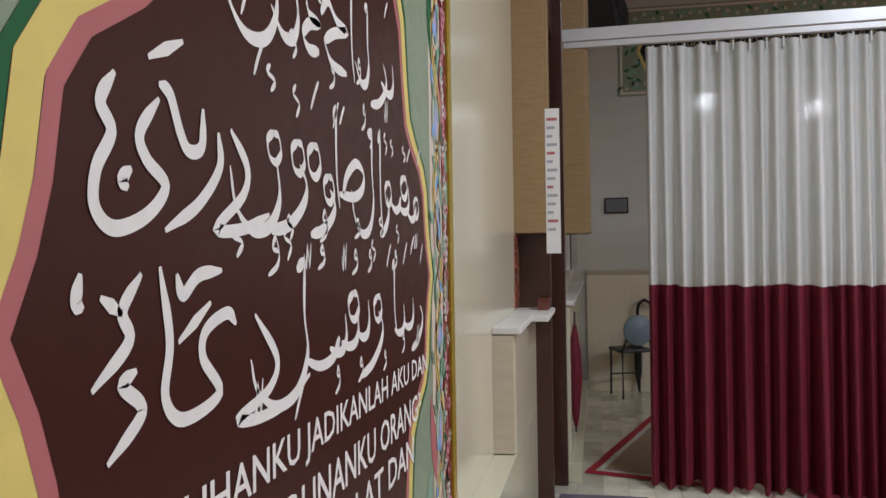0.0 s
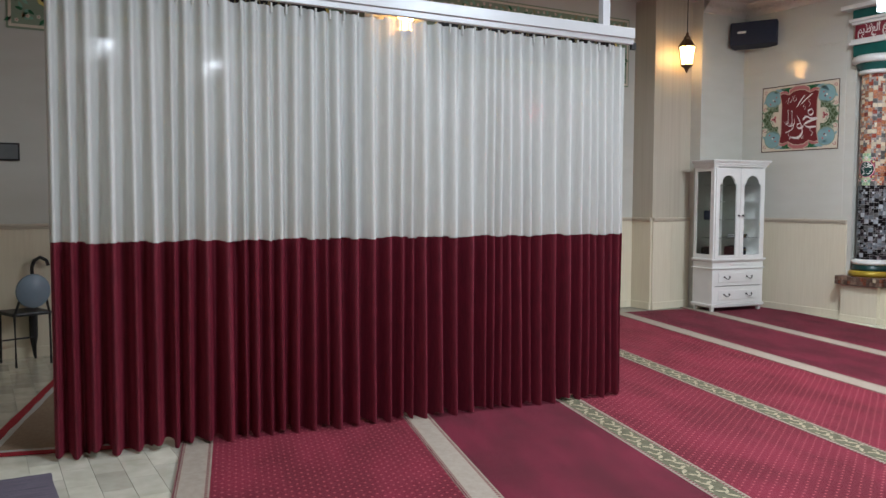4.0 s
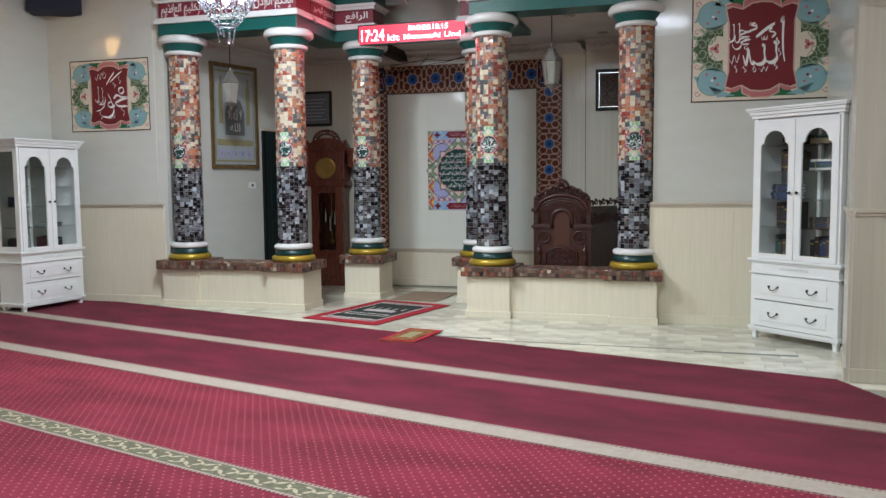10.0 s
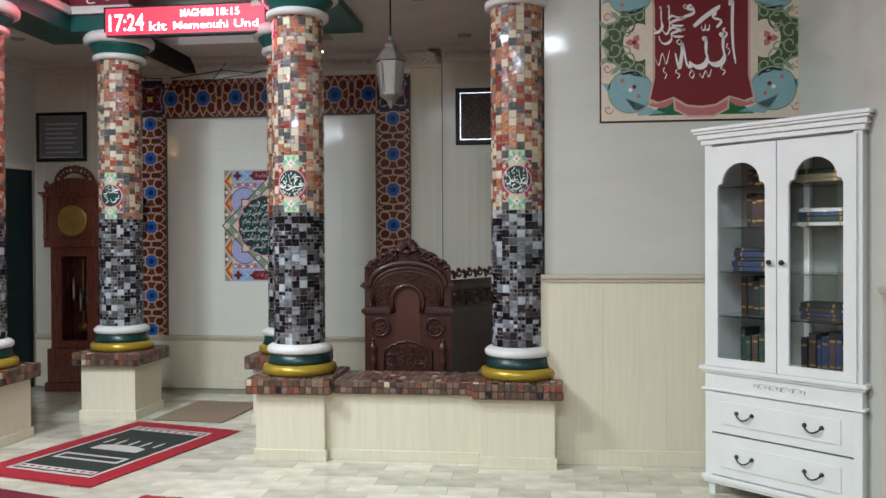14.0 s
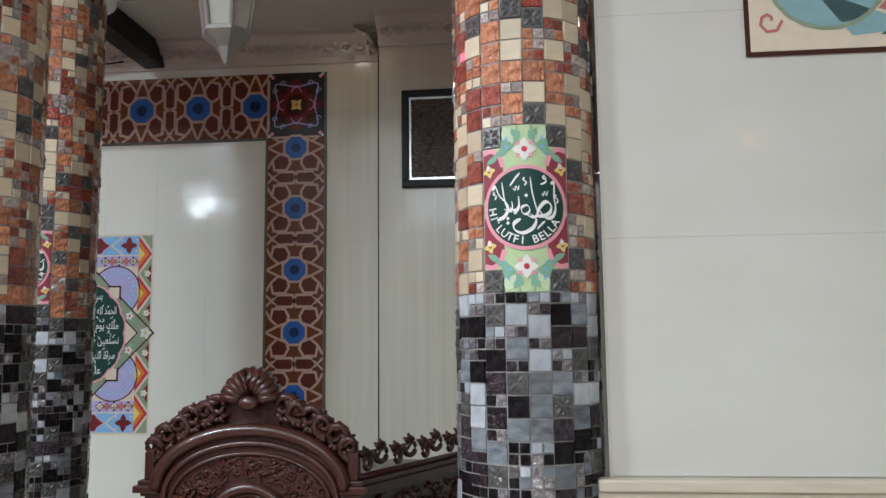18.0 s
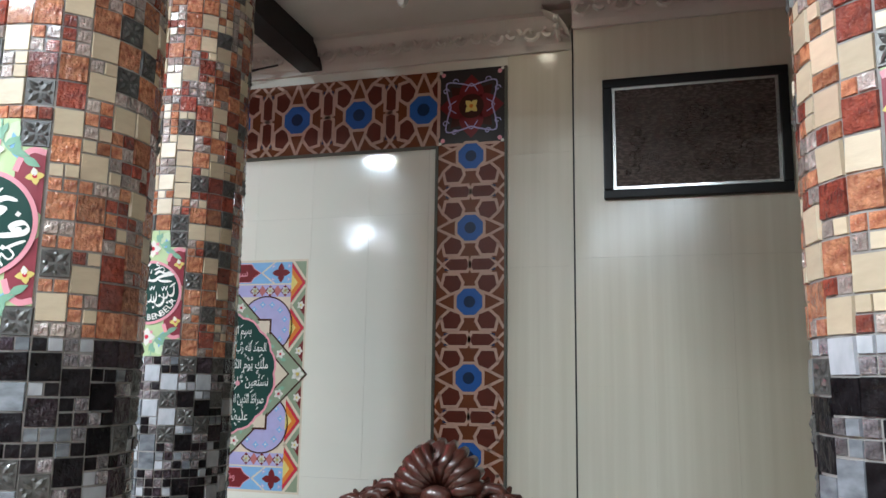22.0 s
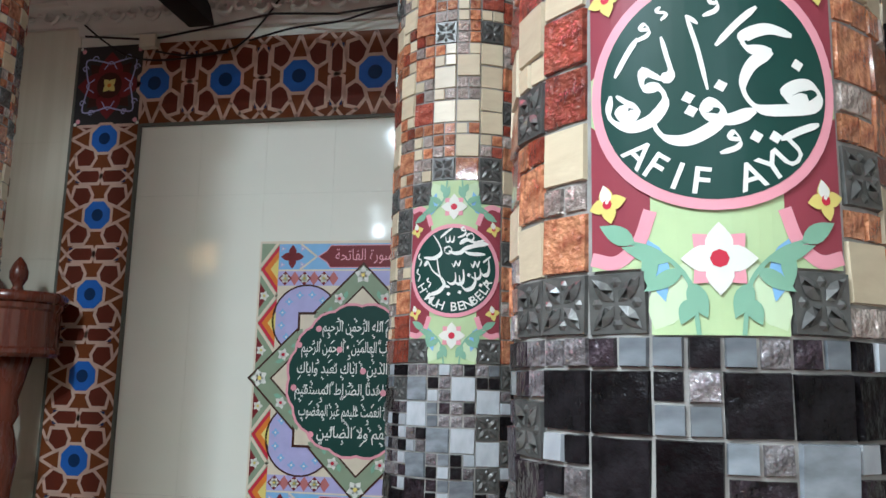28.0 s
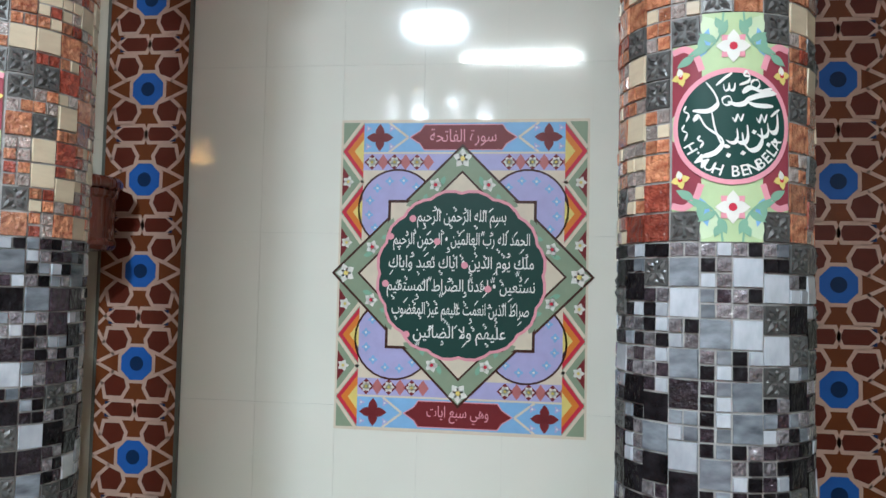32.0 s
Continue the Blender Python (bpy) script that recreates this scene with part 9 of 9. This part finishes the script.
part("ledge_body", box(-5.9, YBACK + 0.2, 0, -2.66, -9.36, 1.10, bevel=0.003), M["back_tile"], far_led)
part("ledge_cap", box(-5.9, YBACK + 0.2, 1.10, -2.64, -9.33, 1.13, bevel=0.006), M["white_paint"], far_led)
part("ledge_foot", box(-5.9, YBACK + 0.2, 0, -2.64, -9.30, 0.12, bevel=0.004), M["back_tile"], far_led)
cl = thing("folded_umbrella", pose(-2.80, -9.335, 0), "furled maroon umbrella hanging against the ledge", "umbrella")
part("cloth", lathe([(0.004, 0.30), (0.02, 0.36), (0.045, 0.62), (0.038, 0.80), (0.012, 0.96), (0, 0.98)], seg=12), M["velvet"], cl, "", True)
part("shaft", tube([(0, 0, 0.28), (0, 0, 1.05)], 0.006, 6), M["black"], cl)
glass = thing("wall_cabinet_glass", pose(0, 0, 0), "tall glazed notice case on the far wall", "notice case")
part("case_back", box(-5.2, YBACK + 0.2, 1.3, -3.5, -9.38, 3.0), M["white_paint"], glass)
part("case_pane", box(-5.2, -9.38, 1.3, -3.5, -9.372, 3.0), M["glass"], glass)

# stool, mats, plaque by the far wall
st = thing("stool_chair", pose(-5.72, -8.88, 0, 0, 0, -70), "black folding chair with a round pale blue back", "chair")
part("seat", box(-0.17, -0.17, 0.44, 0.17, 0.17, 0.475, bevel=0.02), M["black"], st)
part("backrest", lathe([(0, -0.012), (0.14, -0.012), (0.15, 0.0), (0.14, 0.012), (0, 0.012)], seg=24), material("pale_blue_plastic", (0.22, 0.29, 0.36), 0.4, second=(0.19, 0.25, 0.31), scale=9), st, "round pale blue back", True).matrix_local = pose(0, 0.19, 0.66, 90)
for x in (-0.15, 0.15):
    part("leg", tube([(x, -0.15, 0.0), (x, -0.14, 0.45)], 0.011, 8), M["black"], st)
    part("leg", tube([(x, 0.17, 0.0), (x, 0.16, 0.45), (x * 0.7, 0.19, 0.62)], 0.011, 8), M["black"], st)
part("foot_rung", tube([(-0.15, -0.145, 0.2), (0.15, -0.145, 0.2)], 0.008, 6), M["black"], st)
um = thing("umbrella", pose(-5.93, -8.80, 0), "black umbrella with a hooked handle behind the chair", "umbrella")
part("handle", tube([(0.0, 0, 0.72), (0, 0, 0.84), (0, 0.02, 0.90), (0, 0.07, 0.93), (0, 0.12, 0.90), (0, 0.135, 0.85)], 0.016, 8), M["black"], um, "", True)
part("cloth", lathe([(0.006, 0.02), (0.035, 0.2), (0.04, 0.6), (0.015, 0.73), (0, 0.74)], seg=12), M["black"], um)
pq = thing("plaque", pose(LWX + 0.002, -8.99, 1.89, 0, 0, 90), "small dark metal plaque on the far wall", "plaque")
part("plaque_body", box(-0.12, -0.025, -0.08, 0.12, 0, 0.08, bevel=0.006), M["p_char"], pq)
part("plaque_face", box(-0.105, -0.028, -0.065, 0.105, -0.024, 0.065), M["p_grey"], pq)
mat_g = material("grey_rag_mat", (0.20, 0.17, 0.22), 0.95, second=(0.08, 0.07, 0.09), scale=4, stretch=(1, 60, 1), mix=0.4, bump=0.5, bump_scale=200)
rug(pose(-1.95, -9.17, 0.004, 0, 0, 90), 0.5, 0.8, [("weave", 0.0, mat_g, 0.012)], "grey striped rag mat at the doorway", mat_g, 9)
rug(pose(-3.9, -8.55, 0.004, 0, 0, 74), 0.85, 2.4, [("border", 0.0, rug_red, 0.006), ("line", 0.06, rug_white, 0.001), ("weave", 0.10, rug_tan, 0.001)], "red bordered runner behind the curtain", None, 10)

# painted frieze on the far side wall
for y0, y1 in ((-8.95, -5.65), (-4.75, -1.52)):
    fr = thing("painted_frieze", pose(LWX + 0.004, (y0 + y1) / 2, 3.45, 0, 0, 90), "green flowered frieze with gold lettering on a dark cartouche", "frieze", "painted friezes")
    w = y1 - y0
    part("plate", box(-w / 2, -0.004, -0.45, w / 2, 0, 0.45), M["p_sage"], fr)
    art = Art(merge=True)
    c = [(-w / 2 + 0.28, -0.2), (-w / 2 + 0.2, 0), (-w / 2 + 0.28, 0.2), (-w / 2 + 0.45, 0.27), (w / 2 - 0.45, 0.27), (w / 2 - 0.28, 0.2), (w / 2 - 0.2, 0), (w / 2 - 0.28, -0.2), (w / 2 - 0.45, -0.27), (-w / 2 + 0.45, -0.27)]
    art.line("cartouche_edge", M["p_yellow"], c, 0.03, 8, True)
    art.poly("cartouche", M["p_black"], c, 7)
    art.line("frieze_edge", M["p_cream"], [(-w / 2 + 0.03, -0.42), (w / 2 - 0.03, -0.42), (w / 2 - 0.03, 0.42), (-w / 2 + 0.03, 0.42)], 0.025, 7, True)
    rnd = random.Random(3)
    for k in range(int(w / 0.09)):
        x = -w / 2 + 0.09 * (k + 0.5)
        for z in (-0.35, 0.35):
            art.poly("frieze_leaf", M[rnd.choice(("p_deepgreen", "p_khaki", "p_leaf"))], petal(x, z, rnd.uniform(0, 6.28), 0.075, 0.032, 5), 7)
            art.flower("frieze_flower", x + 0.04, z + rnd.uniform(-0.03, 0.03), 0.022, 8, "p_cream", "p_rose", 5)
    for s in (-1, 1):
        for k in range(26):
            art.poly("frieze_leaf", M[rnd.choice(("p_deepgreen", "p_khaki", "p_leaf"))], petal(s * (w / 2 - 0.13) + rnd.uniform(-0.07, 0.07), rnd.uniform(-0.3, 0.3), rnd.uniform(0, 6.28), 0.07, 0.03, 5), 7)
    for k in range(int((w - 1.0) / 0.11)):
        x = -w / 2 + 0.5 + 0.11 * k
        art.line("gold_stroke", M["p_khaki"], [(x, -0.1 + 0.05 * math.sin(k * 2.1)), (x + 0.05, 0.12 + 0.05 * math.sin(k)), (x + 0.09, -0.02), (x + 0.12, 0.06 * math.sin(k * 1.3))], 0.02, 8)
    art.build(fr, pose(0, -0.0042, 0, 90))
structure("pilaster_far", box(LWX, -5.6, 0, -5.62, -4.85, CEIL), M["stripe_tile"], "pilaster clad in faintly striped beige tiles", "pilaster")

# a cable slung over the mihrab
cb = thing("cable", pose(0, 0, 0), "thin black cable slung along the mihrab beam", "cable")
part("wire", tube([(-2.1, NY - 0.06, 3.12), (-1.8, NY - 0.03, 3.10), (-1.5, NY - 0.05, 3.13), (-1.2, NY - 0.08, 3.16), (-0.9, NY - 0.12, 3.12), (-0.5, NY - 0.1, 3.17)], 0.005, 6), M["p_black"], cb)
for run in ([(-1.32, 2.50, 3.061), (-1.12, 2.49, 3.10), (-0.92, 2.49, 3.117), (-0.77, 2.49, 3.153), (-0.60, 2.5, 3.19)],
            [(-1.16, 2.46, 3.24), (-1.25, 2.48, 3.139), (-1.347, 2.50, 3.055), (-1.437, 2.51, 3.026), (-1.61, 2.51, 3.013), (-1.77, 2.52, 3.046)],
            [(-2.12, 2.5, 3.182), (-2.01, 2.5, 3.095), (-1.88, 2.5, 3.02), (-1.715, 2.51, 2.998), (-1.42, 2.51, 3.018)]):
    part("wire", tube([(x, y, z) for (x, y), z in zip([p for p in smooth_path([q[:2] for q in run], 6)], [p[1] for p in smooth_path([(q[0], q[2]) for q in run], 6)])], 0.0045, 6), M["p_black"], cb)
part("socket", box(-1.84, NY - 0.05, 3.06, -1.76, NY - 0.013, 3.12, bevel=0.004), M["p_cream"], cb)

# ---- marble floor pieces ----
TW, TH = 0.30, 0.15
tile_mesh = mesh_of("floor_tile", box(-TW / 2 + 0.001, -TH / 2 + 0.001, -0.006, TW / 2 - 0.001, TH / 2 - 0.001, 0.0), M["marble"])
CN = Vector((math.sin(radians(CA)), -math.cos(radians(CA)), 0))


def under_carpet(x, y):
    s = (Vector((x, y, 0)) - CO).dot(CN)
    return 0.12 < s < 7.15


floor_tiles = tagged(new("floor_tiles"), "pale veined marble floor pieces", "floor tiles", kind="structure")
loose, rest = [], []
for j in range(int((NY - YBACK) / TH) + 2):
    y = YBACK - 0.6 + (j + 0.5) * TH
    for i in range(int((RWX - LWX) / TW) + 2):
        x = LWX + (i + (0.5 if j % 2 else 0.0)) * TW
        if y > NY or x > RWX or under_carpet(x, y):
            continue
        (loose if -1.6 < x < 3.3 and -2.1 < y < 0.2 and len(loose) < 300 else rest).append((x, y))
for x, y in loose:
    o = new("floor_tile", tile_mesh)
    o.parent = floor_tiles
    o.location = (x, y, 0)
bm_v, bm_f = [], []
for x, y in rest:
    n = len(bm_v)
    a, b = TW / 2 - 0.001, TH / 2 - 0.001
    bm_v += [(x - a, y - b, 0), (x + a, y - b, 0), (x + a, y + b, 0), (x - a, y + b, 0), (x - a, y - b, -0.005), (x + a, y - b, -0.005), (x + a, y + b, -0.005), (x - a, y + b, -0.005)]
    bm_f += [(n, n + 1, n + 2, n + 3), (n, n + 4, n + 5, n + 1), (n + 1, n + 5, n + 6, n + 2), (n + 2, n + 6, n + 7, n + 3), (n + 3, n + 7, n + 4, n)]
me = bpy.data.meshes.new("floor_tiles_far")
me.from_pydata(bm_v, [], bm_f)
me.materials.append(M["marble_isle"])
o = tagged(new("floor_tiles_far", me), kind="stuff")
o.parent = floor_tiles
for x0, x1, yc, th in ((-0.1, 0.53, -1.11, 0.045), (0.53, 2.33, -1.185, 0.008), (2.33, 3.15, -1.25, 0.05)):
    part("dark_strip", box(x0, yc - th / 2, 0.0, x1, yc + th / 2, 0.0025), M["dark_marble"], floor_tiles, "dark marble inlay strip")
